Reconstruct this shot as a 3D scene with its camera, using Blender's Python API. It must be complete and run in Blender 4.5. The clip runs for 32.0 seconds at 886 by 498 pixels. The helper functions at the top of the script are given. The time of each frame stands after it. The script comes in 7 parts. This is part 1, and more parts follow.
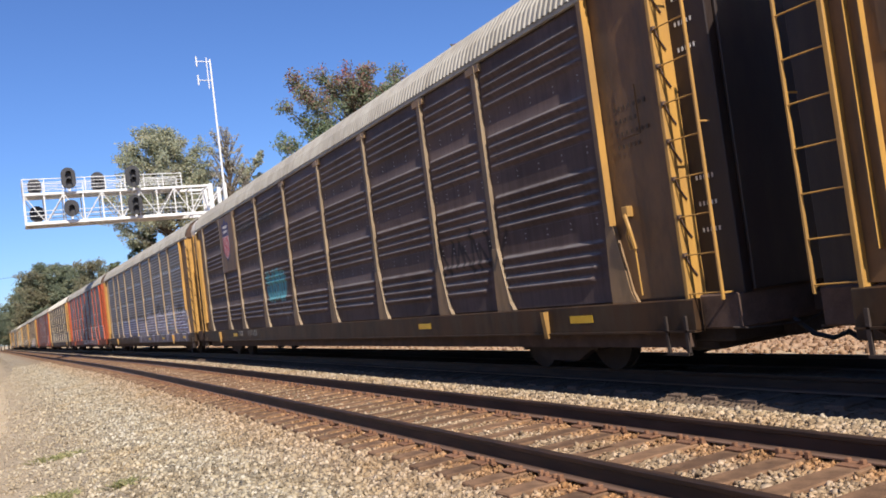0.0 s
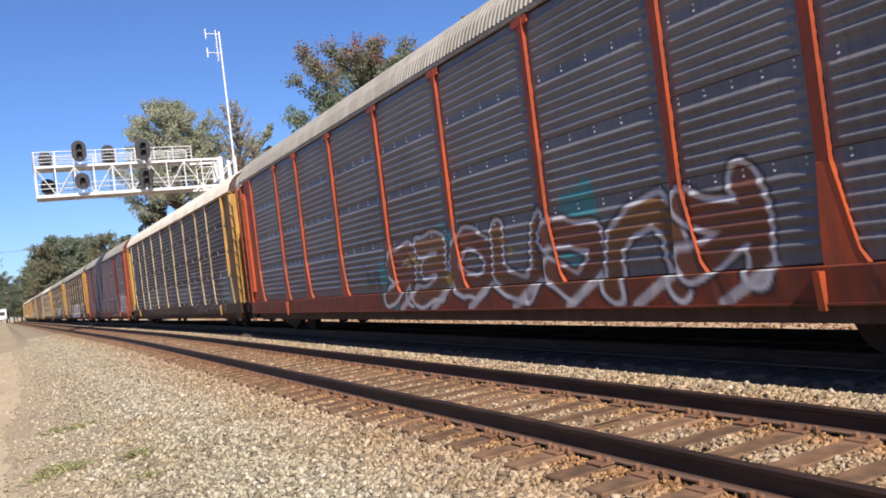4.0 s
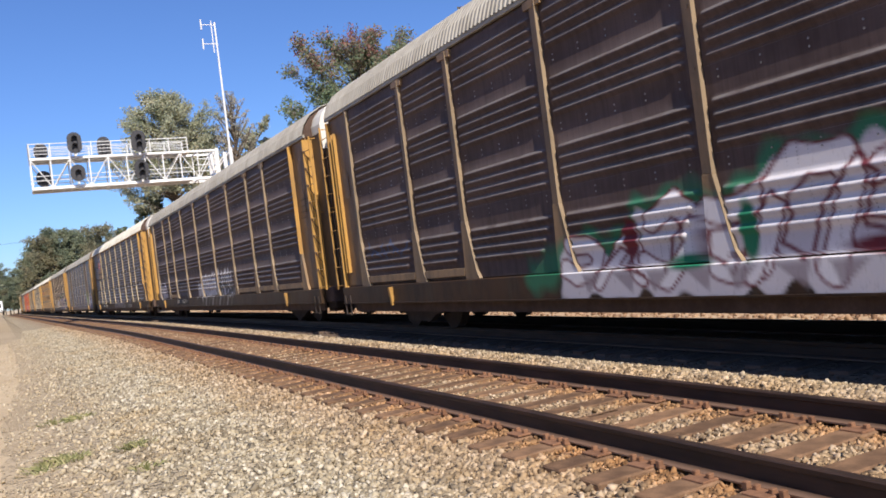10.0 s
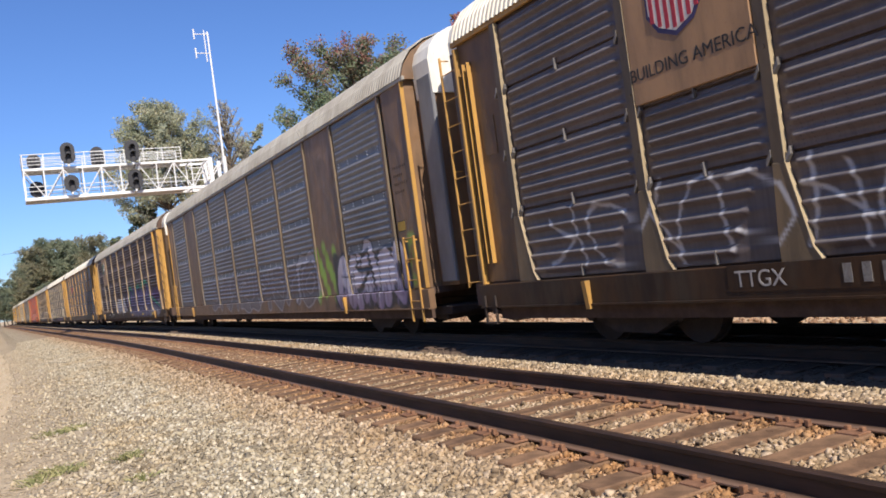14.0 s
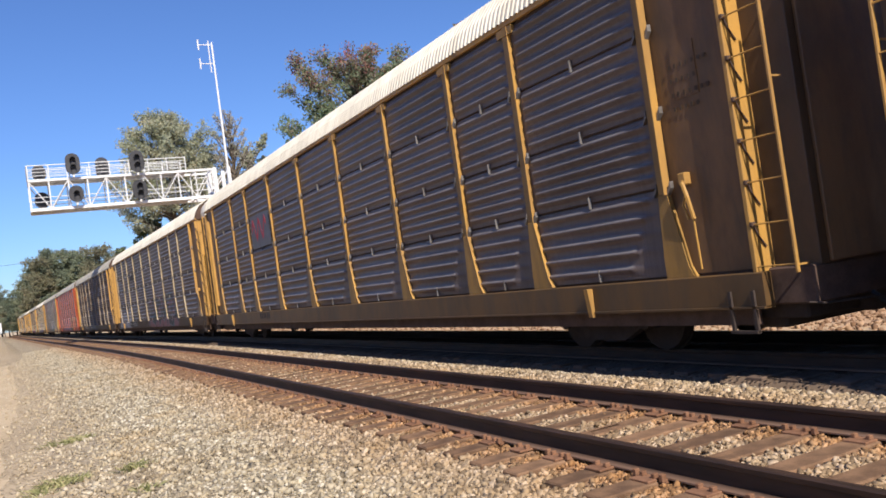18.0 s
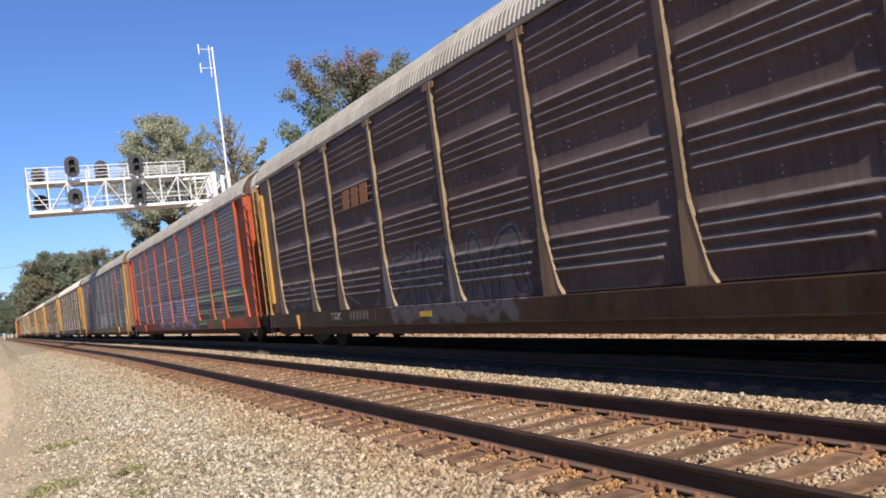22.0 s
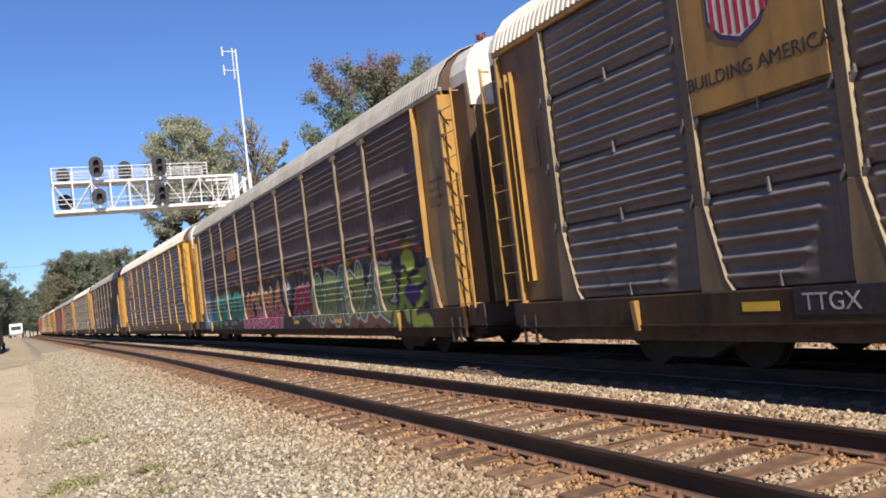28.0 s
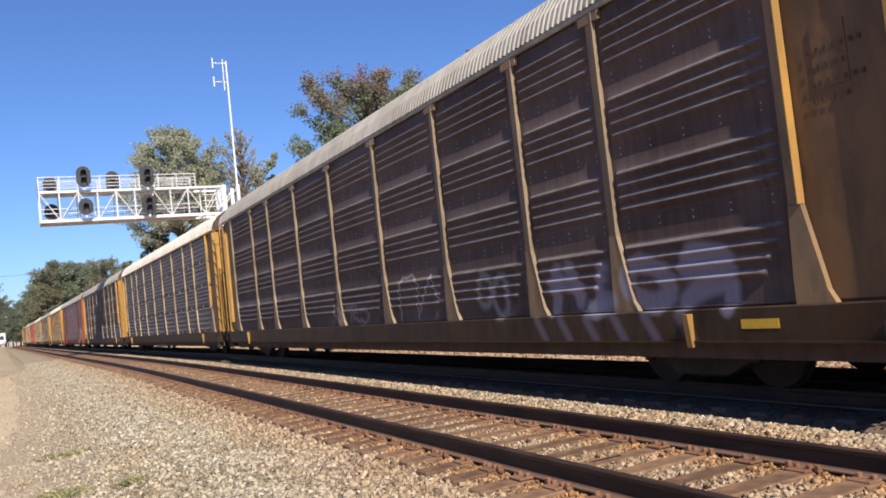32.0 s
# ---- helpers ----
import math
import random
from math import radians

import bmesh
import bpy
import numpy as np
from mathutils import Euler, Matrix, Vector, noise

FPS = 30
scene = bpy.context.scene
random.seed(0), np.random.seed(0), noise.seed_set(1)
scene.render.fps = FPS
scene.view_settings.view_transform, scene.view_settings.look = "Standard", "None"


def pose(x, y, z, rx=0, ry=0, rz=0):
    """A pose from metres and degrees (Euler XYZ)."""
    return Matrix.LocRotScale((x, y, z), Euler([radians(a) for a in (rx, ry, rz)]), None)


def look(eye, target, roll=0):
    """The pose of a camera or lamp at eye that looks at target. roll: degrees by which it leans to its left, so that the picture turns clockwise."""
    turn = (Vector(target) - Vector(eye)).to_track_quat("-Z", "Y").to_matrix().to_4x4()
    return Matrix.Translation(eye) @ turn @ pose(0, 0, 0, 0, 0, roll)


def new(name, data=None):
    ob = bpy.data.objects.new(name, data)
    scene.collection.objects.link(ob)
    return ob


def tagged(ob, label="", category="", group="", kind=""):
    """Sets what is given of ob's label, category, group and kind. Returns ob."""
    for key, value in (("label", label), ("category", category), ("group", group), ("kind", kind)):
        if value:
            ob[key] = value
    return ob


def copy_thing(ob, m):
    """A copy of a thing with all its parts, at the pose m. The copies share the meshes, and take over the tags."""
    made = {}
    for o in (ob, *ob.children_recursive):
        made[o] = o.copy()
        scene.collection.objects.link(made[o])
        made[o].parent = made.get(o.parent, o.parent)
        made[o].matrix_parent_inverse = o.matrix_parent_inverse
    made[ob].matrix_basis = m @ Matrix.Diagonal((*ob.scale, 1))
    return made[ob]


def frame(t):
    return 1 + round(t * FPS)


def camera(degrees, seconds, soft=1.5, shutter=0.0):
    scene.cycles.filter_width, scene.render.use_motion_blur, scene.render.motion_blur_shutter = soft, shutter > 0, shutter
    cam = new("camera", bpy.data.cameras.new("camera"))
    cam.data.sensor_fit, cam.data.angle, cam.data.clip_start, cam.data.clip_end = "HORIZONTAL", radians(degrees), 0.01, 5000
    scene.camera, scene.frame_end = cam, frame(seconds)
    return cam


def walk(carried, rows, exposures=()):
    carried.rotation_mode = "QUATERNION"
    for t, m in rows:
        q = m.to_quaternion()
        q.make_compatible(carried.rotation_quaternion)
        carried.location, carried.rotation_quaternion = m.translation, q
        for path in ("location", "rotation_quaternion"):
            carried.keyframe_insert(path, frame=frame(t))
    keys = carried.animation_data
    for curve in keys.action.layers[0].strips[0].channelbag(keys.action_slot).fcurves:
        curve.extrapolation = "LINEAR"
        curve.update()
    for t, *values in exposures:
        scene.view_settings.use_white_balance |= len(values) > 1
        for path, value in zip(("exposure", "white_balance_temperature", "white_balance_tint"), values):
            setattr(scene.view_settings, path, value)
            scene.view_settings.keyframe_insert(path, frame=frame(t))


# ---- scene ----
TURNS = [  # seconds, then the camera turn in degrees
    (0.0, 92.81, 7.20, -27.58),
    (0.5, 92.06, 6.50, -26.72),
    (1.0, 91.88, 6.48, -25.86),
    (1.5, 91.64, 6.73, -26.21),
    (2.0, 91.61, 6.83, -26.48),
    (2.5, 91.65, 7.17, -26.70),
    (4.5, 91.00, 6.95, -26.97),
    (5.0, 91.10, 6.83, -26.84),
    (5.5, 91.14, 6.97, -26.92),
    (6.0, 91.16, 7.00, -27.38),
    (6.5, 91.14, 7.12, -27.29),
    (7.0, 91.18, 7.20, -27.23),
    (7.5, 91.28, 7.13, -27.42),
    (8.0, 91.39, 7.22, -27.37),
    (8.5, 90.87, 6.91, -26.99),
    (9.0, 90.23, 6.66, -26.54),
    (9.5, 90.18, 6.77, -26.86),
    (10.0, 90.48, 7.11, -27.15),
    (10.5, 90.80, 7.37, -27.30),
    (11.0, 90.86, 7.50, -27.48),
    (11.5, 90.77, 7.52, -27.76),
    (12.0, 90.53, 7.39, -27.93),
    (12.5, 90.46, 7.34, -27.96),
    (13.0, 90.37, 7.34, -28.22),
    (13.5, 90.54, 7.49, -28.34),
    (14.0, 90.91, 7.66, -27.50),
    (14.5, 90.87, 7.75, -26.81),
    (16.5, 90.80, 7.86, -27.29),
    (17.0, 90.74, 7.79, -27.39),
    (17.5, 91.11, 7.81, -27.49),
    (18.0, 91.56, 7.89, -27.21),
    (18.5, 91.17, 7.81, -27.08),
    (19.0, 90.85, 7.55, -27.45),
    (19.5, 91.36, 7.62, -27.72),
    (20.0, 91.79, 7.91, -27.67),
    (20.5, 91.81, 7.94, -27.77),
    (21.0, 91.88, 7.76, -27.88),
    (21.5, 92.01, 7.53, -27.71),
    (22.0, 91.97, 7.39, -27.33),
    (22.5, 91.75, 7.33, -27.44),
    (23.0, 91.70, 7.34, -27.98),
    (23.5, 91.22, 6.96, -28.25),
    (24.0, 92.44, 6.26, -28.40),
    (24.5, 93.40, 5.88, -27.64),
    (25.0, 92.05, 5.92, -26.71),
    (25.5, 91.48, 6.13, -25.47),
    (27.5, 92.18, 6.41, -25.71),
    (28.0, 92.37, 6.69, -26.00),
    (28.5, 92.71, 6.90, -25.96),
    (29.0, 92.63, 6.68, -25.61),
    (29.5, 92.30, 6.49, -25.59),
    (30.0, 92.29, 6.93, -26.44),
    (30.5, 92.70, 7.10, -27.09),
    (31.0, 92.97, 6.63, -27.69),
    (31.5, 93.45, 6.21, -27.53),
    (32.0, 93.25, 6.07, -26.86),
]
EYE = (0.0, 0.0, 1.42)      # above the near rail's top, which is z = 0
cam = camera(56.0, 32.0, soft=1.75)
walk(cam, [(t, pose(*EYE, rx, ry, rz)) for t, rx, ry, rz in TURNS])

# ---- light ----
SUN_EL, SUN_AZ = 41.0, 7.5   # the sun stands behind the camera, a little to the left of the line
world = bpy.data.worlds.new("sky")
scene.world = world
world.use_nodes = True
wn = world.node_tree
sky = wn.nodes.new("ShaderNodeTexSky")
sky.sky_type, sky.sun_disc = "NISHITA", False
sky.sun_elevation, sky.sun_rotation = radians(SUN_EL), radians(180 + SUN_AZ)
sky.air_density, sky.dust_density, sky.ozone_density = 1.0, 0.25, 3.5
wn.nodes["Background"].inputs[1].default_value = 0.085
tint = wn.nodes.new("ShaderNodeMix")     # the deep blue of a clear autumn noon
tint.data_type, tint.blend_type = "RGBA", "MULTIPLY"
tint.inputs[0].default_value, tint.inputs[7].default_value = 1.0, (0.71, 0.93, 1.33, 1.0)
wn.links.new(sky.outputs[0], tint.inputs[6])
wn.links.new(tint.outputs[2], wn.nodes["Background"].inputs[0])
sun_to = Vector((-math.sin(radians(SUN_AZ)) * math.cos(radians(SUN_EL)), -math.cos(radians(SUN_AZ)) * math.cos(radians(SUN_EL)), math.sin(radians(SUN_EL))))
sun = new("sun", bpy.data.lights.new("sun", "SUN"))
sun.data.energy, sun.data.angle, sun.data.color = 5.6, radians(0.5), (1.0, 0.92, 0.79)
sun.matrix_basis = look(sun_to * 100, (0, 0, 0))
scene.view_settings.exposure = 0.3
scene.view_settings.use_white_balance = True
scene.view_settings.white_balance_temperature = 6450
scene.view_settings.white_balance_tint = 13


# ---- node helpers ----
def link(nt, src, dst):
    if hasattr(src, "is_output"):
        nt.links.new(src, dst)
    else:
        dst.default_value = src


def n_coord(nt, kind="Object"):
    return nt.nodes.new("ShaderNodeTexCoord").outputs[kind]


def n_map(nt, vec, scale=(1, 1, 1), loc=(0, 0, 0)):
    n = nt.nodes.new("ShaderNodeMapping")
    nt.links.new(vec, n.inputs[0])
    n.inputs["Location"].default_value, n.inputs["Scale"].default_value = loc, scale
    return n.outputs[0]


def n_noise(nt, vec, scale, detail=4.0, rough=0.6, distort=0.0):
    n = nt.nodes.new("ShaderNodeTexNoise")
    nt.links.new(vec, n.inputs["Vector"])
    n.inputs["Scale"].default_value, n.inputs["Detail"].default_value = scale, detail
    n.inputs["Roughness"].default_value, n.inputs["Distortion"].default_value = rough, distort
    return n.outputs["Fac"]


def n_voronoi(nt, vec, scale, feature="F1", rand=1.0):
    n = nt.nodes.new("ShaderNodeTexVoronoi")
    n.feature = feature
    nt.links.new(vec, n.inputs["Vector"])
    n.inputs["Scale"].default_value, n.inputs["Randomness"].default_value = scale, rand
    return n


def n_math(nt, op, a, b=0.0, clamp=False):
    n = nt.nodes.new("ShaderNodeMath")
    n.operation, n.use_clamp = op, clamp
    link(nt, a, n.inputs[0])
    link(nt, b, n.inputs[1])
    return n.outputs[0]


def n_ramp(nt, fac, stops, mode="LINEAR"):
    n = nt.nodes.new("ShaderNodeValToRGB")
    n.color_ramp.interpolation = mode
    els = n.color_ramp.elements
    while len(els) < len(stops):
        els.new(0.5)
    for e, (p, c) in zip(els, stops):
        e.position = p
        e.color = (*c, 1) if isinstance(c, tuple) else (c, c, c, 1)
    nt.links.new(fac, n.inputs[0])
    return n.outputs[0]


def n_mix(nt, fac, a, b, mode="MIX"):
    n = nt.nodes.new("ShaderNodeMix")
    n.data_type, n.blend_type = "RGBA", mode
    link(nt, fac, n.inputs[0])
    for v, s in ((a, n.inputs[6]), (b, n.inputs[7])):
        link(nt, (*v, 1.0) if isinstance(v, tuple) and len(v) == 3 else v, s)
    return n.outputs[2]


def n_range(nt, v, a, b):
    n = nt.nodes.new("ShaderNodeMapRange")
    n.interpolation_type = "SMOOTHSTEP"
    link(nt, v, n.inputs[0])
    n.inputs[1].default_value, n.inputs[2].default_value = a, b
    return n.outputs[0]


def n_xyz(nt, vec):
    n = nt.nodes.new("ShaderNodeSeparateXYZ")
    nt.links.new(vec, n.inputs[0])
    return n.outputs


def n_bump(nt, h, strength, dist):
    n = nt.nodes.new("ShaderNodeBump")
    nt.links.new(h, n.inputs["Height"])
    n.inputs["Strength"].default_value, n.inputs["Distance"].default_value = strength, dist
    return n.outputs[0]


def material(name):
    m = bpy.data.materials.new(name)
    m.use_nodes = True
    return m, m.node_tree, m.node_tree.nodes["Principled BSDF"]


def finish(nt, bsdf, color, rough=0.7, metal=0.0, normal=None, spec=0.4):
    link(nt, (*color, 1.0) if isinstance(color, tuple) else color, bsdf.inputs["Base Color"])
    link(nt, rough, bsdf.inputs["Roughness"])
    link(nt, metal, bsdf.inputs["Metallic"])
    bsdf.inputs["Specular IOR Level"].default_value = spec
    if normal is not None:
        nt.links.new(normal, bsdf.inputs["Normal"])


def n_random(nt):
    return nt.nodes.new("ShaderNodeObjectInfo").outputs["Random"]


def mottled(name, a, b, scale=4.0, rough=0.7, metal=0.0, bump=0.3, bdist=0.01, fine=60.0, spec=0.4, island=False, dirt=None):
    """Two colours mixed by coarse and fine noise, with relief; dirt: a third colour in streaks that run down."""
    m, nt, bsdf = material(name)
    co = n_coord(nt)
    c1 = n_noise(nt, co, scale, 6, 0.65)
    c2 = n_noise(nt, co, fine, 3, 0.6)
    f = n_math(nt, "ADD", n_math(nt, "MULTIPLY", c1, 0.7), n_math(nt, "MULTIPLY", c2, 0.3))
    if island:
        r = nt.nodes.new("ShaderNodeNewGeometry").outputs["Random Per Island"]
        f = n_math(nt, "ADD", n_math(nt, "MULTIPLY", r, 0.75), n_math(nt, "MULTIPLY", f, 0.35))
    else:
        f = n_math(nt, "ADD", f, n_math(nt, "MULTIPLY", n_math(nt, "SUBTRACT", n_random(nt), 0.5), 0.16))
    col = n_mix(nt, n_range(nt, f, 0.3, 0.72), a, b)
    if dirt:
        st = n_noise(nt, n_map(nt, co, (6, 6, 0.5)), 2.0, 5, 0.7)
        col = n_mix(nt, n_range(nt, st, 0.48, 0.75), col, dirt)
    finish(nt, bsdf, col, rough, metal, n_bump(nt, c2, bump, bdist), spec)
    return m


# ---- mesh helpers ----
class MB:
    """A growing mesh."""

    def __init__(self):
        self.v, self.f = [], []

    def add(self, vs, fs):
        o = len(self.v)
        self.v += [tuple(p) for p in vs]
        self.f += [tuple(i + o for i in q) for q in fs]
        return self

    def box(self, x0, x1, y0, y1, z0, z1):
        vs = [(x, y, z) for z in (z0, z1) for y in (y0, y1) for x in (x0, x1)]
        return self.add(vs, [(0, 2, 3, 1), (4, 5, 7, 6), (0, 1, 5, 4), (2, 6, 7, 3), (0, 4, 6, 2), (1, 3, 7, 5)])

    def cbox(self, x0, x1, y0, y1, z0, z1, c=0.01):
        """A box with chamfered edges."""
        vs, idx = [], {}
        X, Y, Z = (x0, x1), (y0, y1), (z0, z1)
        for i in (0, 1):
            for j in (0, 1):
                for k in (0, 1):
                    s = [(1, -1)[q] * c for q in (i, j, k)]
                    p = (X[i], Y[j], Z[k])
                    for a in range(3):
                        idx[i, j, k, a] = len(vs)
                        vs.append(tuple(p[b] + (0 if b == a else s[b]) for b in range(3)))
        fs = []
        for a in range(3):
            b, d = (a + 1) % 3, (a + 2) % 3
            for e in (0, 1):
                ring = []
                for u, w in ((0, 0), (1, 0), (1, 1), (0, 1)):
                    q = [0, 0, 0]
                    q[a], q[b], q[d] = e, u, w
                    ring.append(idx[(*q, a)])
                fs.append(tuple(ring if e else ring[::-1]))
            for u in (0, 1):
                for w in (0, 1):
                    q0, q1 = [0, 0, 0], [0, 0, 0]
                    q0[a], q0[b], q0[d] = 0, u, w
                    q1[a], q1[b], q1[d] = 1, u, w
                    r = (idx[(*q0, b)], idx[(*q1, b)], idx[(*q1, d)], idx[(*q0, d)])
                    fs.append(r if (u != w) else r[::-1])
        for i in (0, 1):
            for j in (0, 1):
                for k in (0, 1):
                    r = tuple(idx[i, j, k, a] for a in range(3))
                    fs.append(r if (i + j + k) % 2 else r[::-1])
        return self.add(vs, fs)

    def prism(self, pts, axis, a, b):
        """A closed outline of (u, v), drawn out from a to b along x, y or z."""
        put = {"x": lambda u, v, w: (w, u, v), "y": lambda u, v, w: (u, w, v), "z": lambda u, v, w: (u, v, w)}[axis]
        n = len(pts)
        vs = [put(u, v, a) for u, v in pts] + [put(u, v, b) for u, v in pts]
        fs = [tuple(range(n))[::-1], tuple(range(n, 2 * n))] + [(i, (i + 1) % n, n + (i + 1) % n, n + i) for i in range(n)]
        return self.add(vs, fs)

    def tube(self, path, r, n=6, taper=None):
        """A round bar through the points of path."""
        path = [Vector(p) for p in path]
        vs, fs = [], []
        for i, p in enumerate(path):
            d = (path[min(i + 1, len(path) - 1)] - path[max(i - 1, 0)]).normalized()
            u = d.orthogonal().normalized() if abs(d.z) > 0.9 else d.cross(Vector((0, 0, 1))).normalized()
            w = d.cross(u)
            ri = r if taper is None else r + (taper - r) * i / (len(path) - 1)
            vs += [p + (u * math.cos(6.28319 * k / n) + w * math.sin(6.28319 * k / n)) * ri for k in range(n)]
        for i in range(len(path) - 1):
            fs += [(i * n + k, i * n + (k + 1) % n, (i + 1) * n + (k + 1) % n, (i + 1) * n + k) for k in range(n)]
        fs += [tuple(range(n))[::-1], tuple(range((len(path) - 1) * n, len(path) * n))]
        return self.add(vs, fs)

    def mesh(self, name, smooth=False):
        me = bpy.data.meshes.new(name)
        me.from_pydata(self.v, [], self.f)
        me.materials.append(None)
        if smooth:
            me.polygons.foreach_set("use_smooth", [True] * len(me.polygons))
        bm = bmesh.new()
        bm.from_mesh(me)
        bmesh.ops.recalc_face_normals(bm, faces=bm.faces)
        bm.to_mesh(me)
        bm.free()
        return me


def part(name, me, mat, parent=None, label="", m=None):
    """One mesh object, under a thing or a part."""
    if isinstance(me, MB):
        me = me.mesh(name)
    ob = new(name, me)
    ob.parent = parent
    if m is not None:
        ob.matrix_basis = m
    ob.material_slots[0].link = "OBJECT"
    ob.material_slots[0].material = mat
    if label:
        ob["label"] = label
    return ob


car_part = part


def thing(name, label, category, group="", m=None, kind=""):
    ob = new(name)
    if m is not None:
        ob.matrix_basis = m
    return tagged(ob, label, category, group, kind)


# ---- plan ----
NEAR_X, FAR_X = 4.57, 8.35      # centre lines of the two tracks where the camera stands
PITCH = 28.6                    # one car, coupler to coupler


def bend(y):
    """Sideways drift of the line: straight past the camera, then bearing slightly left, far off to the right."""
    d = -0.0245 * (y - 35) if y > 45 else (-0.0245 * (y - 25) ** 2 / 40 if y > 25 else 0.0)
    return d + ((y - 285) ** 2 / 700 if y > 285 else 0.0)


def slope(y):
    return (bend(y + 1) - bend(y - 1)) / 2


def strip(section, ys, closed=False, jitter=None):
    """A cross-section of (x, z), swept along the line at the stations ys."""
    mb = MB()
    n = len(section)
    for y in ys:
        b = bend(y)
        mb.v += [(x + b, y, z) if jitter is None else (x + b, y, z + jitter(x, y)) for x, z in section]
    for i in range(len(ys) - 1):
        for k in range(n if closed else n - 1):
            mb.f.append((i * n + k, i * n + (k + 1) % n, (i + 1) * n + (k + 1) % n, (i + 1) * n + k))
    if closed:
        mb.f += [tuple(range(n))[::-1], tuple(range((len(ys) - 1) * n, len(ys) * n))]
    return mb


STATIONS = [-60, -30, 0, 10, 20] + list(range(25, 61, 5)) + list(range(70, 291, 20)) + list(range(300, 520, 15))

# ---- materials of the place ----

MAT_TIE = mottled("creosote_tie", (0.105, 0.062, 0.038), (0.270, 0.160, 0.092), 6, 0.9, 0, 0.6, 0.01, 90, 0.2)
# Darker copy of the tie for the far track: shade put into the colour.
MAT_TIE_DARK = mottled("shaded_tie", (0.09, 0.062, 0.046), (0.16, 0.112, 0.084), 6, 0.9, 0, 0.6, 0.01, 90, 0.2)
MAT_PLATE = mottled("rust_plate", (0.15, 0.074, 0.042), (0.27, 0.142, 0.082), 9, 0.85, 0.1, 0.4, 0.004, 80, 0.25)
MAT_WHITE = mottled("white_paint", (0.62, 0.62, 0.61), (0.74, 0.74, 0.73), 3, 0.5, 0, 0.1, 0.003, 50)
MAT_BLACK = mottled("black_paint", (0.010, 0.010, 0.011), (0.022, 0.022, 0.024), 5, 0.55, 0, 0.1, 0.003, 50)
MAT_GRASS = mottled("grass", (0.14, 0.15, 0.06), (0.33, 0.31, 0.15), 9, 0.8, 0, 0.1, 0.003, 50, 0.2, island=True)
MAT_BARK = mottled("bark", (0.07, 0.055, 0.04), (0.15, 0.12, 0.09), 9, 0.9, 0, 0.6, 0.02, 40, 0.2)
MAT_UNDER = mottled("underframe_grime", (0.065, 0.040, 0.030), (0.115, 0.074, 0.056), 4, 0.85, 0.0, 0.3, 0.005, 40, 0.3)
MAT_GALV = mottled("galvanised_grating", (0.40, 0.40, 0.39), (0.55, 0.55, 0.54), 6, 0.5, 0.3, 0.1, 0.003, 50)
MAT_HEAD = mottled("weathered_black_plate", (0.022, 0.022, 0.025), (0.045, 0.045, 0.050), 4, 0.6, 0, 0.1, 0.003, 50)
MAT_LATCH = mottled("grimy_latch_steel", (0.12, 0.108, 0.10), (0.24, 0.22, 0.205), 8, 0.55, 0.3, 0.1, 0.003, 60)
MAT_TRUCK = mottled("dusty_dark_truck", (0.055, 0.060, 0.070), (0.085, 0.09, 0.10), 3, 0.5, 0.1, 0.1, 0.003, 50)
MAT_STEEL = mottled("worn_steel", (0.20, 0.19, 0.18), (0.42, 0.40, 0.38), 8, 0.5, 0.6, 0.1, 0.003, 60)


MAT_RIVET = mottled("bare_rivet_heads", (0.50, 0.49, 0.48), (0.78, 0.77, 0.75), 8, 0.35, 0.1, 0.1, 0.002, 60)
MAT_BOGIE = mottled("dark_bogie_casting", (0.030, 0.022, 0.019), (0.060, 0.044, 0.037), 4, 0.85, 0.0, 0.3, 0.005, 40, 0.3)


def rail_steel():
    """Rusted rail: dark web and worn head, and a ballast-dusted foot whose colour also carries its sunlit look."""
    m, nt, bsdf = material("rail_rust")
    co = n_coord(nt)
    c1, fine = n_noise(nt, n_map(nt, co, (3, 0.4, 3)), 4, 5, 0.6), n_noise(nt, co, 70, 3, 0.6)
    col = n_mix(nt, n_range(nt, c1, 0.35, 0.68), (0.030, 0.018, 0.013), (0.066, 0.036, 0.024))
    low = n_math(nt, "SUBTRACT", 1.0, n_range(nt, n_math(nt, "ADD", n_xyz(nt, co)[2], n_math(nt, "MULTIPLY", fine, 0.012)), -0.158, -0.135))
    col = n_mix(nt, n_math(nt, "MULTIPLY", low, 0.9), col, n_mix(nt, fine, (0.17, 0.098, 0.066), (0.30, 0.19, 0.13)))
    finish(nt, bsdf, col, 0.62, 0.15, n_bump(nt, fine, 0.35, 0.004))
    return m


MAT_RAIL = rail_steel()


def line_x(nt, co):
    """Distance across the line, followed round its slight bend."""
    x, y, _ = n_xyz(nt, co)
    return n_math(nt, "ADD", x, n_math(nt, "MULTIPLY", n_math(nt, "MAXIMUM", n_math(nt, "SUBTRACT", y, 35.0), 0.0), 0.0245))


def rail_dust(nt, x, patch):
    """Where rust and grease have settled: along each rail of the near track, fading out past the tie ends."""
    d = n_math(nt, "ABSOLUTE", n_math(nt, "SUBTRACT", n_math(nt, "ABSOLUTE", n_math(nt, "SUBTRACT", x, NEAR_X)), 0.755))
    d = n_math(nt, "ADD", d, n_math(nt, "MULTIPLY", n_math(nt, "SUBTRACT", patch, 0.5), 0.5))
    strong = n_math(nt, "SUBTRACT", 1.0, n_range(nt, d, 0.22, 0.75))
    wide = n_math(nt, "MULTIPLY", n_math(nt, "SUBTRACT", 1.0, n_range(nt, d, 0.4, 1.8)), 0.52)
    return n_math(nt, "MAXIMUM", strong, wide)


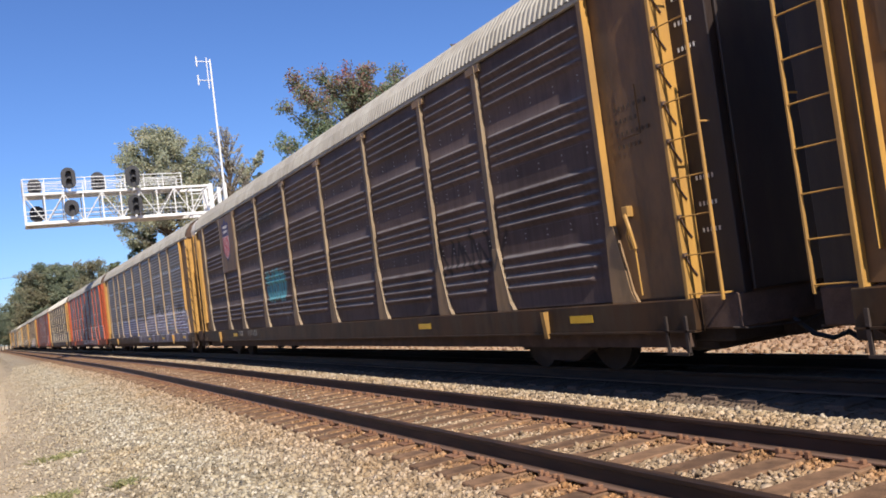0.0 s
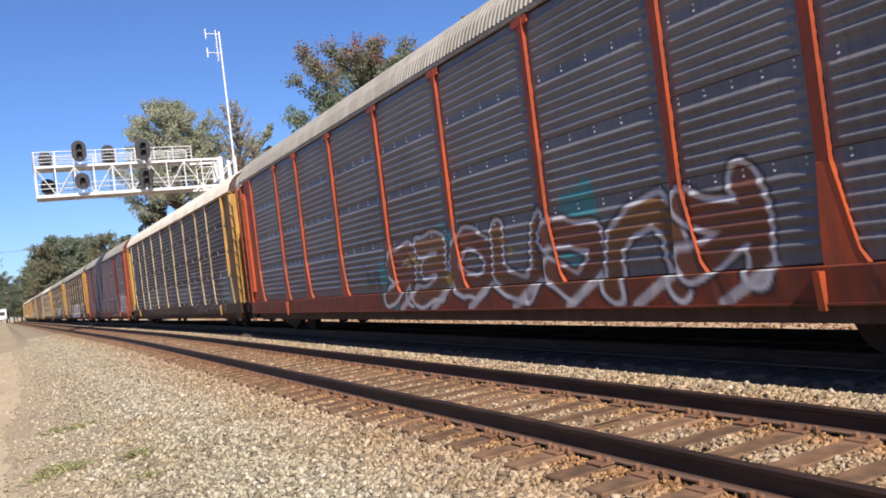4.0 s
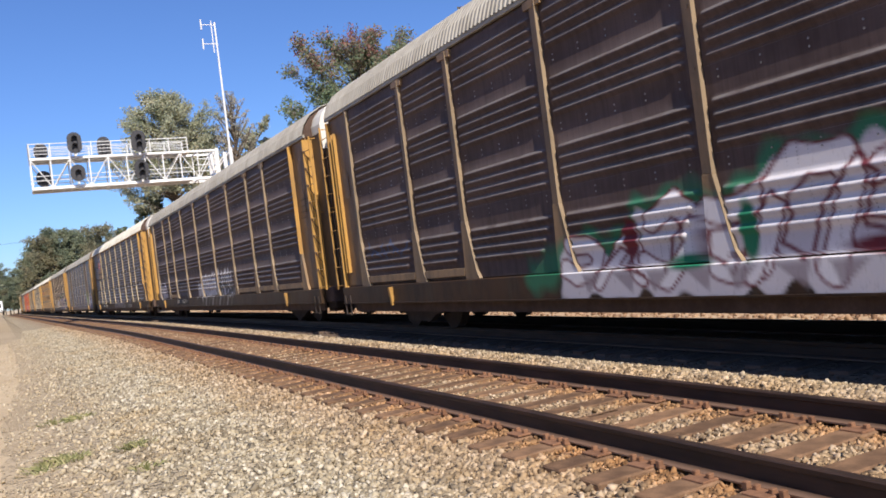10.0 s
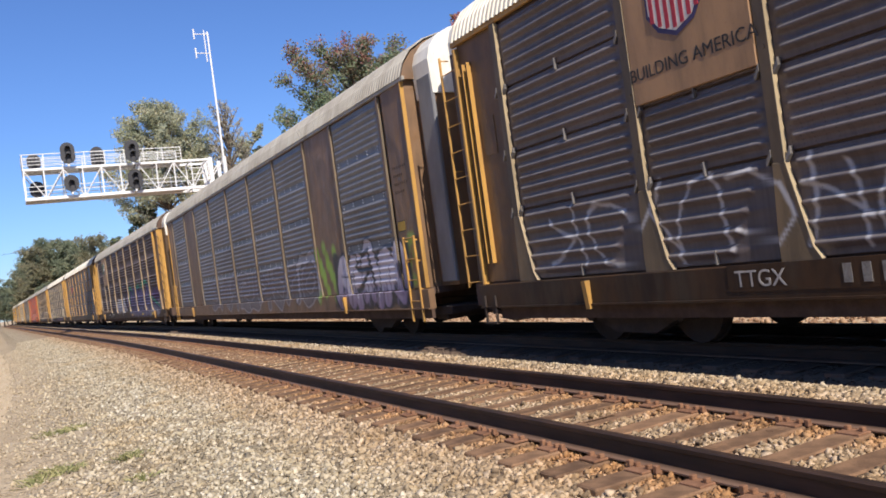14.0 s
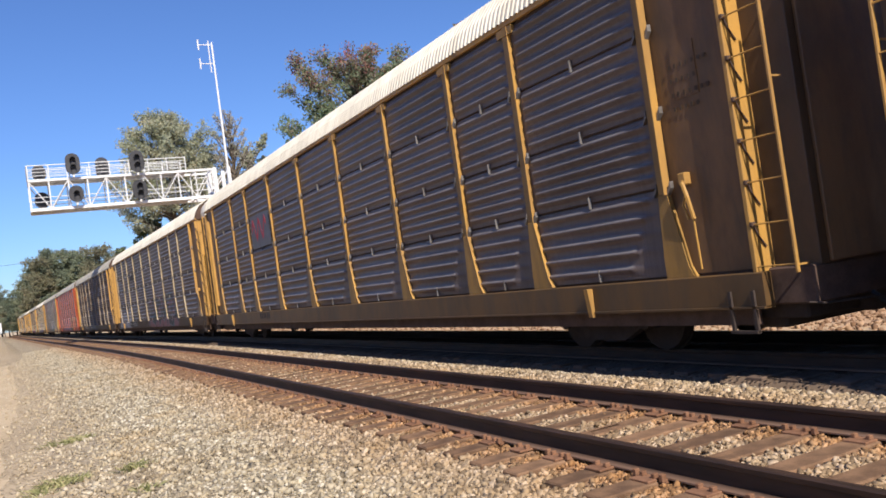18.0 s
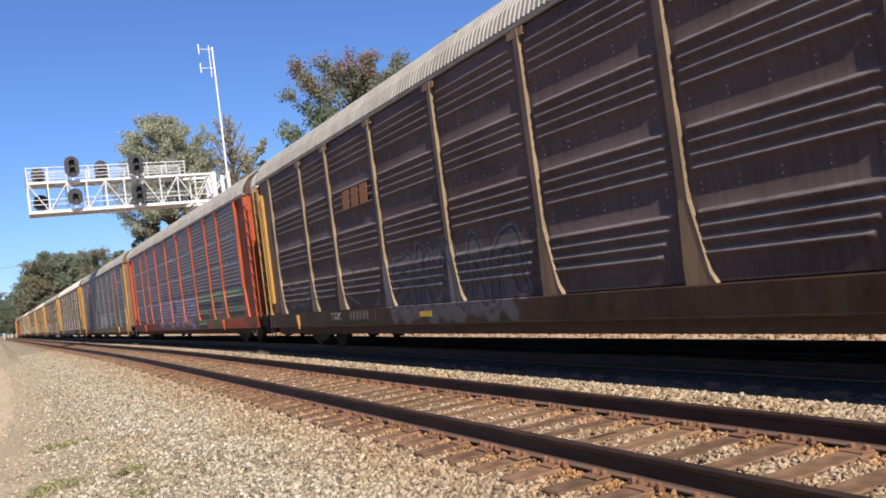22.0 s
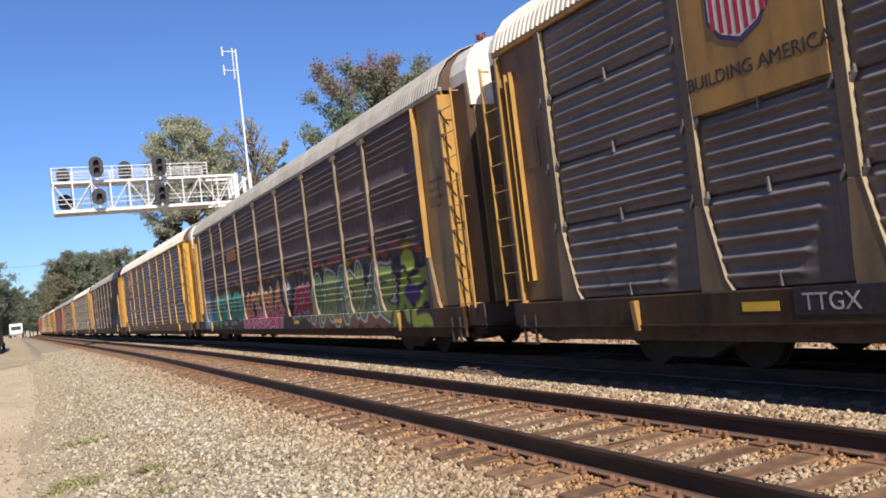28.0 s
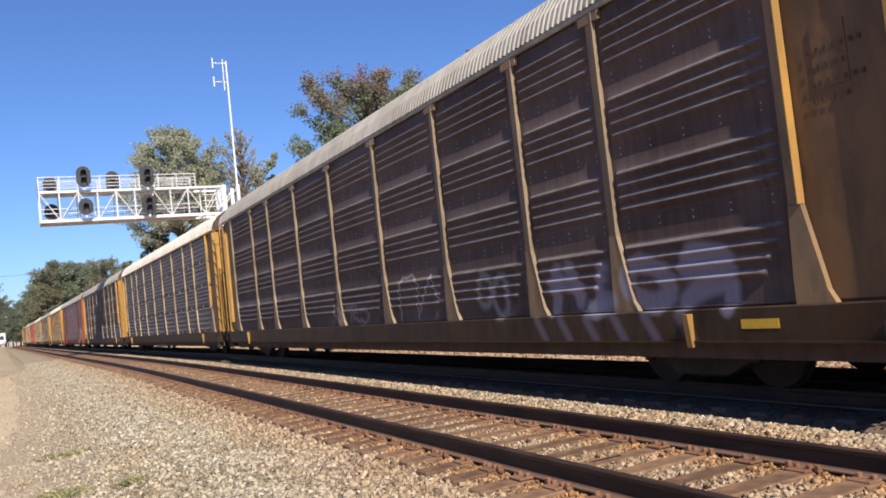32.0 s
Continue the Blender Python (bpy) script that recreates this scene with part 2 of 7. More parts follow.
def stone_material():
    """Crushed stone, each piece of its own tone, with sand trodden in on one side, rust-dusted near the ties."""
    m, nt, bsdf = material("ballast_stone")
    co = n_coord(nt)
    r = nt.nodes.new("ShaderNodeNewGeometry").outputs["Random Per Island"]
    fine = n_noise(nt, co, 110, 3, 0.6)
    f = n_math(nt, "ADD", n_math(nt, "MULTIPLY", r, 0.8), n_math(nt, "MULTIPLY", fine, 0.2))
    col = n_ramp(nt, f, [(0.08, (0.14, 0.118, 0.085)), (0.35, (0.30, 0.258, 0.185)), (0.6, (0.41, 0.352, 0.245)), (0.8, (0.47, 0.42, 0.325)), (0.95, (0.64, 0.585, 0.47))])
    patch = n_noise(nt, co, 0.9, 5, 0.65)
    col = n_mix(nt, n_math(nt, "MULTIPLY", n_range(nt, patch, 0.42, 0.66), 0.6), col, n_mix(nt, 1.0, col, (0.90, 0.76, 0.58), "MULTIPLY"))
    x = n_math(nt, "ADD", line_x(nt, co), n_math(nt, "MULTIPLY", n_math(nt, "SUBTRACT", patch, 0.5), 1.5))
    col = n_mix(nt, n_math(nt, "MULTIPLY", rail_dust(nt, line_x(nt, co), patch), 0.85), col, n_mix(nt, 1.0, col, (0.84, 0.50, 0.28), "MULTIPLY"))
    sandy = n_math(nt, "SUBTRACT", 1.0, n_range(nt, x, -0.2, 1.3))
    col = n_mix(nt, n_math(nt, "MULTIPLY", sandy, 0.45), col, (0.46, 0.37, 0.25))
    finish(nt, bsdf, col, 0.9, 0, n_bump(nt, fine, 0.3, 0.004), 0.25)
    return m


def sand_colour(nt, co):
    """Pale trodden sand with darker dirt and small pebbles in it."""
    big, mid, fine = n_noise(nt, co, 0.35, 6, 0.65), n_noise(nt, co, 2.6, 6, 0.7), n_noise(nt, co, 38, 3, 0.7)
    f = n_math(nt, "ADD", n_math(nt, "MULTIPLY", big, 0.35), n_math(nt, "ADD", n_math(nt, "MULTIPLY", mid, 0.35), n_math(nt, "MULTIPLY", fine, 0.3)))
    col = n_ramp(nt, f, [(0.32, (0.30, 0.225, 0.14)), (0.48, (0.47, 0.365, 0.235)), (0.66, (0.57, 0.46, 0.315))])
    speck = n_voronoi(nt, co, 22.0)
    stone = n_math(nt, "MULTIPLY", n_math(nt, "SUBTRACT", 1.0, n_range(nt, speck.outputs["Distance"], 0.14, 0.24)), n_range(nt, n_xyz(nt, speck.outputs["Color"])[1], 0.55, 0.6))
    return n_mix(nt, n_math(nt, "MULTIPLY", stone, 0.6), col, n_ramp(nt, n_xyz(nt, speck.outputs["Color"])[0], [(0.2, (0.20, 0.16, 0.11)), (0.9, (0.62, 0.55, 0.44))])), fine


def ballast_material():
    m, nt, bsdf = material("ballast_bed")
    co = n_coord(nt)
    v = n_voronoi(nt, co, 16.0)
    col = n_ramp(nt, n_xyz(nt, v.outputs["Color"])[0], [(0.0, (0.25, 0.20, 0.13)), (0.35, (0.36, 0.295, 0.20)), (0.75, (0.45, 0.37, 0.255)), (1.0, (0.54, 0.45, 0.315))])
    big = n_noise(nt, co, 0.6, 5, 0.6)
    col = n_mix(nt, n_range(nt, big, 0.45, 0.7), col, (0.39, 0.32, 0.225))
    x = line_x(nt, co)
    edge = n_math(nt, "ADD", x, n_math(nt, "MULTIPLY", n_math(nt, "SUBTRACT", n_noise(nt, co, 1.3, 5, 0.65), 0.5), 1.6))
    col = n_mix(nt, n_range(nt, edge, -0.3, 0.95), sand_colour(nt, co)[0], col)
    col = n_mix(nt, n_math(nt, "MULTIPLY", rail_dust(nt, x, big), 0.85), col, n_mix(nt, 1.0, col, (0.72, 0.40, 0.22), "MULTIPLY"))
    # Dark band along the far track: the train's shade put into the ballast colour.
    train_shade = n_math(nt, "MULTIPLY", n_range(nt, x, 6.55, 6.85), n_math(nt, "SUBTRACT", 1.0, n_range(nt, x, 9.7, 10.1)))
    col = n_mix(nt, n_math(nt, "MULTIPLY", train_shade, 0.88), col, (0.11, 0.068, 0.047))
    soil = n_ramp(nt, n_noise(nt, co, 9, 5, 0.7), [(0.3, (0.31, 0.185, 0.11)), (0.7, (0.43, 0.285, 0.175))])
    col = n_mix(nt, n_range(nt, n_math(nt, "ADD", x, n_math(nt, "MULTIPLY", big, 0.8)), 9.9, 10.5), col, soil)
    gap = n_range(nt, v.outputs["Distance"], 0.0, 0.55)
    finish(nt, bsdf, n_mix(nt, n_math(nt, "MULTIPLY", gap, 0.2), col, (0.16, 0.13, 0.095)), 0.95, 0, n_bump(nt, n_math(nt, "SUBTRACT", 1.0, gap), 1.0, 0.05), 0.2)
    return m


def ground_material():
    m, nt, bsdf = material("ground_soil")
    co = n_coord(nt)
    sand, fine = sand_colour(nt, co)
    clay = n_ramp(nt, fine, [(0.3, (0.36, 0.215, 0.125)), (0.7, (0.52, 0.34, 0.21))])
    x = n_xyz(nt, co)[0]
    col = n_mix(nt, n_range(nt, x, 10.5, 13.0), sand, clay)
    weeds = n_math(nt, "MULTIPLY", n_range(nt, n_noise(nt, co, 0.22, 6, 0.7), 0.52, 0.66), n_range(nt, n_math(nt, "ABSOLUTE", x), 12, 26))
    col = n_mix(nt, weeds, col, (0.10, 0.11, 0.045))
    finish(nt, bsdf, col, 0.95, 0, n_bump(nt, fine, 0.5, 0.012), 0.2)
    return m


MAT_STONE = stone_material()
MAT_RED_STONE = mottled("red_soil_stone", (0.18, 0.105, 0.062), (0.37, 0.245, 0.155), 3, 0.9, 0, 0.3, 0.004, 120, 0.25, island=True)

# ---- ground, ballast, tracks ----
gm = MB()
gx = [-1500, -300, -80, -30, -12, -6, -3, -1.5, 0, 4, 9, 12, 16, 30, 80, 300, 1500]
gy = [-400, -60, -10, 0, 4, 8, 12, 16, 20, 26, 34, 45, 60, 90, 140, 220, 350, 600, 1000, 2500]
for y in gy:
    gm.v += [(x, y, -0.36 + (0.03 * noise.noise(Vector((x * 0.4, y * 0.4, 0))) if abs(x) < 20 else 0)) for x in gx]
k = len(gx)
gm.f = [(i * k + j, i * k + j + 1, (i + 1) * k + j + 1, (i + 1) * k + j) for i in range(len(gy) - 1) for j in range(k - 1)]
tagged(part("ground", gm, ground_material()), "dry sandy ground with patches of weeds", "ground", kind="structure")

BED = [(-1.0, -0.46), (-0.4, -0.37), (0.1, -0.335), (0.8, -0.315), (1.6, -0.305), (2.4, -0.29), (2.9, -0.27), (3.15, -0.245), (3.45, -0.215), (4.6, -0.212), (5.7, -0.212), (5.95, -0.205),
       (6.2, -0.182), (6.42, -0.18), (6.82, -0.29), (7.05, -0.215), (7.45, -0.20), (9.1, -0.20), (9.7, -0.22), (10.3, -0.30), (11.2, -0.40), (12.0, -0.50)]
bed_ys = [-60, -30, -8, 0] + [2 + 0.5 * i for i in range(60)] + [y for y in STATIONS if y > 33]
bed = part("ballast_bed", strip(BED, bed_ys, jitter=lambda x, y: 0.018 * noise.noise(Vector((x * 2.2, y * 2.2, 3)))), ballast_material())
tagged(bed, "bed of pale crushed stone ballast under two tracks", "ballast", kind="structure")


def bed_z(x):
    return np.interp(x, [p[0] for p in BED], [p[1] for p in BED])


RAIL_PROFILE = [(-0.07, -0.175), (0.07, -0.175), (0.07, -0.163), (0.012, -0.145), (0.009, -0.05), (0.034, -0.038), (0.036, -0.008), (0.028, 0.0),
                (-0.028, 0.0), (-0.036, -0.008), (-0.034, -0.038), (-0.009, -0.05), (-0.012, -0.145), (-0.07, -0.163)]


def railway(cx, label):
    tr = thing("railway_track", label, "railway track", "tracks", kind="structure")
    for s in (-0.755, 0.755):
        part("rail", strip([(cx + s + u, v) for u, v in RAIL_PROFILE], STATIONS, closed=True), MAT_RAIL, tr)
    return tr


tracks = [railway(NEAR_X, "rusty steel rails spiked to brown wooden ties"), railway(FAR_X, "steel rails in the shade under the freight train")]

# ---- autorack cars ----
POSTS = [1.45, 4.36, 7.12, 9.14, 11.98]          # distances of the side posts from the car's middle
POST_Y = [-p for p in POSTS[::-1]] + POSTS
SILL_Z0, SILL_Z1, EAVE_Z = 0.60, 0.965, 5.0
ROOF_HALF = [(1.495, 4.97), (1.455, 5.10), (1.40, 5.25), (1.22, 5.49), (0.90, 5.70), (0.52, 5.83), (0.0, 5.88)]
ROOF = [(-x, z) for x, z in ROOF_HALF] + [(x, z) for x, z in ROOF_HALF[-2::-1]]
TIERS = [0.975, 2.04, 2.92, 3.89, 4.87]
cache = {}


def shared(key, build, smooth=False):
    if key not in cache:
        cache[key] = build().mesh(key.split("/")[0], smooth)
    return cache[key]


def ladder_of(a, b, step):
    """Values from a to b, no more than step apart."""
    k = max(1, math.ceil((b - a) / step))
    return [a + (b - a) * i / k for i in range(k + 1)]


def sheet(y0, y1, z0, z1, ridges, fine=False):
    """A pressed panel in one skin; ridges: start, end, height of the middle, width, depth, from the foot upwards. fine: close-set points, to carry sprayed colour."""
    rows = [(z0, 0, y0 + 0.06, y1 - 0.06), (z0 + 0.006, 0, y0 + 0.06, y1 - 0.06)]
    for a, b, z, h, d in ridges:
        rows += [(z + h * u, d * w, a, b) for u, w in ((-0.5, 0), (-0.34, 0.2), (-0.16, 0.62), (0.0, 0.95), (0.12, 0.97), (0.24, 0.68), (0.37, 0.24), (0.5, 0))]
    rows += [(z1 - 0.006, 0, y0 + 0.06, y1 - 0.06), (z1, 0, y0 + 0.06, y1 - 0.06)]
    if fine:
        full = [rows[0]]
        for r in rows[1:]:
            q = full[-1]
            full += [(z, 0, r[2], r[3]) for z in ladder_of(q[0], r[0], 0.036)[1:-1]] + [r]
        rows = full
    rows = [(rows[0][0], None, *rows[0][2:])] + rows + [(rows[-1][0], None, *rows[-1][2:])]
    mb = MB()
    for z, d, a, b in rows:
        back = d is None
        d = d or 0
        cols = [(0.0, y0), (0.037, y0), (0.037, y0 + 0.006), (0.037, a), (0.037 + d * 0.8, a + 0.045)]
        cols += [(0.037 + d, y) for y in (ladder_of(a + 0.09, b - 0.07, 0.031) if fine else (a + 0.09, b - 0.07))]
        if fine and len(mb.v):
            cols = cols[:5] + [(0.037 + d, a + 0.09 + (b - a - 0.16) * i / (n - 11)) for i in range(n - 10)]
        cols += [(0.037 + d * 0.8, b - 0.035), (0.037, b), (0.037, y1 - 0.006), (0.037, y1), (0.0, y1)]
        n = len(cols)
        mb.v += [(-1.40 - (0 if back else x), y, z) for x, y in cols]
    mb.f = [(i * n + k, i * n + k + 1, i * n + n + k + 1, i * n + n + k) for i in range(len(rows) - 1) for k in range(n - 1)]
    return mb


def panel_mesh(y0, y1, z0, z1, style, foot, fine=False):
    a, b = y0 + 0.07, y1 - 0.06
    ridges = []
    if style == "tier":
        for i in range(5):
            cut = max(0.0, 0.55 - 0.11 * i) if foot else 0.0
            ridges.append((a + cut, b, z0 + 0.12 + i * (z1 - z0 - 0.22) / 4, 0.120, 0.044))
    else:
        many, gap, wide, deep = (4, 0.152, 0.130, 0.046) if style == "flush" else (6, 0.1364, 0.130, 0.034)
        for g in range(4):
            for i in range(many):
                z = (1.30 if style == "flush" else 1.17) + g * 0.955 + i * gap
                if z0 + 0.066 < z < min(z1, 4.87) - 0.066:
                    ridges.append((a + (max(0.0, 0.30 - 0.09 * i) if g == 0 and style == "flush" else 0.0), b, z, wide, deep))
    return sheet(y0, y1, z0, z1, ridges, fine)


def rivets_mesh(y0, y1, rows, proud, r):
    mb = MB()
    for z in rows:
        for i in range(5):
            y = y0 + (i + 0.5) * (y1 - y0) / 5
            mb.prism([(y + r * math.cos(k * 1.0472), z + r * math.sin(k * 1.0472)) for k in range(6)], "x", -1.437 - proud, -1.43)
    return mb


def post_mesh(yc, cap, end, fine=False, rows=()):
    """A side post with the gusset at its foot, swept upwards; rows: heights that carry sprayed colour."""
    w = 0.05 if fine else 0.075
    if fine:
        prof = [(SILL_Z1, yc - w - 0.12, yc + w + 0.03, 1.482), (1.6, yc - w, yc + w, 1.482), (4.9, yc - w, yc + w, 1.482)]
    else:
        f = 0.05 if not end else 0.04
        prof = [(SILL_Z1, yc - w - 0.27, yc + w + f, 1.498), (1.10, yc - w - 0.19, yc + w + f, 1.498), (1.2, yc - w - 0.168, yc + w + f, 1.498), (1.95, yc - w, yc + w, 1.498), (1.96, yc - w, yc + w, 1.486), (EAVE_Z - 0.1, yc - w, yc + w, 1.486)]
    zs = sorted(set([p[0] for p in prof] + [z for z in rows if SILL_Z1 < z < 4.8]))
    mb, k = MB(), 11 if len(rows) else 2
    for z in zs:
        lo, hi, x = (float(np.interp(z, [p[0] for p in prof], [p[c] for p in prof])) for c in (1, 2, 3))
        mb.v += [(-1.43, lo, z)] + [(-x, lo + (hi - lo) * i / (k - 1), z) for i in range(k)] + [(-1.43, hi, z)]
    n = k + 2
    mb.f = [(i * n + j, i * n + (j + 1) % n, i * n + n + (j + 1) % n, i * n + n + j) for i in range(len(zs) - 1) for j in range(n)]
    mb.f += [tuple(range(n)), tuple(range(len(mb.v) - n, len(mb.v)))]
    if cap:
        mb.box(-1.497, -1.44, yc - 0.21, yc + 0.21, EAVE_Z - 0.24, EAVE_Z - 0.12)
    if not fine:
        for z in (2.4, 3.1, 3.8):
            mb.box(-1.494, -1.486, yc - 0.02, yc + 0.02, z, z + 0.04)
    return mb


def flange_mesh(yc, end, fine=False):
    """The thin leading edge of a post, down over the gusset; mostly given paler paint that mimics sunlight."""
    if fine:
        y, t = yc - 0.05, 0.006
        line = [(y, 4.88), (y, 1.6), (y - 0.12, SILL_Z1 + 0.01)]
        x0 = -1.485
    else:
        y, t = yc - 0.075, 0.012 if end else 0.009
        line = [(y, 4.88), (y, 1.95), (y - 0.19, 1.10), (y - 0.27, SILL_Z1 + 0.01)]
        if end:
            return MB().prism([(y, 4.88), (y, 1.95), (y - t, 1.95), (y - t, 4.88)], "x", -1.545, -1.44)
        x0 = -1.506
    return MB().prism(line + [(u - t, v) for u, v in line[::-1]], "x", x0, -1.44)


def roof_mesh():
    mb = MB()
    n = len(ROOF)
    y, ys = -13.26, []
    while y < 13.2:
        ys += [(y, 0.0), (y + 0.05, 0.0), (y + 0.065, 0.022), (y + 0.115, 0.022)]
        y += 0.13
    ys.append((13.26, 0.0))
    for y, d in ys:
        for x, z in ROOF:
            ln = math.hypot(x / 1.5, (z - 4.6) / 1.3)
            mb.v.append((x + d * x / 1.5 / ln, y, z + d * (z - 4.6) / 1.3 / ln))
    for i in range(len(ys) - 1):
        mb.f += [(i * n + k, i * n + k + 1, (i + 1) * n + k + 1, (i + 1) * n + k) for k in range(n - 1)]
    return mb


def cap_mesh(s):
    """The domed plate that closes the roof over one end of the car."""
    mb = MB()
    half = [(1.17, 4.52), (1.20, 5.16), (1.13, 5.38), (0.95, 5.60), (0.68, 5.74), (0.36, 5.815), (0.0, 5.84)]
    mb.prism(half + [(-x, z) for x, z in half[-2::-1]], "y", s * 13.18, s * 13.86)
    return mb


def body_mesh():
    mb = MB()
    mb.box(-1.40, 1.40, -13.1, 13.1, 0.98, 4.99)
    mb.box(-1.12, 1.12, -13.80, 13.80, 0.98, 4.99)
    mb.prism([(x * 0.985, z - 0.03) for x, z in ROOF], "y", -13.22, 13.22)
    return mb


def end_panel_mesh(s):
    mb = MB()
    y0, y1 = sorted((s * 11.98, s * 13.2))
    mb.box(-1.42, -1.37, y0, y1, 1.0, 4.95)
    y0, y1 = sorted((s * 12.35, s * 12.72))
    mb.box(-1.432, -1.41, y0, y1, 3.0, 3.6)
    return mb


def end_step_mesh(s):
    y0, y1 = sorted((s * 13.17, s * 13.23))
    return MB().cbox(-1.51, -1.20, y0, y1, 0.93, 4.86, 0.008)


def stile_mesh(s):
    y0, y1 = sorted((s * 13.70, s * 13.735))
    mb = MB().cbox(-1.505, -1.465, y0, y1, 0.93, 4.86, 0.008)
    for z in (1.0, 2.9, 4.8):
        mb.box(-1.47, -1.32, y0 + 0.01, y1 - 0.01, z, z + 0.02)
    return mb


def rung_mesh(s):
    y0, y1 = sorted((s * 13.21, s * 13.72))
    mb = MB().tube([(-1.49, y0, 0), (-1.49, y1, 0)], 0.0095, 6)
    return mb


def end_channel_mesh(s):
    """The upright channel beside the ladder."""
    a, b, t = s * 12.83, s * 13.0, s * 0.022
    return MB().prism([(-1.50, a), (-1.50, a + t), (-1.435, a + t), (-1.435, b - t), (-1.50, b - t), (-1.50, b), (-1.415, b), (-1.415, a)], "z", 1.3, 4.55)


def sill_mesh(fine=False):
    mb = MB()
    sec = [(-1.40, SILL_Z0)] + [(-1.53, z) for z in ladder_of(SILL_Z0, SILL_Z1 - 0.01, 0.036 if fine else 1.0)] + [(-1.50, SILL_Z1 + 0.005), (-1.40, SILL_Z1)]
    n, ys = len(sec), ladder_of(-13.3, 13.3, 0.042 if fine else 30.0)
    mb.v = [(x, y, z) for y in ys for x, z in sec]
    mb.f = [(i * n + k, i * n + (k + 1) % n, i * n + n + (k + 1) % n, i * n + n + k) for i in range(len(ys) - 1) for k in range(n)]
    mb.f += [tuple(range(n)), tuple(range(len(mb.v) - n, len(mb.v)))]
    mb.box(-1.56, -1.40, -13.3, 13.3, SILL_Z0 - 0.012, SILL_Z0 + 0.012)
    return mb


def stirrup_mesh(y):
    mb = MB()
    for q in (-0.16, 0.16):
        mb.box(-1.56, -1.53, y + q - 0.02, y + q + 0.02, 0.34, 0.78)
    mb.box(-1.58, -1.52, y - 0.18, y + 0.18, 0.33, 0.36)
    return mb


def jack_mesh(y):
    return MB().prism([(-1.585, 0.54), (-1.54, 0.54), (-1.53, 0.92), (-1.62, 0.92)], "y", y - 0.04, y + 0.04)


def bogie_frame_mesh():
    mb = MB()
    for s in (-1, 1):
        x0, x1 = sorted((s * 0.98, s * 1.12))
        mb.prism([(-1.15, 0.52), (-0.75, 0.60), (-0.35, 0.72), (0.35, 0.72), (0.75, 0.60), (1.15, 0.52), (1.15, 0.36), (0.75, 0.32), (0.4, 0.16), (-0.4, 0.16), (-0.75, 0.32), (-1.15, 0.36)], "x", x0, x1)
        for q in (-0.13, 0.0, 0.13):
            mb.tube([(s * 1.05, q, 0.22), (s * 1.05, q, 0.60)], 0.06, 6)
    mb.box(-1.1, 1.1, -0.22, 0.22, 0.40, 0.60)
    return mb


def wheelset_mesh():
    mb = MB()
    for s in (-1, 1):
        mb.tube([(s * 0.715, 0, 0.42), (s * 0.85, 0, 0.42)], 0.42, 20)
        mb.tube([(s * 0.70, 0, 0.42), (s * 0.72, 0, 0.42)], 0.445, 20)
        mb.tube([(s * 0.85, 0, 0.42), (s * 1.16, 0, 0.42)], 0.11, 10)
    mb.tube([(-0.8, 0, 0.42), (0.8, 0, 0.42)], 0.08, 8)
    return mb


def under_mesh():
    mb = MB()
    mb.box(-0.35, 0.35, -13.6, 13.6, 0.55, 0.98)
    mb.box(-1.40, 1.40, -13.2, 13.2, 0.86, 0.98)
    for i in range(-5, 6):
        mb.box(-1.40, 1.40, i * 2.2 - 0.06, i * 2.2 + 0.06, 0.68, 0.90)
    mb.box(-1.36, -1.28, -13.0, 13.0, 0.39, 0.62)
    mb.box(1.28, 1.36, -13.0, 13.0, 0.39, 0.62)
    mb.prism([(-8.6, 0.62), (-7.4, 0.305), (7.4, 0.305), (8.6, 0.62)], "x", -0.78, 0.78)
    return mb


def draft_gear_mesh(s):
    """The deep box behind the coupler, its carrier plate and the cut lever across the end."""
    mb = MB().cbox(-0.42, 0.42, *sorted((s * 11.6, s * 13.72)), 0.40, 0.70, 0.02)
    mb.cbox(-1.22, 1.22, *sorted((s * 12.55, s * 13.55)), 0.44, 0.605, 0.02)
    mb.cbox(-1.15, 1.15, *sorted((s * 12.75, s * 13.2)), 0.33, 0.46, 0.03)
    return mb.tube([(-1.40, s * 13.72, 0.62), (-1.30, s * 13.84, 0.60), (-0.45, s * 13.90, 0.56), (-0.18, s * 13.98, 0.66)], 0.013, 5)


def coupler_mesh(s):
    mb = MB()
    y0, y1 = sorted((s * 13.5, s * 14.12))
    mb.box(-0.13, 0.13, y0, y1, 0.66, 0.86)
    y0, y1 = sorted((s * 14.05, s * 14.34))
    mb.box(-0.2, 0.14, y0, y1, 0.60, 0.92)
    return mb


def hose_mesh(s):
    pts = [(-0.55, s * 13.5, 0.78), (-0.5, s * 13.75, 0.62), (-0.42, s * 13.95, 0.42), (-0.36, s * 14.15, 0.36), (-0.3, s * 14.3, 0.42)]
    return MB().tube(pts, 0.03, 6)


def brake_pipe_mesh():
    """Air pipe and cable that sag in loops below the trailing end."""
    mb = MB().tube([(-1.28, 13.35, 0.62), (-1.3, 13.0, 0.40), (-1.3, 12.65, 0.36), (-1.28, 12.35, 0.44), (-1.25, 11.8, 0.58)], 0.022, 6)
    return mb.tube([(-1.2, 13.2, 0.62), (-1.2, 12.9, 0.55), (-1.2, 12.5, 0.51), (-1.2, 11.9, 0.62)], 0.014, 5)


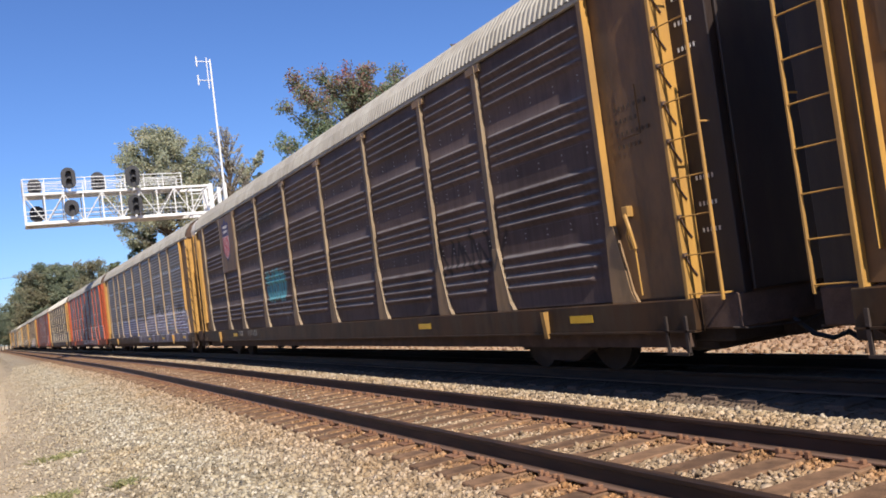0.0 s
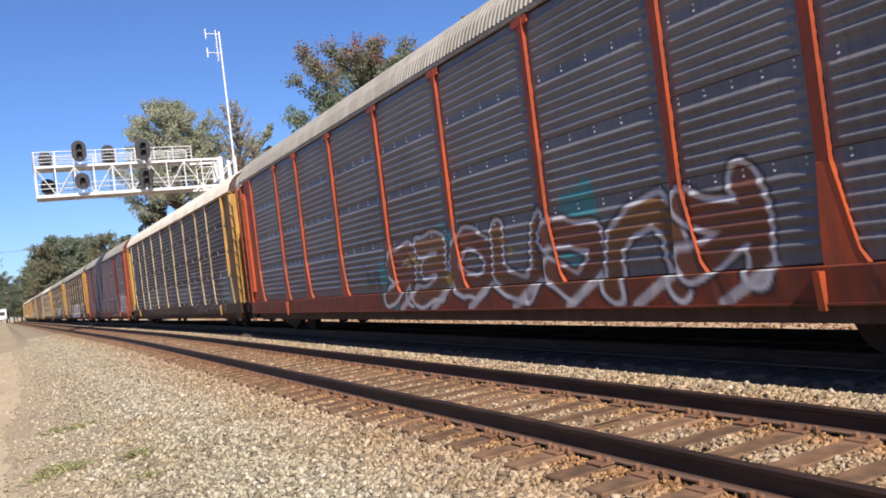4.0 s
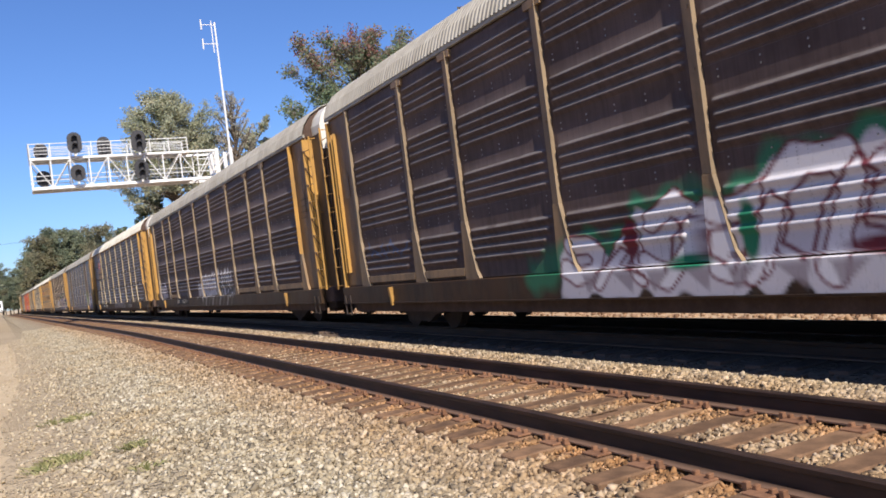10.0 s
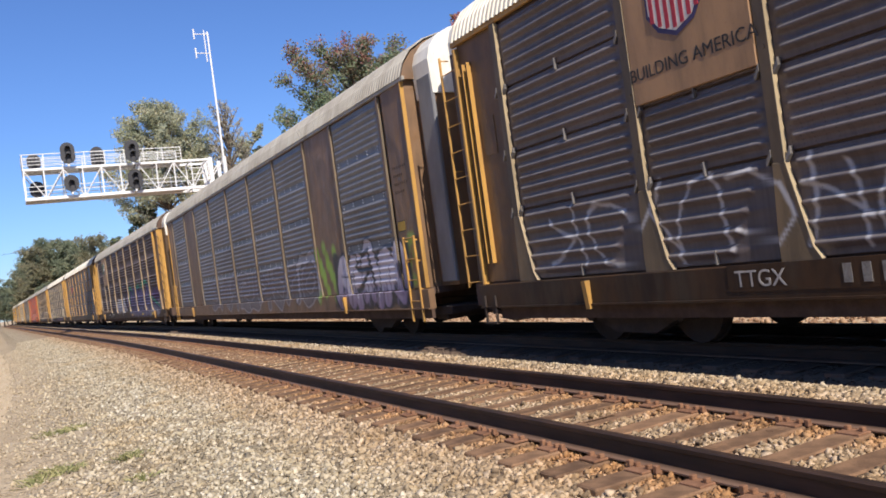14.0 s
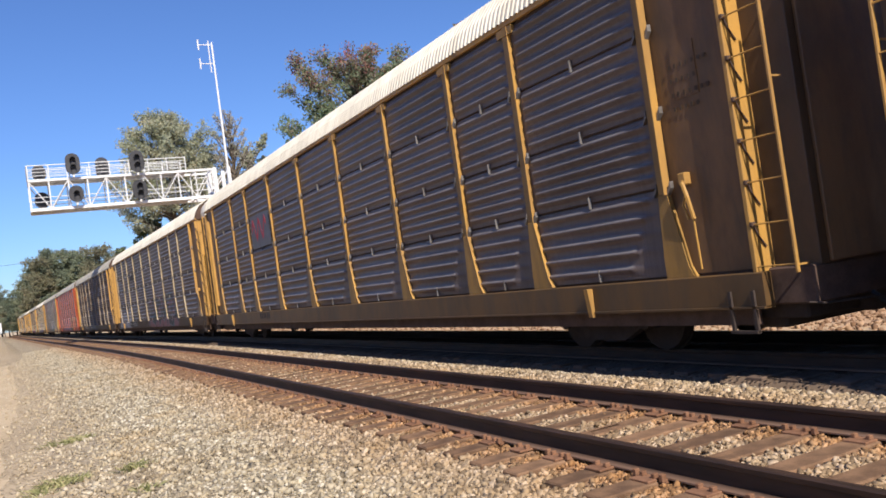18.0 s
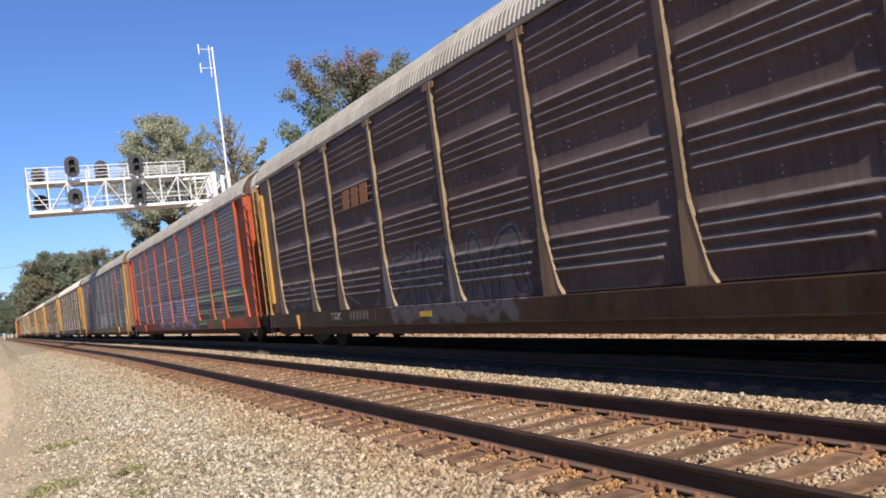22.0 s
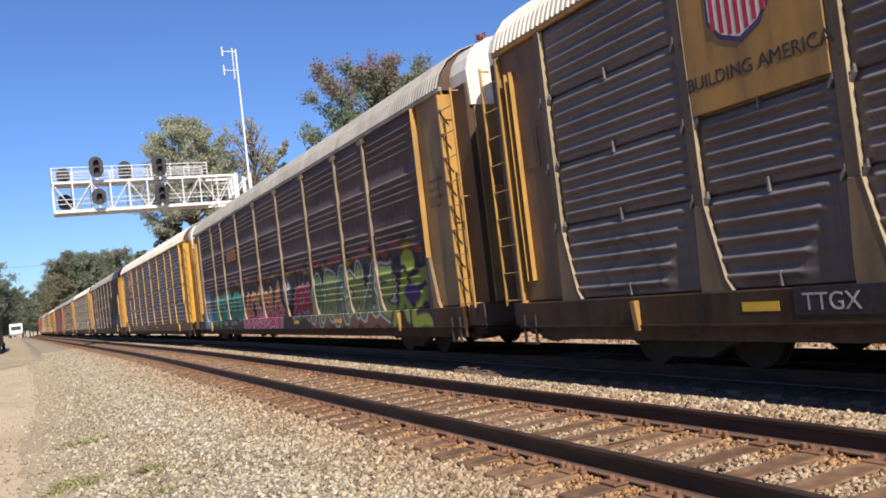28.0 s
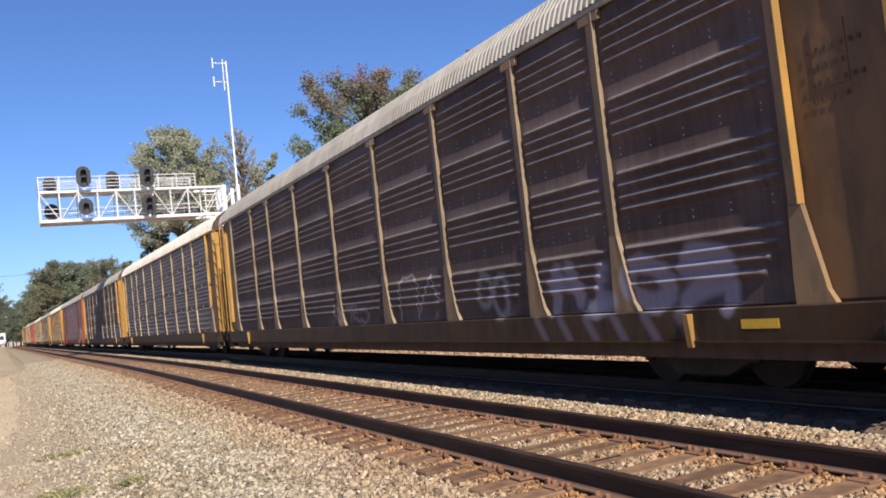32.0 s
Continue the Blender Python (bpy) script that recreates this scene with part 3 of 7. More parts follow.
def brake_mesh():
    """Hand brake lever with its housing and chain, on the leading end."""
    mb = MB()
    mb.tube([(-1.47, -12.34, 2.12), (-1.53, -12.36, 2.04), (-1.54, -12.42, 1.88), (-1.51, -12.45, 1.62)], 0.026, 6)
    mb.cbox(-1.52, -1.42, -12.40, -12.29, 2.02, 2.16, 0.01)
    mb.tube([(-1.50, -12.38, 1.95), (-1.505, -12.31, 1.80), (-1.50, -12.36, 1.62)], 0.018, 5)
    mb.tube([(-1.50, -12.43, 1.64), (-1.50, -12.45, 1.05)], 0.012, 5)
    return mb


def latches(car, mat):
    def latch():
        return MB().box(-1.485, -1.435, -0.010, 0.010, -0.07, 0.09).box(-1.475, -1.435, 0.014, 0.04, 0.05, 0.075).box(-1.475, -1.435, 0.014, 0.04, -0.05, -0.025)

    def clip(s):
        a, b = sorted((s * 0.085, s * 0.15))
        return MB().prism([(a, -0.02), (b, -0.10), (b, -0.06), (a, 0.06)], "x", -1.497, -1.44)
    for i in range(9):
        yc = (POST_Y[i] + POST_Y[i + 1]) / 2
        for z in TIERS[1:4] + [1.06]:
            part("latch", shared("latch/all", latch), mat, car, m=pose(0, yc, z))
    for p in POST_Y:
        for z in TIERS[1:4]:
            for s in (-1, 1):
                part("clip", shared(f"clip/{s}", lambda: clip(s)), mat, car, m=pose(0, p, z))


INK_NOTICE = mottled("notice_yellow", (0.30, 0.19, 0.03), (0.40, 0.26, 0.05), 12, 0.7, 0, 0.1, 0.002, 40)


def fine_end(car, s, frame_mat, end_mat, door_mat, flip, spray=None):
    """The end of a riveted car: a plain sheet, a corner post, a short ladder and the edge of the end door."""
    def wall():
        y0, y1 = sorted((s * 12.17, s * 13.12))
        mb = MB().box(-1.455, -1.40, y0, y1, 1.0, 4.95)
        y0, y1 = sorted((s * 12.56, s * 12.58))
        return mb.box(-1.475, -1.455, y0, y1, 1.9, 4.9)

    def corner():
        y0, y1 = sorted((s * 13.125, s * 13.165))
        return MB().cbox(-1.490, -1.41, y0, y1, 0.98, 4.93, 0.006)

    def door():
        y0, y1 = sorted((s * 13.30, s * 13.85))
        return MB().cbox(-1.20, -1.12, y0, y1, 1.05, 4.9, 0.02)

    def stile():
        mb = MB()
        for a, b in ((12.52, 12.56), (12.98, 13.02)):
            y0, y1 = sorted((s * a, s * b))
            mb.box(-1.56, -1.52, y0, y1, 0.36, 2.0)
            for z in (0.95, 1.5, 1.9):
                mb.box(-1.54, -1.44, y0 + 0.005, y1 - 0.005, z, z + 0.03)
        return mb

    def rung():
        y0, y1 = sorted((s * 12.52, s * 13.02))
        return MB().tube([(-1.54, y0, 0), (-1.54, y1, 0)], 0.013, 6)
    ya, yb = sorted((s * 12.17, s * 13.12))
    if spray is not None and flip is None and spray.reaches(ya, yb, 1.0, 2.6):
        part("end_panel", spray.lay(grid_mesh(ya, yb, 1.0, 4.95, 1.456).mesh("end_panel")), end_mat, car)
    else:
        part("end_panel", shared(f"end_panel/fine{s}", wall), end_mat, car, m=flip)
    part("corner_post", shared(f"corner_post/{s}", corner), frame_mat, car, m=flip)
    part("end_door", shared(f"end_door/fine{s}", door), door_mat, car, m=flip)
    ladder = part("ladder_stile", shared(f"ladder_stile/fine{s}", stile), frame_mat, car, m=flip)
    if s < 0 and flip is None:
        plate_ = part("notice_plate", MB().box(-1.465, -1.455, -12.54, -12.22, 2.14, 2.32), INK_NOTICE, car, "yellow notice plate with a dark rim")
        part("notice_rim", MB().box(-1.461, -1.455, -12.555, -12.205, 2.125, 2.335), MAT_BLACK, plate_)
    for r in range(4):
        part("rung", shared(f"rung/fine{s}", rung), frame_mat, ladder, m=pose(0, 0, 0.75 + r * 0.405))


def make_car(style, panel, frame_mat, end_mat, roof_mat, cap_mat, sill_mat, label, solid=(), post_mat=None, door_mat=None, recess_mat=None, skin=None, flange_mat=None, spray=None, lever=False):
    """One covered car carrier. solid: bays closed by a plain painted sheet of that material."""
    car = thing("autorack_car", label, "railway car", "cars of the freight train")
    post_mat = post_mat or frame_mat
    half_turn = pose(0, 0, 0, 0, 0, 180)
    part("body", shared("body/all", body_mesh), MAT_UNDER if style != "fine" else end_mat, car)
    part("roof", shared("roof/all", roof_mesh), roof_mat, car, "corrugated sheet metal roof")
    part("underframe", shared("underframe/all", under_mesh), MAT_UNDER, car)
    for s in (-1, 1):
        part("roof_end", shared(f"roof_end/{s}", lambda: cap_mesh(s)), cap_mat, car)
        # End door takes a dark tone: the next car's shade put into its colour.
        if style != "fine":
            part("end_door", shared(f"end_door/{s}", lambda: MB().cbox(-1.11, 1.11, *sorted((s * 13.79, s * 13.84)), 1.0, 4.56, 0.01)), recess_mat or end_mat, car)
        part("draft_gear", shared(f"draft_gear/{s}", lambda: draft_gear_mesh(s)), MAT_BOGIE, car)
        part("coupler", shared(f"coupler/{s}", lambda: coupler_mesh(s)), MAT_UNDER, car)
        part("air_hose", shared(f"air_hose/{s}", lambda: hose_mesh(s)), MAT_BLACK, car)
        bogie = part("bogie", shared("bogie/all", bogie_frame_mesh), MAT_BOGIE, car, m=pose(0, s * 10.05, 0))
        for q in (-0.88, 0.88):
            part("wheelset", shared("wheelset/all", wheelset_mesh), MAT_BOGIE, bogie, m=pose(0, q, 0))
    for flip in (None, half_turn):
        mats = [panel] * 9 if not solid else [(solid[1] if i in solid[0] else panel) for i in range(9)]
        st = skin or style
        for i in range(9):
            y0, y1 = POST_Y[i] + 0.085, POST_Y[i + 1] - 0.085
            wet = spray is not None and flip is None
            if solid and i in solid[0]:
                if wet and spray.reaches(y0, y1, 1.0, 2.6):
                    me = spray.lay(grid_mesh(y0, y1, SILL_Z1 + 0.02, 4.87, 1.45).mesh("solid_panel"))
                else:
                    me = shared(f"solid_panel/{i}", lambda: MB().cbox(-1.45, -1.40, y0, y1, SILL_Z1 + 0.02, 4.87, 0.01))
                part("solid_panel", me, mats[i], car, m=flip)
            elif st == "tier":
                for t in range(4):
                    za, zb = TIERS[t] + 0.018, TIERS[t + 1] - 0.018
                    if wet and spray.reaches(y0, y1, za, zb):
                        me = spray.lay(panel_mesh(y0, y1, za, zb, "tier", t == 0, True).mesh("panel", True))
                    else:
                        me = shared(f"panel/tier{i}{t}", lambda: panel_mesh(y0, y1, za, zb, "tier", t == 0), True)
                    part("panel", me, mats[i], car, m=flip)
            else:
                cuts = [SILL_Z1 + 0.02, 2.17 if st == "flush" else 2.057, 4.87]
                for za, zb in zip(cuts, cuts[1:]):
                    if wet and spray.reaches(y0, y1, za, min(zb, 2.9)):
                        if zb > 3:
                            part("panel", shared(f"panel/{st}{i}up", lambda: panel_mesh(y0, y1, cuts[1] + 0.955, zb, st, True), True), mats[i], car)
                            zb = cuts[1] + 0.955
                        me = spray.lay(panel_mesh(y0, y1, za, zb, st, True, True).mesh("panel", True))
                    else:
                        me = shared(f"panel/{st}{i}{za:.1f}", lambda: panel_mesh(y0, y1, za, zb, st, True), True)
                    part("panel", me, mats[i], car, m=flip)
        for j, p in enumerate(POST_Y):
            if spray is not None and flip is None and spray.reaches(p - 0.35, p + 0.15, SILL_Z1, 2.6):
                me = spray.lay(post_mesh(p, style != "fine" and 0 < j < 9, j in (0, 9), style == "fine", ladder_of(0.98, 2.6, 0.045)).mesh("post"))
            else:
                me = shared(f"post/{style}{j}", lambda: post_mesh(p, style != "fine" and 0 < j < 9, j in (0, 9), style == "fine"))
            part("post", me, post_mat, car, m=flip)
            if flip is None:
                last = j == 0 and style != "fine"
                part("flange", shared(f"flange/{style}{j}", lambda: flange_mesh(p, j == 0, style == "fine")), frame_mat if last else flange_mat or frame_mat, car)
        wet = spray is not None and flip is None and spray.reaches(-13.3, 13.3, SILL_Z0, SILL_Z1)
        part("side_sill", spray.lay(sill_mesh(True).mesh("side_sill")) if wet else shared("side_sill/all", sill_mesh), sill_mat, car, m=flip)
        part("roof_rail", shared("roof_rail/all", lambda: MB().cbox(-1.49, -1.43, -13.3, 13.3, 4.90, 4.985, 0.01)), roof_mat if style != "tier" else frame_mat, car, m=flip)
        pad = 9.0 if "fine" in (style, skin) else 10.4
        for s in (-1, 1):
            part("jacking_pad", shared(f"jacking_pad/{s * pad}", lambda: jack_mesh(s * pad)), frame_mat, car, m=flip)
            if style == "fine":
                fine_end(car, s, frame_mat, end_mat, door_mat if door_mat and s < 0 else end_mat, flip, spray)
                continue
            part("end_panel", shared(f"end_panel/{s}", lambda: end_panel_mesh(s)), end_mat, car, m=flip)
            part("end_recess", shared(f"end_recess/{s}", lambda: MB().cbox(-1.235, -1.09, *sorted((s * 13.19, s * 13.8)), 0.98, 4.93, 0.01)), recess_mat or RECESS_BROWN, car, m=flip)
            part("end_step", shared(f"end_step/{s}", lambda: end_step_mesh(s)), frame_mat, car, m=flip)
            channel = part("end_channel", shared(f"end_channel/{s}", lambda: end_channel_mesh(s)), end_mat, car, m=flip) if s > 0 else None
            # Bright strips on the brown channel: its sunlit edges put into the colour.
            if flip is None and channel:
                for q in sorted((s * 12.83, s * 12.978)):
                    part("channel_edge", shared("channel_edge/all", lambda: MB().box(-1.504, -1.43, -0.004, 0.0, 1.3, 4.55)), frame_mat, channel, m=pose(0, q, 0))
            part("end_sill", shared(f"end_sill/{s}", lambda: MB().cbox(-1.34, 0.0, *sorted((s * 13.1, s * 13.78)), 0.60, 0.99, 0.02)), MAT_UNDER, car, m=flip)
            ladder = part("ladder_stile", shared(f"ladder_stile/{s}", lambda: stile_mesh(s)), frame_mat, car, m=flip)
            for r in range(9):
                part("rung", shared(f"rung/{s}", lambda: rung_mesh(s)), frame_mat, ladder, m=pose(0, 0, 1.02 + r * 0.44))
            if s < 0 and flip is None:
                for r in range(8):
                    part("rung_bracket", shared("rung_bracket/all", lambda: MB().tube([(-1.485, -13.245, 0), (-1.43, -13.25, -0.13), (-1.34, -13.245, -0.24)], 0.011, 5).cbox(-1.52, -1.46, -13.26, -13.22, -0.02, 0.03, 0.005)), MAT_UNDER, ladder, m=pose(0, 0, 1.46 + r * 0.44))
            part("stirrup_step", shared(f"stirrup_step/{s}", lambda: stirrup_mesh(s * 13.0)), MAT_BOGIE, car, m=flip)
    part("brake_pipe", shared("brake_pipe/all", brake_pipe_mesh), MAT_UNDER, car)
    if lever:
        part("brake_lever", shared("brake_lever/all", brake_mesh), frame_mat, car, "hand brake lever with a chain")
    if style == "tier":
        latches(car, MAT_LATCH)
    if style != "tier":
        rivety = (skin or style) == "fine"
        rows = (1.962, 2.028, 2.917, 2.983, 3.872, 3.938) if rivety else (2.02, 2.10, 2.97, 3.05, 3.93, 4.01)
        for i in range(9):
            if not (solid and i in solid[0]):
                y0, y1 = POST_Y[i], POST_Y[i + 1]
                part("rivets", shared(f"rivets/{rivety}{i}", lambda: rivets_mesh(y0, y1, rows, 0.015 if rivety else 0.009, 0.0145 if rivety else 0.012)), MAT_RIVET if rivety else MAT_STEEL, car)["kind"] = "stuff"
    return car


def sprayed(nt, col):
    """Lays the sprayed colour that the mesh carries over col; gives the colour and how much it covers."""
    tint, cover = nt.nodes.new("ShaderNodeAttribute"), nt.nodes.new("ShaderNodeAttribute")
    tint.attribute_name, cover.attribute_name = "spray", "cover"
    worn = n_range(nt, n_noise(nt, n_map(nt, n_coord(nt), (3, 3, 1)), 5.0, 5, 0.7), 0.26, 0.46)
    f = n_math(nt, "MULTIPLY", cover.outputs["Fac"], n_math(nt, "ADD", 0.72, n_math(nt, "MULTIPLY", worn, 0.24)))
    return n_mix(nt, f, col, tint.outputs["Color"]), f


def paint(name, col, worn, dirt=(0.06, 0.045, 0.03), amount=0.5, wavy=0.0, gloss=0.4):
    """Weathered paint: chalked patches, rust and grime that runs down."""
    m, nt, bsdf = material(name)
    co = n_coord(nt)
    rnd = n_random(nt)
    big = n_noise(nt, n_map(nt, co, (1, 1, 0.5)), 1.6, 6, 0.65)
    fine = n_noise(nt, co, 45, 4, 0.65)
    c = n_mix(nt, n_range(nt, big, 0.38, 0.68), col, worn)
    st = n_noise(nt, n_map(nt, co, (2.2, 2.6, 0.5)), 1.5, 6, 0.62)
    c = n_mix(nt, n_math(nt, "MULTIPLY", n_range(nt, n_math(nt, "ADD", st, n_math(nt, "MULTIPLY", rnd, 0.06)), 0.45, 0.72), amount), c, dirt)
    c = n_mix(nt, n_math(nt, "MULTIPLY", n_range(nt, fine, 0.62, 0.75), 0.6), c, (0.10, 0.045, 0.022))
    c = sprayed(nt, c)[0]
    normal = n_bump(nt, fine, 0.15, 0.004)
    if wavy:         # thin sheet, buckled between its welds
        buckle = nt.nodes.new("ShaderNodeBump")
        buckle.inputs["Strength"].default_value, buckle.inputs["Distance"].default_value = 1.0, wavy
        nt.links.new(n_noise(nt, n_map(nt, co, (1, 1.0, 0.8)), 1.7, 2, 0.4, 0.6), buckle.inputs["Height"])
        nt.links.new(normal, buckle.inputs["Normal"])
        normal = buckle.outputs[0]
    finish(nt, bsdf, c, n_math(nt, "ADD", 0.40, n_math(nt, "MULTIPLY", fine, 0.25)), 0.0, normal, gloss)
    return m


def panel_paint(name, a, b, rust=0.25, sheen=0.5):
    """Galvanised side panels gone dull, with grime in vertical streaks and rows of pinholes."""
    m, nt, bsdf = material(name)
    co = n_coord(nt)
    big = n_noise(nt, n_map(nt, co, (1, 0.6, 1)), 0.9, 6, 0.62)
    fine = n_noise(nt, co, 55, 3, 0.6)
    st = n_noise(nt, n_map(nt, co, (3, 9, 0.35)), 1.5, 5, 0.65)
    c = n_mix(nt, n_range(nt, n_math(nt, "ADD", n_math(nt, "MULTIPLY", big, 0.6), n_math(nt, "MULTIPLY", st, 0.4)), 0.34, 0.66), a, b)
    c = n_mix(nt, n_math(nt, "MULTIPLY", n_range(nt, st, 0.52, 0.75), rust), c, (0.075, 0.045, 0.03))
    c = n_mix(nt, n_math(nt, "MULTIPLY", n_math(nt, "SUBTRACT", n_random(nt), 0.3), 0.25), c, (0.05, 0.047, 0.05))
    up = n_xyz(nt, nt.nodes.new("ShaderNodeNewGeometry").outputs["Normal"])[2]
    rib_light = n_math(nt, "MULTIPLY", n_range(nt, up, 0.12, 0.6), n_range(nt, n_noise(nt, n_map(nt, co, (4, 1.2, 4)), 2.2, 5, 0.65), 0.22, 0.6))
    c = n_mix(nt, n_math(nt, "MULTIPLY", rib_light, 0.5), c, (0.26, 0.245, 0.235))       # pale tone on upward rib slopes: their sunlit highlight put into the colour
    c, f = sprayed(nt, c)
    _, y, z = n_xyz(nt, co)
    dots = n_math(nt, "MULTIPLY", n_range(nt, n_math(nt, "SINE", n_math(nt, "MULTIPLY", z, 157.0)), 0.2, 0.7), n_range(nt, n_math(nt, "SINE", n_math(nt, "MULTIPLY", y, 48.0)), 0.90, 0.97))
    c = n_mix(nt, n_math(nt, "MULTIPLY", dots, n_math(nt, "MULTIPLY", n_range(nt, big, 0.45, 0.62), 0.6)), c, (0.03, 0.027, 0.03))
    metal = n_math(nt, "MULTIPLY", n_math(nt, "SUBTRACT", 1.0, f), 0.12 if sheen > 0.3 else 0.03)
    finish(nt, bsdf, c, n_math(nt, "ADD", 0.34 if sheen > 0.3 else 0.50, n_math(nt, "MULTIPLY", fine, 0.24)), metal, n_bump(nt, fine, 0.09, 0.004), sheen)
    return m


YELLOW = paint("tan_yellow_paint", (0.47, 0.255, 0.058), (0.36, 0.20, 0.06), amount=0.4)
YELLOW_NEW = paint("bright_yellow_paint", (0.57, 0.30, 0.035), (0.46, 0.25, 0.045), amount=0.3)
BROWN_END = paint("dirty_yellow_end", (0.174, 0.092, 0.038), (0.100, 0.055, 0.027), amount=0.55, wavy=0.02)
# Post faces toned down, most edges paler: sun and shade put into the colours.
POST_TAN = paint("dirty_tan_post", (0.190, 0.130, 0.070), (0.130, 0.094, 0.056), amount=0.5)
FLANGE_DULL = paint("dull_tan_edge", (0.19, 0.145, 0.095), (0.14, 0.11, 0.075), amount=0.4)
SIGN_TAN = paint("faded_tan_sign", (0.36, 0.21, 0.105), (0.27, 0.16, 0.085), amount=0.35)
END_TAN = paint("dusty_tan_end", (0.255, 0.165, 0.070), (0.170, 0.110, 0.050), amount=0.5, wavy=0.02)
END_GOLD = paint("dirty_gold_end", (0.33, 0.175, 0.040), (0.22, 0.115, 0.034), amount=0.5, wavy=0.02)
POST_GOLD = paint("dull_gold_post", (0.331, 0.183, 0.044), (0.244, 0.139, 0.039), amount=0.4)
ORANGE = paint("orange_red_paint", (0.42, 0.072, 0.021), (0.30, 0.058, 0.022), amount=0.5)
MAROON = paint("red_brown_paint", (0.195, 0.040, 0.018), (0.135, 0.031, 0.018), amount=0.4, wavy=0.05, gloss=0.25)
BROWN_SHEET = paint("tan_brown_paint", (0.20, 0.115, 0.06), (0.14, 0.085, 0.05), amount=0.4, wavy=0.05)
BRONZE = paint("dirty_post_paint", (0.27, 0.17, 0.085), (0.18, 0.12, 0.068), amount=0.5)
FLANGE_BROWN = paint("sunlit_brown_edge", (0.29, 0.215, 0.135), (0.23, 0.17, 0.11), amount=0.35)
FLANGE_TAN = paint("sunlit_pale_edge", (0.42, 0.33, 0.20), (0.32, 0.25, 0.16), amount=0.35)
ROOF_GREY = paint("grey_roof_sheet", (0.34, 0.32, 0.275), (0.26, 0.24, 0.20), (0.16, 0.13, 0.10), 0.35)
ROOF_CREAM = paint("cream_roof_sheet", (0.66, 0.62, 0.52), (0.56, 0.52, 0.43), (0.30, 0.24, 0.17), 0.25)
CAP_WHITE = paint("white_end_paint", (0.74, 0.72, 0.66), (0.62, 0.60, 0.54), (0.3, 0.24, 0.16), 0.25)
SILL_BROWN = paint("grimy_sill_paint", (0.056, 0.029, 0.014), (0.022, 0.013, 0.009), amount=0.6, gloss=0.2)
SILL_TAN = paint("dirty_tan_sill", (0.116, 0.062, 0.021), (0.072, 0.042, 0.018), amount=0.5)
RECESS = paint("black_brown_recess", (0.024, 0.014, 0.012), (0.016, 0.010, 0.009), amount=0.3)
# Darker than the end panel beside it: the recess's shade put into the colour.
RECESS_BROWN = paint("shaded_brown_recess", (0.085, 0.048, 0.024), (0.050, 0.029, 0.017), amount=0.5)
REFLECT = mottled("reflector_yellow", (0.55, 0.33, 0.02), (0.66, 0.42, 0.04), 6, 0.4, 0, 0.1, 0.002, 60)
DOOR_GREY = paint("grey_door_paint", (0.185, 0.19, 0.205), (0.15, 0.155, 0.165), amount=0.2)
DARK = ((0.075, 0.058, 0.057), (0.136, 0.107, 0.106))
SILVER = ((0.116, 0.115, 0.121), (0.202, 0.200, 0.208))
DEEP = ((0.034, 0.023, 0.024), (0.063, 0.045, 0.044))
DUN = ((0.063, 0.042, 0.038), (0.127, 0.091, 0.085))
SLATE = ((0.076, 0.072, 0.076), (0.133, 0.126, 0.133))
MID = ((0.110, 0.111, 0.121), (0.184, 0.185, 0.197))

# ---- graffiti: sprayed colour carried by the sheets, posts and sills ----
PW, PK = (0.75, 0.74, 0.78), (0.02, 0.02, 0.025)
RING = [(0.5 + 0.5 * math.cos(k * 0.6283), 0.5 + 0.5 * math.sin(k * 0.6283)) for k in range(11)]
MARKS = {   # the strokes of a letter-like form, in a box one wide and one high
    "J": [[(0.15, 1), (0.85, 1)], [(0.62, 1), (0.62, 0.2), (0.4, 0), (0.1, 0.1)]], "A": [[(0, 0), (0.4, 1), (0.6, 1), (1, 0)], [(0.25, 0.3), (0.75, 0.3)]],
    "Z": [[(0, 1), (1, 1), (0.1, 0), (1, 0)]], "M": [[(0, 0), (0.18, 1), (0.5, 0.35), (0.82, 1), (1, 0)]],
    "arch": [[(0.05, 0), (0.05, 0.7), (0.3, 1), (0.7, 1), (0.95, 0.7), (0.95, 0)]], "bowl": [[(0, 1), (0.05, 0.3), (0.3, 0), (0.7, 0), (0.95, 0.3), (1, 1)]],
    "loop": [RING], "hook": [[(0, 0.85), (0.4, 1), (0.85, 0.75), (0.92, 0.3), (0.55, 0), (0.05, 0.2)]],
    "fork": [[(0, 0), (0.45, 0.6), (1.1, 0.1)], [(0.45, 0.6), (0.7, 1.08)]], "bolt": [[(-0.1, 0.92), (0.7, 1), (0.85, 0.62), (0.15, 0.42), (0.25, 0.03), (1.1, -0.05)]],
    "stem": [[(0.4, 0), (0.45, 1)], [(0.1, 0), (0.9, 0.04)]], "rung": [[(0.1, 0), (0.3, 1)], [(0.95, 0.05), (0.7, 0.92)], [(0.1, 0.7), (1.0, 0.35)]],
    "kick": [[(0.85, -0.02), (0.72, 1.05)], [(-0.05, 0.95), (0.72, 0.5), (-0.1, 0.15)]], "comb": [[(0, 1), (0.9, 0.92), (0.78, 0.05), (-0.05, 0)], [(0.85, 0.5), (0.25, 0.56)]],
    "flag": [[(0.9, 0), (0.82, 1), (0.25, 0.97), (0.1, 0.7), (0.78, 0.5), (-0.05, 0)]], "peak": [[(0, 0), (0.5, 1), (1, 0)]], "dot": [[(0.35, 0.4), (0.65, 0.6)]],
}


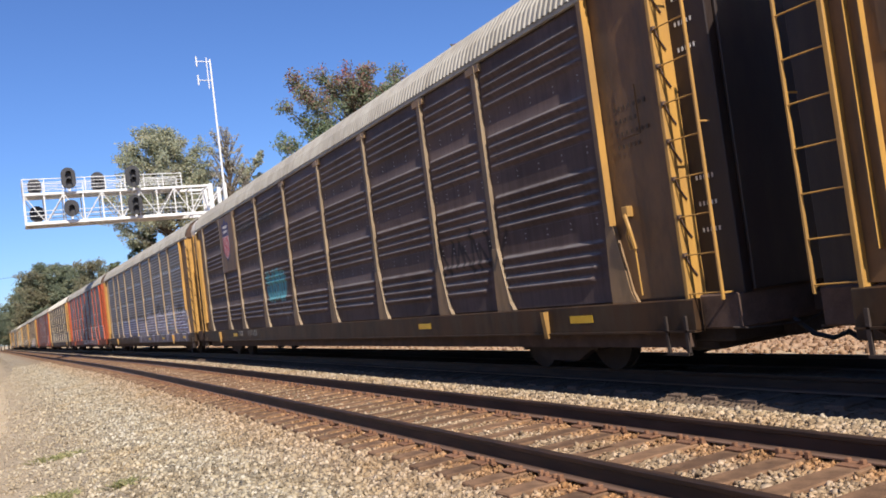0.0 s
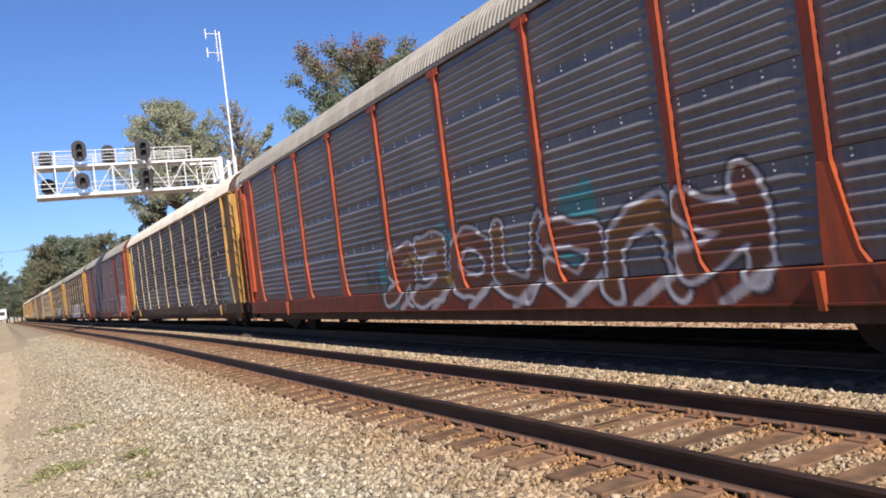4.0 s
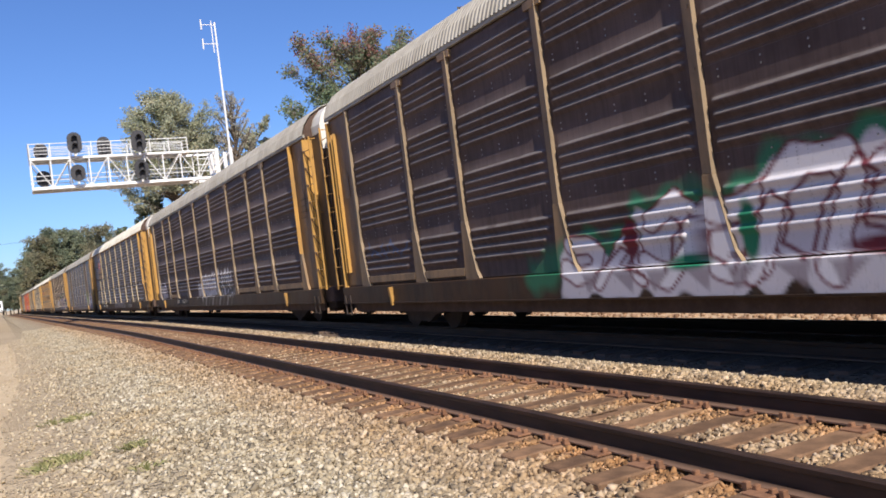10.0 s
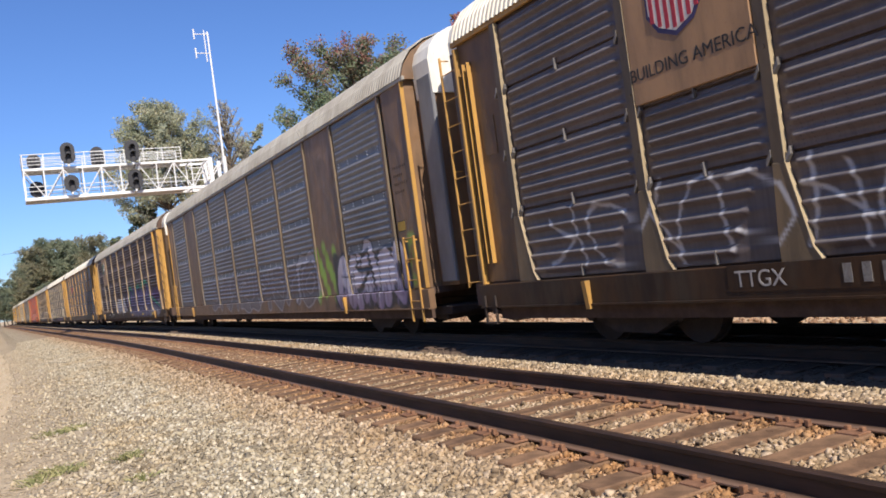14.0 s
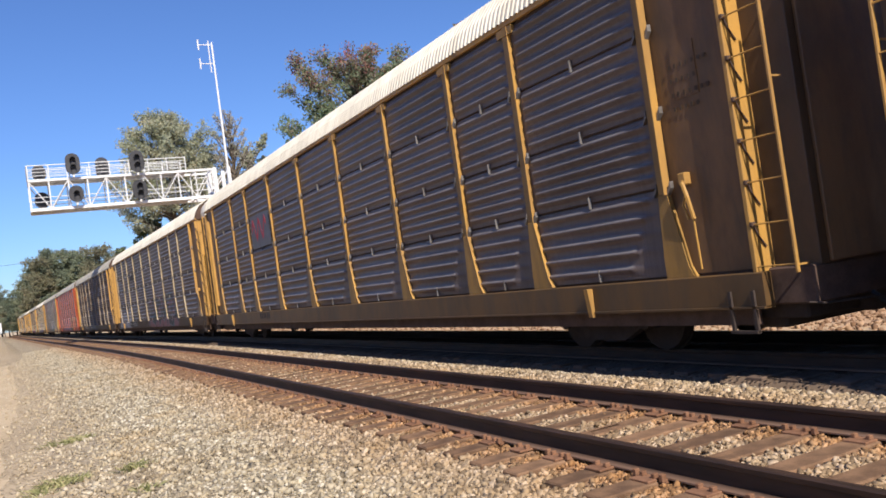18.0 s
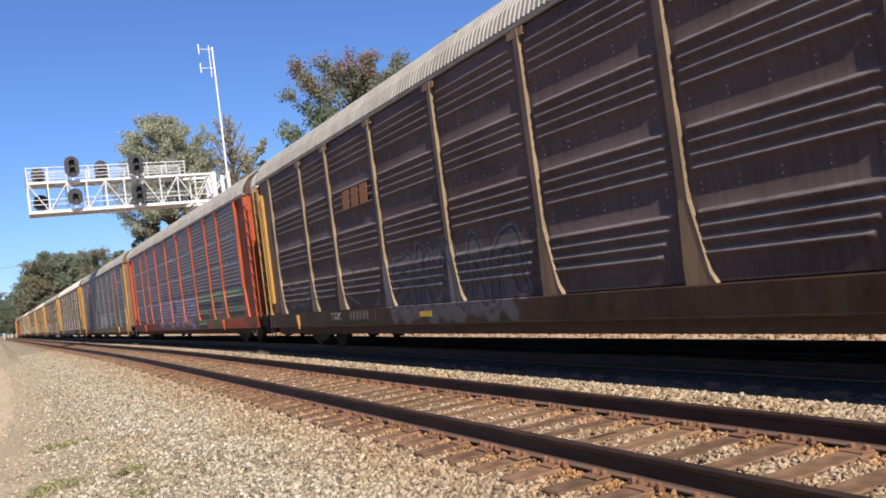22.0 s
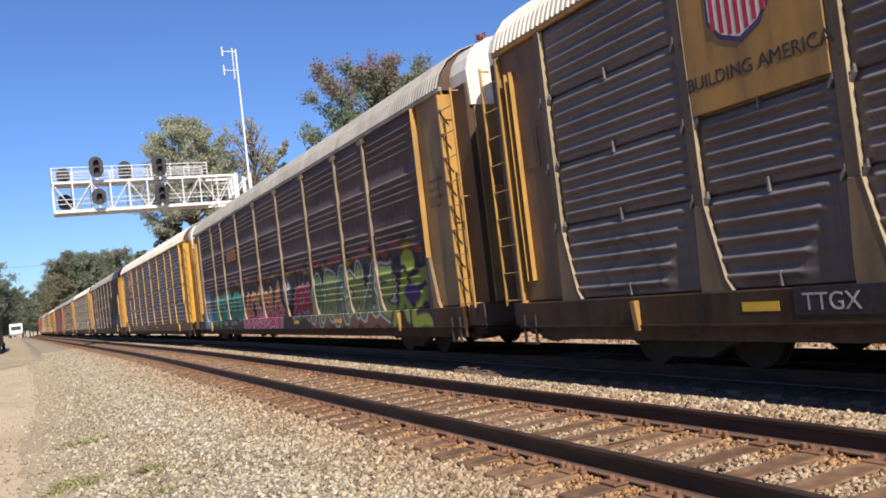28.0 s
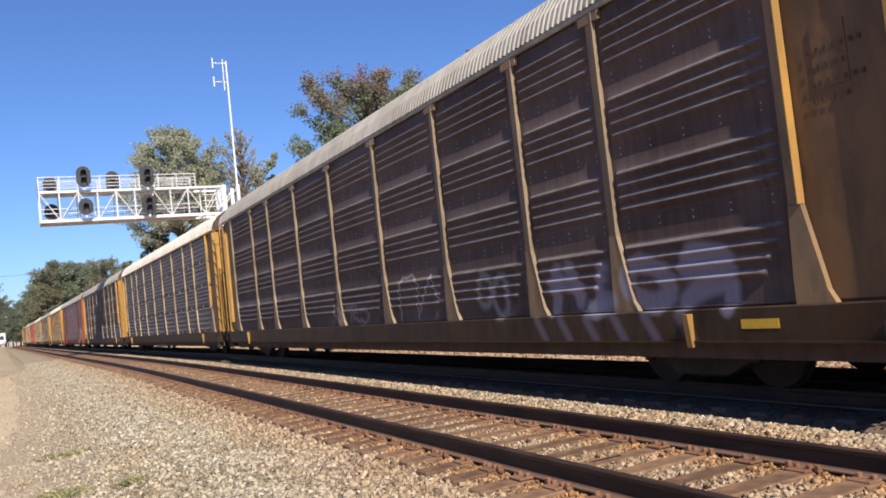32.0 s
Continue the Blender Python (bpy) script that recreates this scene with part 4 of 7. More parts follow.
class Canvas:
    """Coats of spray paint over one side of a car, in metres along (y) and up (z)."""

    def __init__(self):
        self.coats = []

    def coat(self, dist, box, col, soft=0.035, strength=1.0):
        """dist: signed distance of (y, z) from the edge; col: one colour, or one at the foot and one at the top of the box."""
        self.coats.append((dist, box, col, soft, strength))

    def reaches(self, y0, y1, z0, z1):
        return any(b[0] < y1 and b[1] > y0 and b[2] < z1 and b[3] > z0 for _, b, *_ in self.coats)

    def lay(self, me):
        """Stores the colour at every point of the mesh."""
        co = np.empty(len(me.vertices) * 3, np.float32)
        me.vertices.foreach_get("co", co)
        y, z = co[1::3].astype(float), co[2::3].astype(float)
        rgb, cover = np.zeros((len(y), 3)), np.zeros(len(y))
        for dist, b, col, soft, strength in self.coats:
            near = np.nonzero((y > b[0] - 0.1) & (y < b[1] + 0.1) & (z > b[2] - 0.1) & (z < b[3] + 0.1))[0]
            if not len(near):
                continue
            yy, zz = y[near], z[near]
            a = np.clip(0.5 - dist(yy, zz) / soft, 0, 1) * strength
            if isinstance(col[0], tuple):
                v = np.clip((zz - b[2]) / (b[3] - b[2]), 0, 1)[:, None]
                c = np.array(col[0]) * (1 - v) + np.array(col[1]) * v
            else:
                c = np.array(col)[None]
            rgb[near] = rgb[near] * (1 - a[:, None]) + c * a[:, None]
            cover[near] = cover[near] * (1 - a) + a
        rgb /= np.maximum(cover, 1e-4)[:, None]
        me.attributes.new("spray", "FLOAT_COLOR", "POINT").data.foreach_set("color", np.concatenate([rgb, np.ones((len(y), 1))], 1).astype(np.float32).ravel())
        me.attributes.new("cover", "FLOAT", "POINT").data.foreach_set("value", cover.astype(np.float32))
        return me

    def line(self, pts, width, col, soft=0.03, strength=1.0, wob=0.0):
        """A sprayed line through the points."""
        pts = np.array(pts, float)
        r = width / 2

        def dist(y, z):
            y2, z2 = y + wob * np.sin(4.3 * z + 2.1 * y), z + wob * np.sin(5.1 * y + 1.7)
            d = np.full(len(y), 9.0)
            for p, q in zip(pts, pts[1:]):
                e = q - p
                t = np.clip(((y2 - p[0]) * e[0] + (z2 - p[1]) * e[1]) / max(e @ e, 1e-9), 0, 1)
                d = np.minimum(d, np.hypot(y2 - p[0] - t * e[0], z2 - p[1] - t * e[1]))
            return d - r
        m = r + wob + soft
        self.coat(dist, (pts[:, 0].min() - m, pts[:, 0].max() + m, pts[:, 1].min() - m, pts[:, 1].max() + m), col, soft, strength)

    def cloud(self, ya, yb, z0, z1, col, soft=0.12, strength=0.9, wob=0.09, round_=0.15):
        """A filled field with rounded corners and an uneven edge."""
        yc, zc, hy, hz = (ya + yb) / 2, (z0 + z1) / 2, abs(ya - yb) / 2 - round_, (z1 - z0) / 2 - round_

        def dist(y, z):
            dy, dz = np.abs(y - yc) - hy, np.abs(z - zc) - hz
            d = np.hypot(np.maximum(dy, 0), np.maximum(dz, 0)) + np.minimum(np.maximum(dy, dz), 0) - round_
            return d + wob * (np.sin(6.1 * y + 2.0 * z + yc) + 0.7 * np.sin(11.3 * y - 4.0 * z) + 0.5 * np.sin(9.0 * z + 3 * y))
        m = soft + 2 * wob
        self.coat(dist, (min(ya, yb) - m, max(ya, yb) + m, z0 - m, z1 + m), col, soft, strength)

    def disc(self, y, z, ry, rz, col, soft=0.04, strength=1.0):
        self.coat(lambda u, v: (np.hypot((u - y) / ry, (v - z) / rz) - 1) * min(ry, rz), (y - ry - soft, y + ry + soft, z - rz - soft, z + rz + soft), col, soft, strength)

    def letters(self, ya, yb, z0, z1, marks, width, fill, line=None, edge=0.05, key=None, shade=None, lean=0.0, seed=0, strength=1.0, gloss=None, soft=0.035, rise=0.0):
        """Letter-like forms side by side from ya towards yb, each laid over the one before."""
        rng = np.random.default_rng(abs(seed))
        names = marks.split()
        step = (ya - yb) / len(names)
        for i, nm in enumerate(names):
            w = max(0.05, step * (0.98 + 0.12 * rng.random()) - width)
            lo = z0 + width / 2 + 0.12 * (z1 - z0) * (rng.random() - 0.3) * (0 if seed < 0 else 1)
            hi = z1 - width / 2 + rise * (i / max(1, len(names) - 1) - 0.5) - 0.16 * (z1 - z0) * rng.random() * (0 if seed < 0 else 1)
            left = ya - i * step - width / 2
            put = [[(left - (u + lean * (v - 0.5)) * w, lo + v * (hi - lo)) for u, v in st] for st in MARKS[nm]]
            tone = fill[i % len(fill)] if isinstance(fill, list) else fill
            wob = 0.055 if seed >= 0 else 0.0
            if shade:
                for st in put:
                    self.line([(u - 0.10, v - 0.08) for u, v in st], width + 2 * edge, shade, 0.06, strength, wob)
            if key:
                for st in put:
                    self.line(st, width + 2 * edge + 0.10, key, 0.045, strength, wob)
            if line:
                for st in put:
                    self.line(st, width + 2 * edge, line, soft, strength, wob)
            for st in put:
                self.line(st, width, tone, soft, strength, wob)
            if gloss:
                for st in put[:1]:
                    (u0, v0), (u1, v1) = st[0], st[1]
                    self.line([(u0 + width * 0.2, v0 + 0.1 * (v1 - v0)), (u0 + 0.5 * (u1 - u0) + width * 0.2, v0 + 0.5 * (v1 - v0))], 0.035, gloss, 0.03, strength)

    def poly(self, pts, col, soft=0.03, strength=1.0, grow=0.0):
        """A convex field with straight edges, widened by grow."""
        p = np.array(pts, float)
        e = np.roll(p, -1, 0) - p
        sign = 1.0 if np.sum(p[:, 0] * np.roll(p[:, 1], -1) - np.roll(p[:, 0], -1) * p[:, 1]) > 0 else -1.0

        def dist(y, z):
            d = np.full(len(y), -9.0)
            for q, v in zip(p, e):
                d = np.maximum(d, sign * ((y - q[0]) * v[1] - (z - q[1]) * v[0]) / max(math.hypot(*v), 1e-6))
            return d - grow
        m = grow + soft
        self.coat(dist, (p[:, 0].min() - m, p[:, 0].max() + m, p[:, 1].min() - m, p[:, 1].max() + m), col, soft, strength)

    def wild(self, ya, yb, z0, z1, n, fills, line, edge=0.03, shade=None, seed=1, rise=0.0, strength=0.95):
        """Interlocked angular letters, built of slanted bars with a thin outline, from ya towards yb."""
        rng = np.random.default_rng(seed)
        step = (ya - yb) / n
        for i in range(n):
            y, h = ya - i * step, z1 - z0 + rise * ((i + 0.5) / n - 0.5)
            lean = step * (0.1 + 0.3 * rng.random())
            foot, top = z0 + 0.10 * h * rng.random(), z0 + h * (0.80 + 0.2 * rng.random())
            pieces = []
            for u in (0.05, 0.62):
                w = step * (0.24 + 0.12 * rng.random())
                yo, k = y - u * step, rng.random()
                pieces.append([(yo, foot + 0.06 * k), (yo - w, foot), (yo - w * 0.8 + lean * (k - 0.4), top - 0.22 * h * (1 - k)), (yo + lean * (k - 0.4), top - 0.12 * h * k)])
            for v in rng.permutation([0.15, 0.45, 0.74])[: 2 + int(rng.random() < 0.4)]:
                t, d = h * (0.10 + 0.08 * rng.random()), 0.22 * h * rng.normal() * 0.6
                za = foot + v * (top - foot)
                pieces.append([(y + 0.05 * step, za), (y + 0.05 * step, za + t), (y - 1.05 * step, za + t * 0.8 + d), (y - 1.0 * step, za + d)])
            pieces.append([(y - 0.9 * step, foot), (y - 1.3 * step, foot - 0.05), (y - 0.85 * step, foot + 0.3 * h)])
            for b in pieces if shade else ():
                self.poly([(u - 0.09, v - 0.07) for u, v in b], shade, 0.04, strength, edge)
            for k, b in enumerate(pieces):
                self.poly(b, line, 0.03, strength, edge)
                self.poly(b, fills[(i + k) % len(fills)], 0.03, strength)

    def scrawl(self, ya, yb, z0, z1, col, seed, width=0.045, turns=9, strength=0.9):
        """A quick handstyle: one nervous line, looping along."""
        rng = np.random.default_rng(abs(seed))
        pts = []
        for k in range(turns * 2 + 1):
            f = k / (turns * 2)
            v = (0.1 + 0.25 * rng.random()) if k % 2 else (0.65 + 0.35 * rng.random())
            pts.append((ya + (yb - ya) * f + (ya - yb) / turns * 0.35 * rng.normal(), z0 + v * (z1 - z0)))
        self.line(pts, width, col, 0.035, strength, 0.02)


def grid_mesh(y0, y1, z0, z1, x):
    """A plain sheet, 5 cm thick, with close-set points over its lower part."""
    mb = MB()
    zs = ladder_of(z0, 2.6, 0.04) + [z1]
    ys = ladder_of(y0, y1, 0.04)
    n = len(ys) + 2
    for z in zs:
        mb.v += [(-1.40, y0, z)] + [(-x, y, z) for y in ys] + [(-1.40, y1, z)]
    mb.f = [(i * n + k, i * n + k + 1, i * n + n + k + 1, i * n + n + k) for i in range(len(zs) - 1) for k in range(n - 1)]
    mb.f += [tuple(range(n)), tuple(range(len(mb.v) - n, len(mb.v)))]
    return mb


def spray_cars():
    """The graffiti of each car, from its trailing to its leading end."""
    out = {i: Canvas() for i in (1, 2, 3, 4, 5, 6, 7, 8, 9, 10, 11, 12, 13, 14, 15, 16, 17, 19)}
    c = out[1]
    c.letters(4.0, 2.2, 1.75, 2.6, "hook peak flag loop", 0.17, ((0.07, 0.28, 0.33), (0.13, 0.42, 0.47)), (0.02, 0.03, 0.033), 0.035, (0.16, 0.36, 0.38), seed=1, strength=0.9)
    c.scrawl(4.0, 2.2, 1.7, 2.0, (0.16, 0.45, 0.5), 2)
    c.scrawl(-6.9, -9.2, 1.5, 2.4, (0.025, 0.022, 0.024), 3, 0.07)
    c.scrawl(3.4, 1.4, 1.1, 1.6, (0.26, 0.25, 0.24), 4, 0.04, strength=0.6)
    c = out[2]
    mauve, pale, grey = (0.27, 0.24, 0.30), (0.62, 0.60, 0.66), (0.17, 0.155, 0.19)
    c.cloud(9.9, 7.2, 0.95, 1.55, (0.30, 0.22, 0.24), strength=0.45)
    c.cloud(7.2, 0.8, 0.98, 1.75, (0.33, 0.30, 0.36), strength=0.55)
    c.wild(7.0, 0.9, 1.0, 2.08, 8, [((0.30, 0.28, 0.36), (0.035, 0.075, 0.20)), ((0.22, 0.21, 0.29), (0.05, 0.10, 0.24))], (0.42, 0.40, 0.48), 0.022, (0.04, 0.06, 0.14), 5)
    c.cloud(0.8, -12.0, 0.98, 1.75, mauve, 0.15, 0.75, 0.1)
    c.cloud(0.8, -12.0, 0.60, 0.96, (0.17, 0.15, 0.185), 0.06, 0.7, 0.03, 0.05)
    for y, z, ry, rz in ((-0.5, 1.35, 0.36, 0.36), (-1.8, 1.85, 0.50, 0.34), (-3.6, 2.02, 0.35, 0.2), (-5.5, 2.2, 0.55, 0.30), (-7.1, 2.1, 0.50, 0.30), (-10.55, 1.95, 0.52, 0.36)):
        c.disc(y, z, ry, rz, PK)
    ash, smoke = ((0.22, 0.195, 0.24), (0.40, 0.37, 0.43)), ((0.17, 0.15, 0.19), (0.31, 0.28, 0.34))
    c.wild(0.6, -2.0, 1.0, 1.75, 4, [ash, smoke], pale, 0.026, grey, 6)
    c.wild(-2.0, -4.5, 0.98, 2.25, 4, [ash, smoke], pale, 0.03, PK, 7)
    c.wild(-4.4, -7.3, 0.98, 2.15, 4, [smoke, ash], pale, 0.03, PK, 8)
    c.wild(-7.2, -9.6, 0.98, 2.5, 2, [ash, ((0.20, 0.25, 0.26), (0.34, 0.32, 0.37))], pale, 0.032, PK, 9)
    c.wild(-9.5, -12.0, 0.98, 2.15, 3, [smoke, ((0.13, 0.10, 0.22), (0.31, 0.28, 0.35)), ash], pale, 0.03, (0.09, 0.08, 0.10), 15)
    for k in range(10):
        y = 0.5 - k * 1.27
        c.poly([(y, 0.95), (y - 0.75, 0.95), (y - 0.25 - 0.4 * (k % 2), 0.62)], pale, 0.035, 0.6, 0.02)
        c.poly([(y, 0.95), (y - 0.75, 0.95), (y - 0.25 - 0.4 * (k % 2), 0.62)], ((0.10, 0.09, 0.11), (0.24, 0.215, 0.26))[k % 3 == 0], 0.035, 0.8)
    c = out[3]
    teal, brick = (0.03, 0.24, 0.26), (0.125, 0.045, 0.026)
    c.cloud(2.0, 1.0, 0.72, 1.7, teal, strength=0.85)
    c.cloud(-1.0, -1.65, 1.2, 2.15, teal, strength=0.85)
    c.cloud(-4.6, -5.6, 1.1, 2.2, teal, strength=0.85)
    c.scrawl(2.85, 2.1, 1.0, 1.5, PK, 9)
    c.letters(1.75, -8.6, 0.70, 2.05, "flag comb loop bowl hook arch kick", 0.32, [(brick, (0.17, 0.06, 0.03)), (brick, (0.21, 0.10, 0.03))], (0.60, 0.58, 0.60), 0.07, PK, None, 0.05, 10)
    for k, y in enumerate((0.55, 0.3, 0.42, 0.15, 0.62, -3.1, -3.3)):
        c.disc(y, 1.5 + 0.09 * (k % 3), 0.07, 0.06, (0.42, 0.27, 0.06))
    c.disc(-1.0, 1.1, 0.3, 0.22, (0.16, 0.09, 0.04))
    c.disc(-1.1, 1.15, 0.12, 0.10, (0.5, 0.32, 0.05))
    for k in range(7):
        c.line([(1.0 - 1.45 * k, 0.62), (0.3 - 1.45 * k, 0.98)], 0.14, (0.52, 0.50, 0.51), 0.04, 0.8)
    c = out[4]
    c.letters(7.9, 4.6, 1.0, 2.1, "stem bolt arch kick", 0.21, ((0.10, 0.10, 0.05), (0.20, 0.20, 0.10)), PK, 0.06, (0.34, 0.34, 0.33), None, -0.15, 11, 0.9)
    c.disc(4.1, 1.68, 0.52, 0.44, (0.34, 0.33, 0.35))
    c.disc(4.25, 1.72, 0.13, 0.14, PK)
    c.disc(3.86, 1.74, 0.16, 0.15, PK)
    c.letters(3.7, 1.5, 0.95, 2.15, "fork bolt", 0.21, ((0.10, 0.10, 0.05), (0.19, 0.19, 0.10)), PK, 0.06, (0.34, 0.34, 0.33), None, -0.2, 12, 0.9)
    c.cloud(1.6, -1.8, 1.02, 1.85, (0.10, 0.065, 0.075), 0.12, 0.6)
    c.letters(1.6, -1.7, 1.0, 2.25, "stem comb bolt arch rung", 0.15, [(0.20, 0.045, 0.05), (0.27, 0.245, 0.26), (0.12, 0.05, 0.055)], None, seed=13, strength=0.6, soft=0.09)
    c.scrawl(1.4, -1.4, 1.75, 2.2, (0.34, 0.31, 0.33), 113, 0.05, 8, 0.6)
    c.cloud(5.2, -1.8, 0.62, 0.96, (0.105, 0.062, 0.038), 0.06, 0.7, 0.03, 0.05)
    for k in range(8):
        c.line([(4.6 - 0.8 * k, 0.94), (4.3 - 0.8 * k + 0.4 * (k % 2), 0.64)], 0.11, ((0.035, 0.03, 0.025), (0.17, 0.05, 0.04), (0.12, 0.11, 0.05))[k % 3], 0.06, 0.7)
    c.cloud(-1.9, -5.1, 0.98, 1.80, ((0.10, 0.11, 0.12), (0.17, 0.185, 0.20)), 0.05, 0.85, 0.03, 0.04)
    c.letters(-1.9, -4.9, 1.0, 1.9, "stem comb bolt arch", 0.10, (0.22, 0.06, 0.07), None, seed=14, strength=0.45, soft=0.08)
    c.scrawl(-2.3, -4.3, 1.72, 1.95, (0.07, 0.09, 0.09), 16, 0.03)
    for z in (1.25, 1.5, 1.68):
        c.line([(-2.3, z), (-2.9 - z, z + 0.01)], 0.045, (0.40, 0.41, 0.42), 0.03, 0.5)
    c.scrawl(-5.15, -6.0, 2.2, 2.42, (0.5, 0.47, 0.5), 17, 0.03, 6)
    c.scrawl(-4.55, -5.0, 1.9, 2.15, (0.5, 0.47, 0.5), 18, 0.03, 4)
    c.letters(-5.0, -11.4, 0.72, 2.30, "loop arch bowl loop arch hook", 0.40, (0.045, 0.020, 0.027), (0.46, 0.41, 0.44), 0.026, None, None, 0.05, 19, 0.95)
    c.scrawl(-5.3, -5.8, 1.6, 1.85, (0.45, 0.42, 0.45), 20, 0.02, 5)
    c.cloud(-10.6, -11.9, 1.0, 2.2, (0.16, 0.22, 0.23), 0.1, 0.75)
    c = out[5]
    c.letters(9.25, 7.3, 1.02, 1.90, "arch arch hook loop", 0.20, (0.17, 0.040, 0.022), (0.58, 0.48, 0.45), 0.026, seed=21, strength=0.8)
    c.letters(-4.65, -7.75, 0.66, 2.1, "arch loop flag arch kick", 0.31, (0.030, 0.031, 0.030), (0.50, 0.49, 0.47), 0.05, PK, None, 0.05, 22)
    c.disc(-7.55, 1.75, 0.30, 0.36, (0.52, 0.5, 0.48))
    c.disc(-7.55, 1.75, 0.25, 0.31, (0.028, 0.029, 0.028))
    c.disc(-7.75, 1.25, 0.26, 0.27, (0.52, 0.5, 0.48))
    c.disc(-7.75, 1.25, 0.21, 0.22, (0.028, 0.029, 0.028))
    c.scrawl(-8.0, -8.6, 1.1, 1.5, (0.08, 0.025, 0.02), 23, 0.03, 5)
    c.letters(-8.6, -12.1, 0.80, 2.28, "hook arch loop", 0.46, ((0.46, 0.45, 0.47), (0.64, 0.63, 0.65)), PK, 0.075, (0.30, 0.12, 0.09), None, 0.05, 24)
    c = out[6]
    lilac, wine, green = (0.60, 0.56, 0.59), (0.15, 0.025, 0.035), (0.02, 0.19, 0.10)
    snow = (0.70, 0.67, 0.69)
    c.cloud(5.4, 4.2, 0.76, 1.25, green, 0.25, 0.7)
    for ya, yb, top in ((4.6, 2.5, 1.40), (2.8, 0.6, 1.78), (0.9, -5.2, 2.05)):
        c.cloud(ya, yb, 0.9, top + 0.08, green, 0.16, 0.8, 0.07)
    for ya, yb, top in ((4.5, 2.5, 1.30), (2.8, 0.6, 1.66), (0.9, -5.2, 1.92)):
        c.cloud(ya, yb, 0.60, top, lilac, 0.06, 0.95, 0.08)
    c.letters(4.4, 2.5, 0.80, 1.50, "hook peak", 0.22, snow, wine, 0.035, None, None, 0.4, 25)
    c.letters(2.7, 0.6, 0.74, 1.85, "hook bolt", 0.26, snow, wine, 0.035, None, None, 0.4, 26)
    c.letters(0.9, -5.2, 0.74, 2.12, "arch hook flag bolt hook", 0.27, [snow, (0.58, 0.54, 0.58)], wine, 0.035, None, None, 0.35, 27)
    for k, (y, z) in enumerate(((3.6, 0.85), (2.3, 0.95), (1.2, 0.9), (0.2, 1.0), (-1.0, 0.9), (-2.2, 1.05), (-3.4, 0.95), (-4.3, 1.05))):
        h = 0.35 + 0.55 * min(1, k / 3)
        c.line([(y, z), (y - 0.15, z + 0.6 * h), (y - 0.5, z + h), (y - 0.75, z + 0.7 * h), (y - 0.6, z + 0.25 * h), (y - 0.95, z + 0.05)], 0.05, wine, 0.035, 0.95, 0.05)
    for y, z, ry, rz, col in ((2.9, 1.35, 0.14, 0.25, wine), (1.0, 1.3, 0.12, 0.32, green), (-0.6, 1.05, 0.45, 0.08, wine), (1.9, 1.0, 0.35, 0.09, green), (-1.5, 1.55, 0.15, 0.2, wine), (-3.6, 1.2, 0.2, 0.22, green), (-4.4, 1.6, 0.16, 0.22, wine)):
        c.disc(y, z, ry, rz, col, 0.05)
    for k in range(14):
        y = 3.9 - 0.65 * k
        c.poly([(y, 0.93), (y - 0.42, 0.93), (y - 0.1 - 0.25 * (k % 2), 0.66)], (0.25, 0.20, 0.22), 0.04, 0.75)
    c.scrawl(11.6, 9.8, 1.45, 1.9, (0.05, 0.12, 0.28), 28, 0.05, 5, 0.6)
    c = out[7]
    chalk = (0.60, 0.58, 0.59)
    c.letters(12.0, 10.1, 0.98, 1.75, "loop peak arch", 0.26, chalk, PK, 0.03, seed=29)
    c.letters(6.95, 4.75, 1.05, 1.80, "loop flag arch loop", 0.21, (0.17, 0.16, 0.165), PK, 0.045, seed=30, strength=0.85)
    c.scrawl(6.9, 4.8, 1.5, 1.8, PK, 31, 0.05)
    c.cloud(2.3, 1.3, 1.0, 1.5, chalk, 0.1, 0.7, 0.12, 0.05)
    c.letters(1.35, -1.2, 1.0, 1.95, "rung kick bolt comb stem rung", 0.20, chalk, None, seed=32, strength=0.95, soft=0.06)
    c.cloud(1.3, -1.2, 1.0, 1.55, chalk, 0.08, 0.75, 0.08, 0.05)
    c.scrawl(1.2, -1.1, 1.05, 1.6, (0.17, 0.15, 0.15), 33, 0.035, 7)
    c.cloud(-1.4, -3.9, 0.98, 1.75, (0.15, 0.145, 0.12), 0.1, 0.8)
    c.letters(-1.45, -3.9, 0.95, 2.05, "peak peak arch peak peak", 0.16, chalk, None, seed=34, strength=0.9, soft=0.08)
    c.letters(-1.5, -3.9, 1.0, 1.5, "flag arch kick flag", 0.12, (0.07, 0.065, 0.05), None, seed=35, strength=0.9)
    for k in range(9):
        c.line([(1.4 - 0.62 * k, 0.64), (1.1 - 0.62 * k, 0.94)], 0.16, (0.30, 0.28, 0.27) if k % 2 else (0.12, 0.10, 0.08), 0.06, 0.7)
    c = out[8]
    thin = (0.50, 0.49, 0.50)
    c.letters(11.2, 4.5, 1.05, 2.05, "kick loop fork arch hook rung loop kick", 0.052, thin, None, seed=36, strength=0.85)
    c.scrawl(3.5, 1.9, 1.2, 1.9, (0.05, 0.045, 0.05), 37, 0.05, 5, 0.8)
    c.letters(1.35, -3.8, 0.68, 1.75, "hook loop hook loop hook loop", 0.19, (0.05, 0.043, 0.045), (0.44, 0.42, 0.45), 0.045, seed=38, strength=0.85)
    for k in range(9):
        c.line([(1.1 - 0.62 * k, 0.93), (0.9 - 0.62 * k + 0.35 * (k % 2), 0.63)], 0.10, (0.24, 0.22, 0.25) if k % 2 else (0.10, 0.055, 0.03), 0.06, 0.75)
    c.line([(1.8, 1.3), (1.55, 1.9), (1.4, 1.35), (0.9, 0.68)], 0.03, (0.5, 0.48, 0.5))
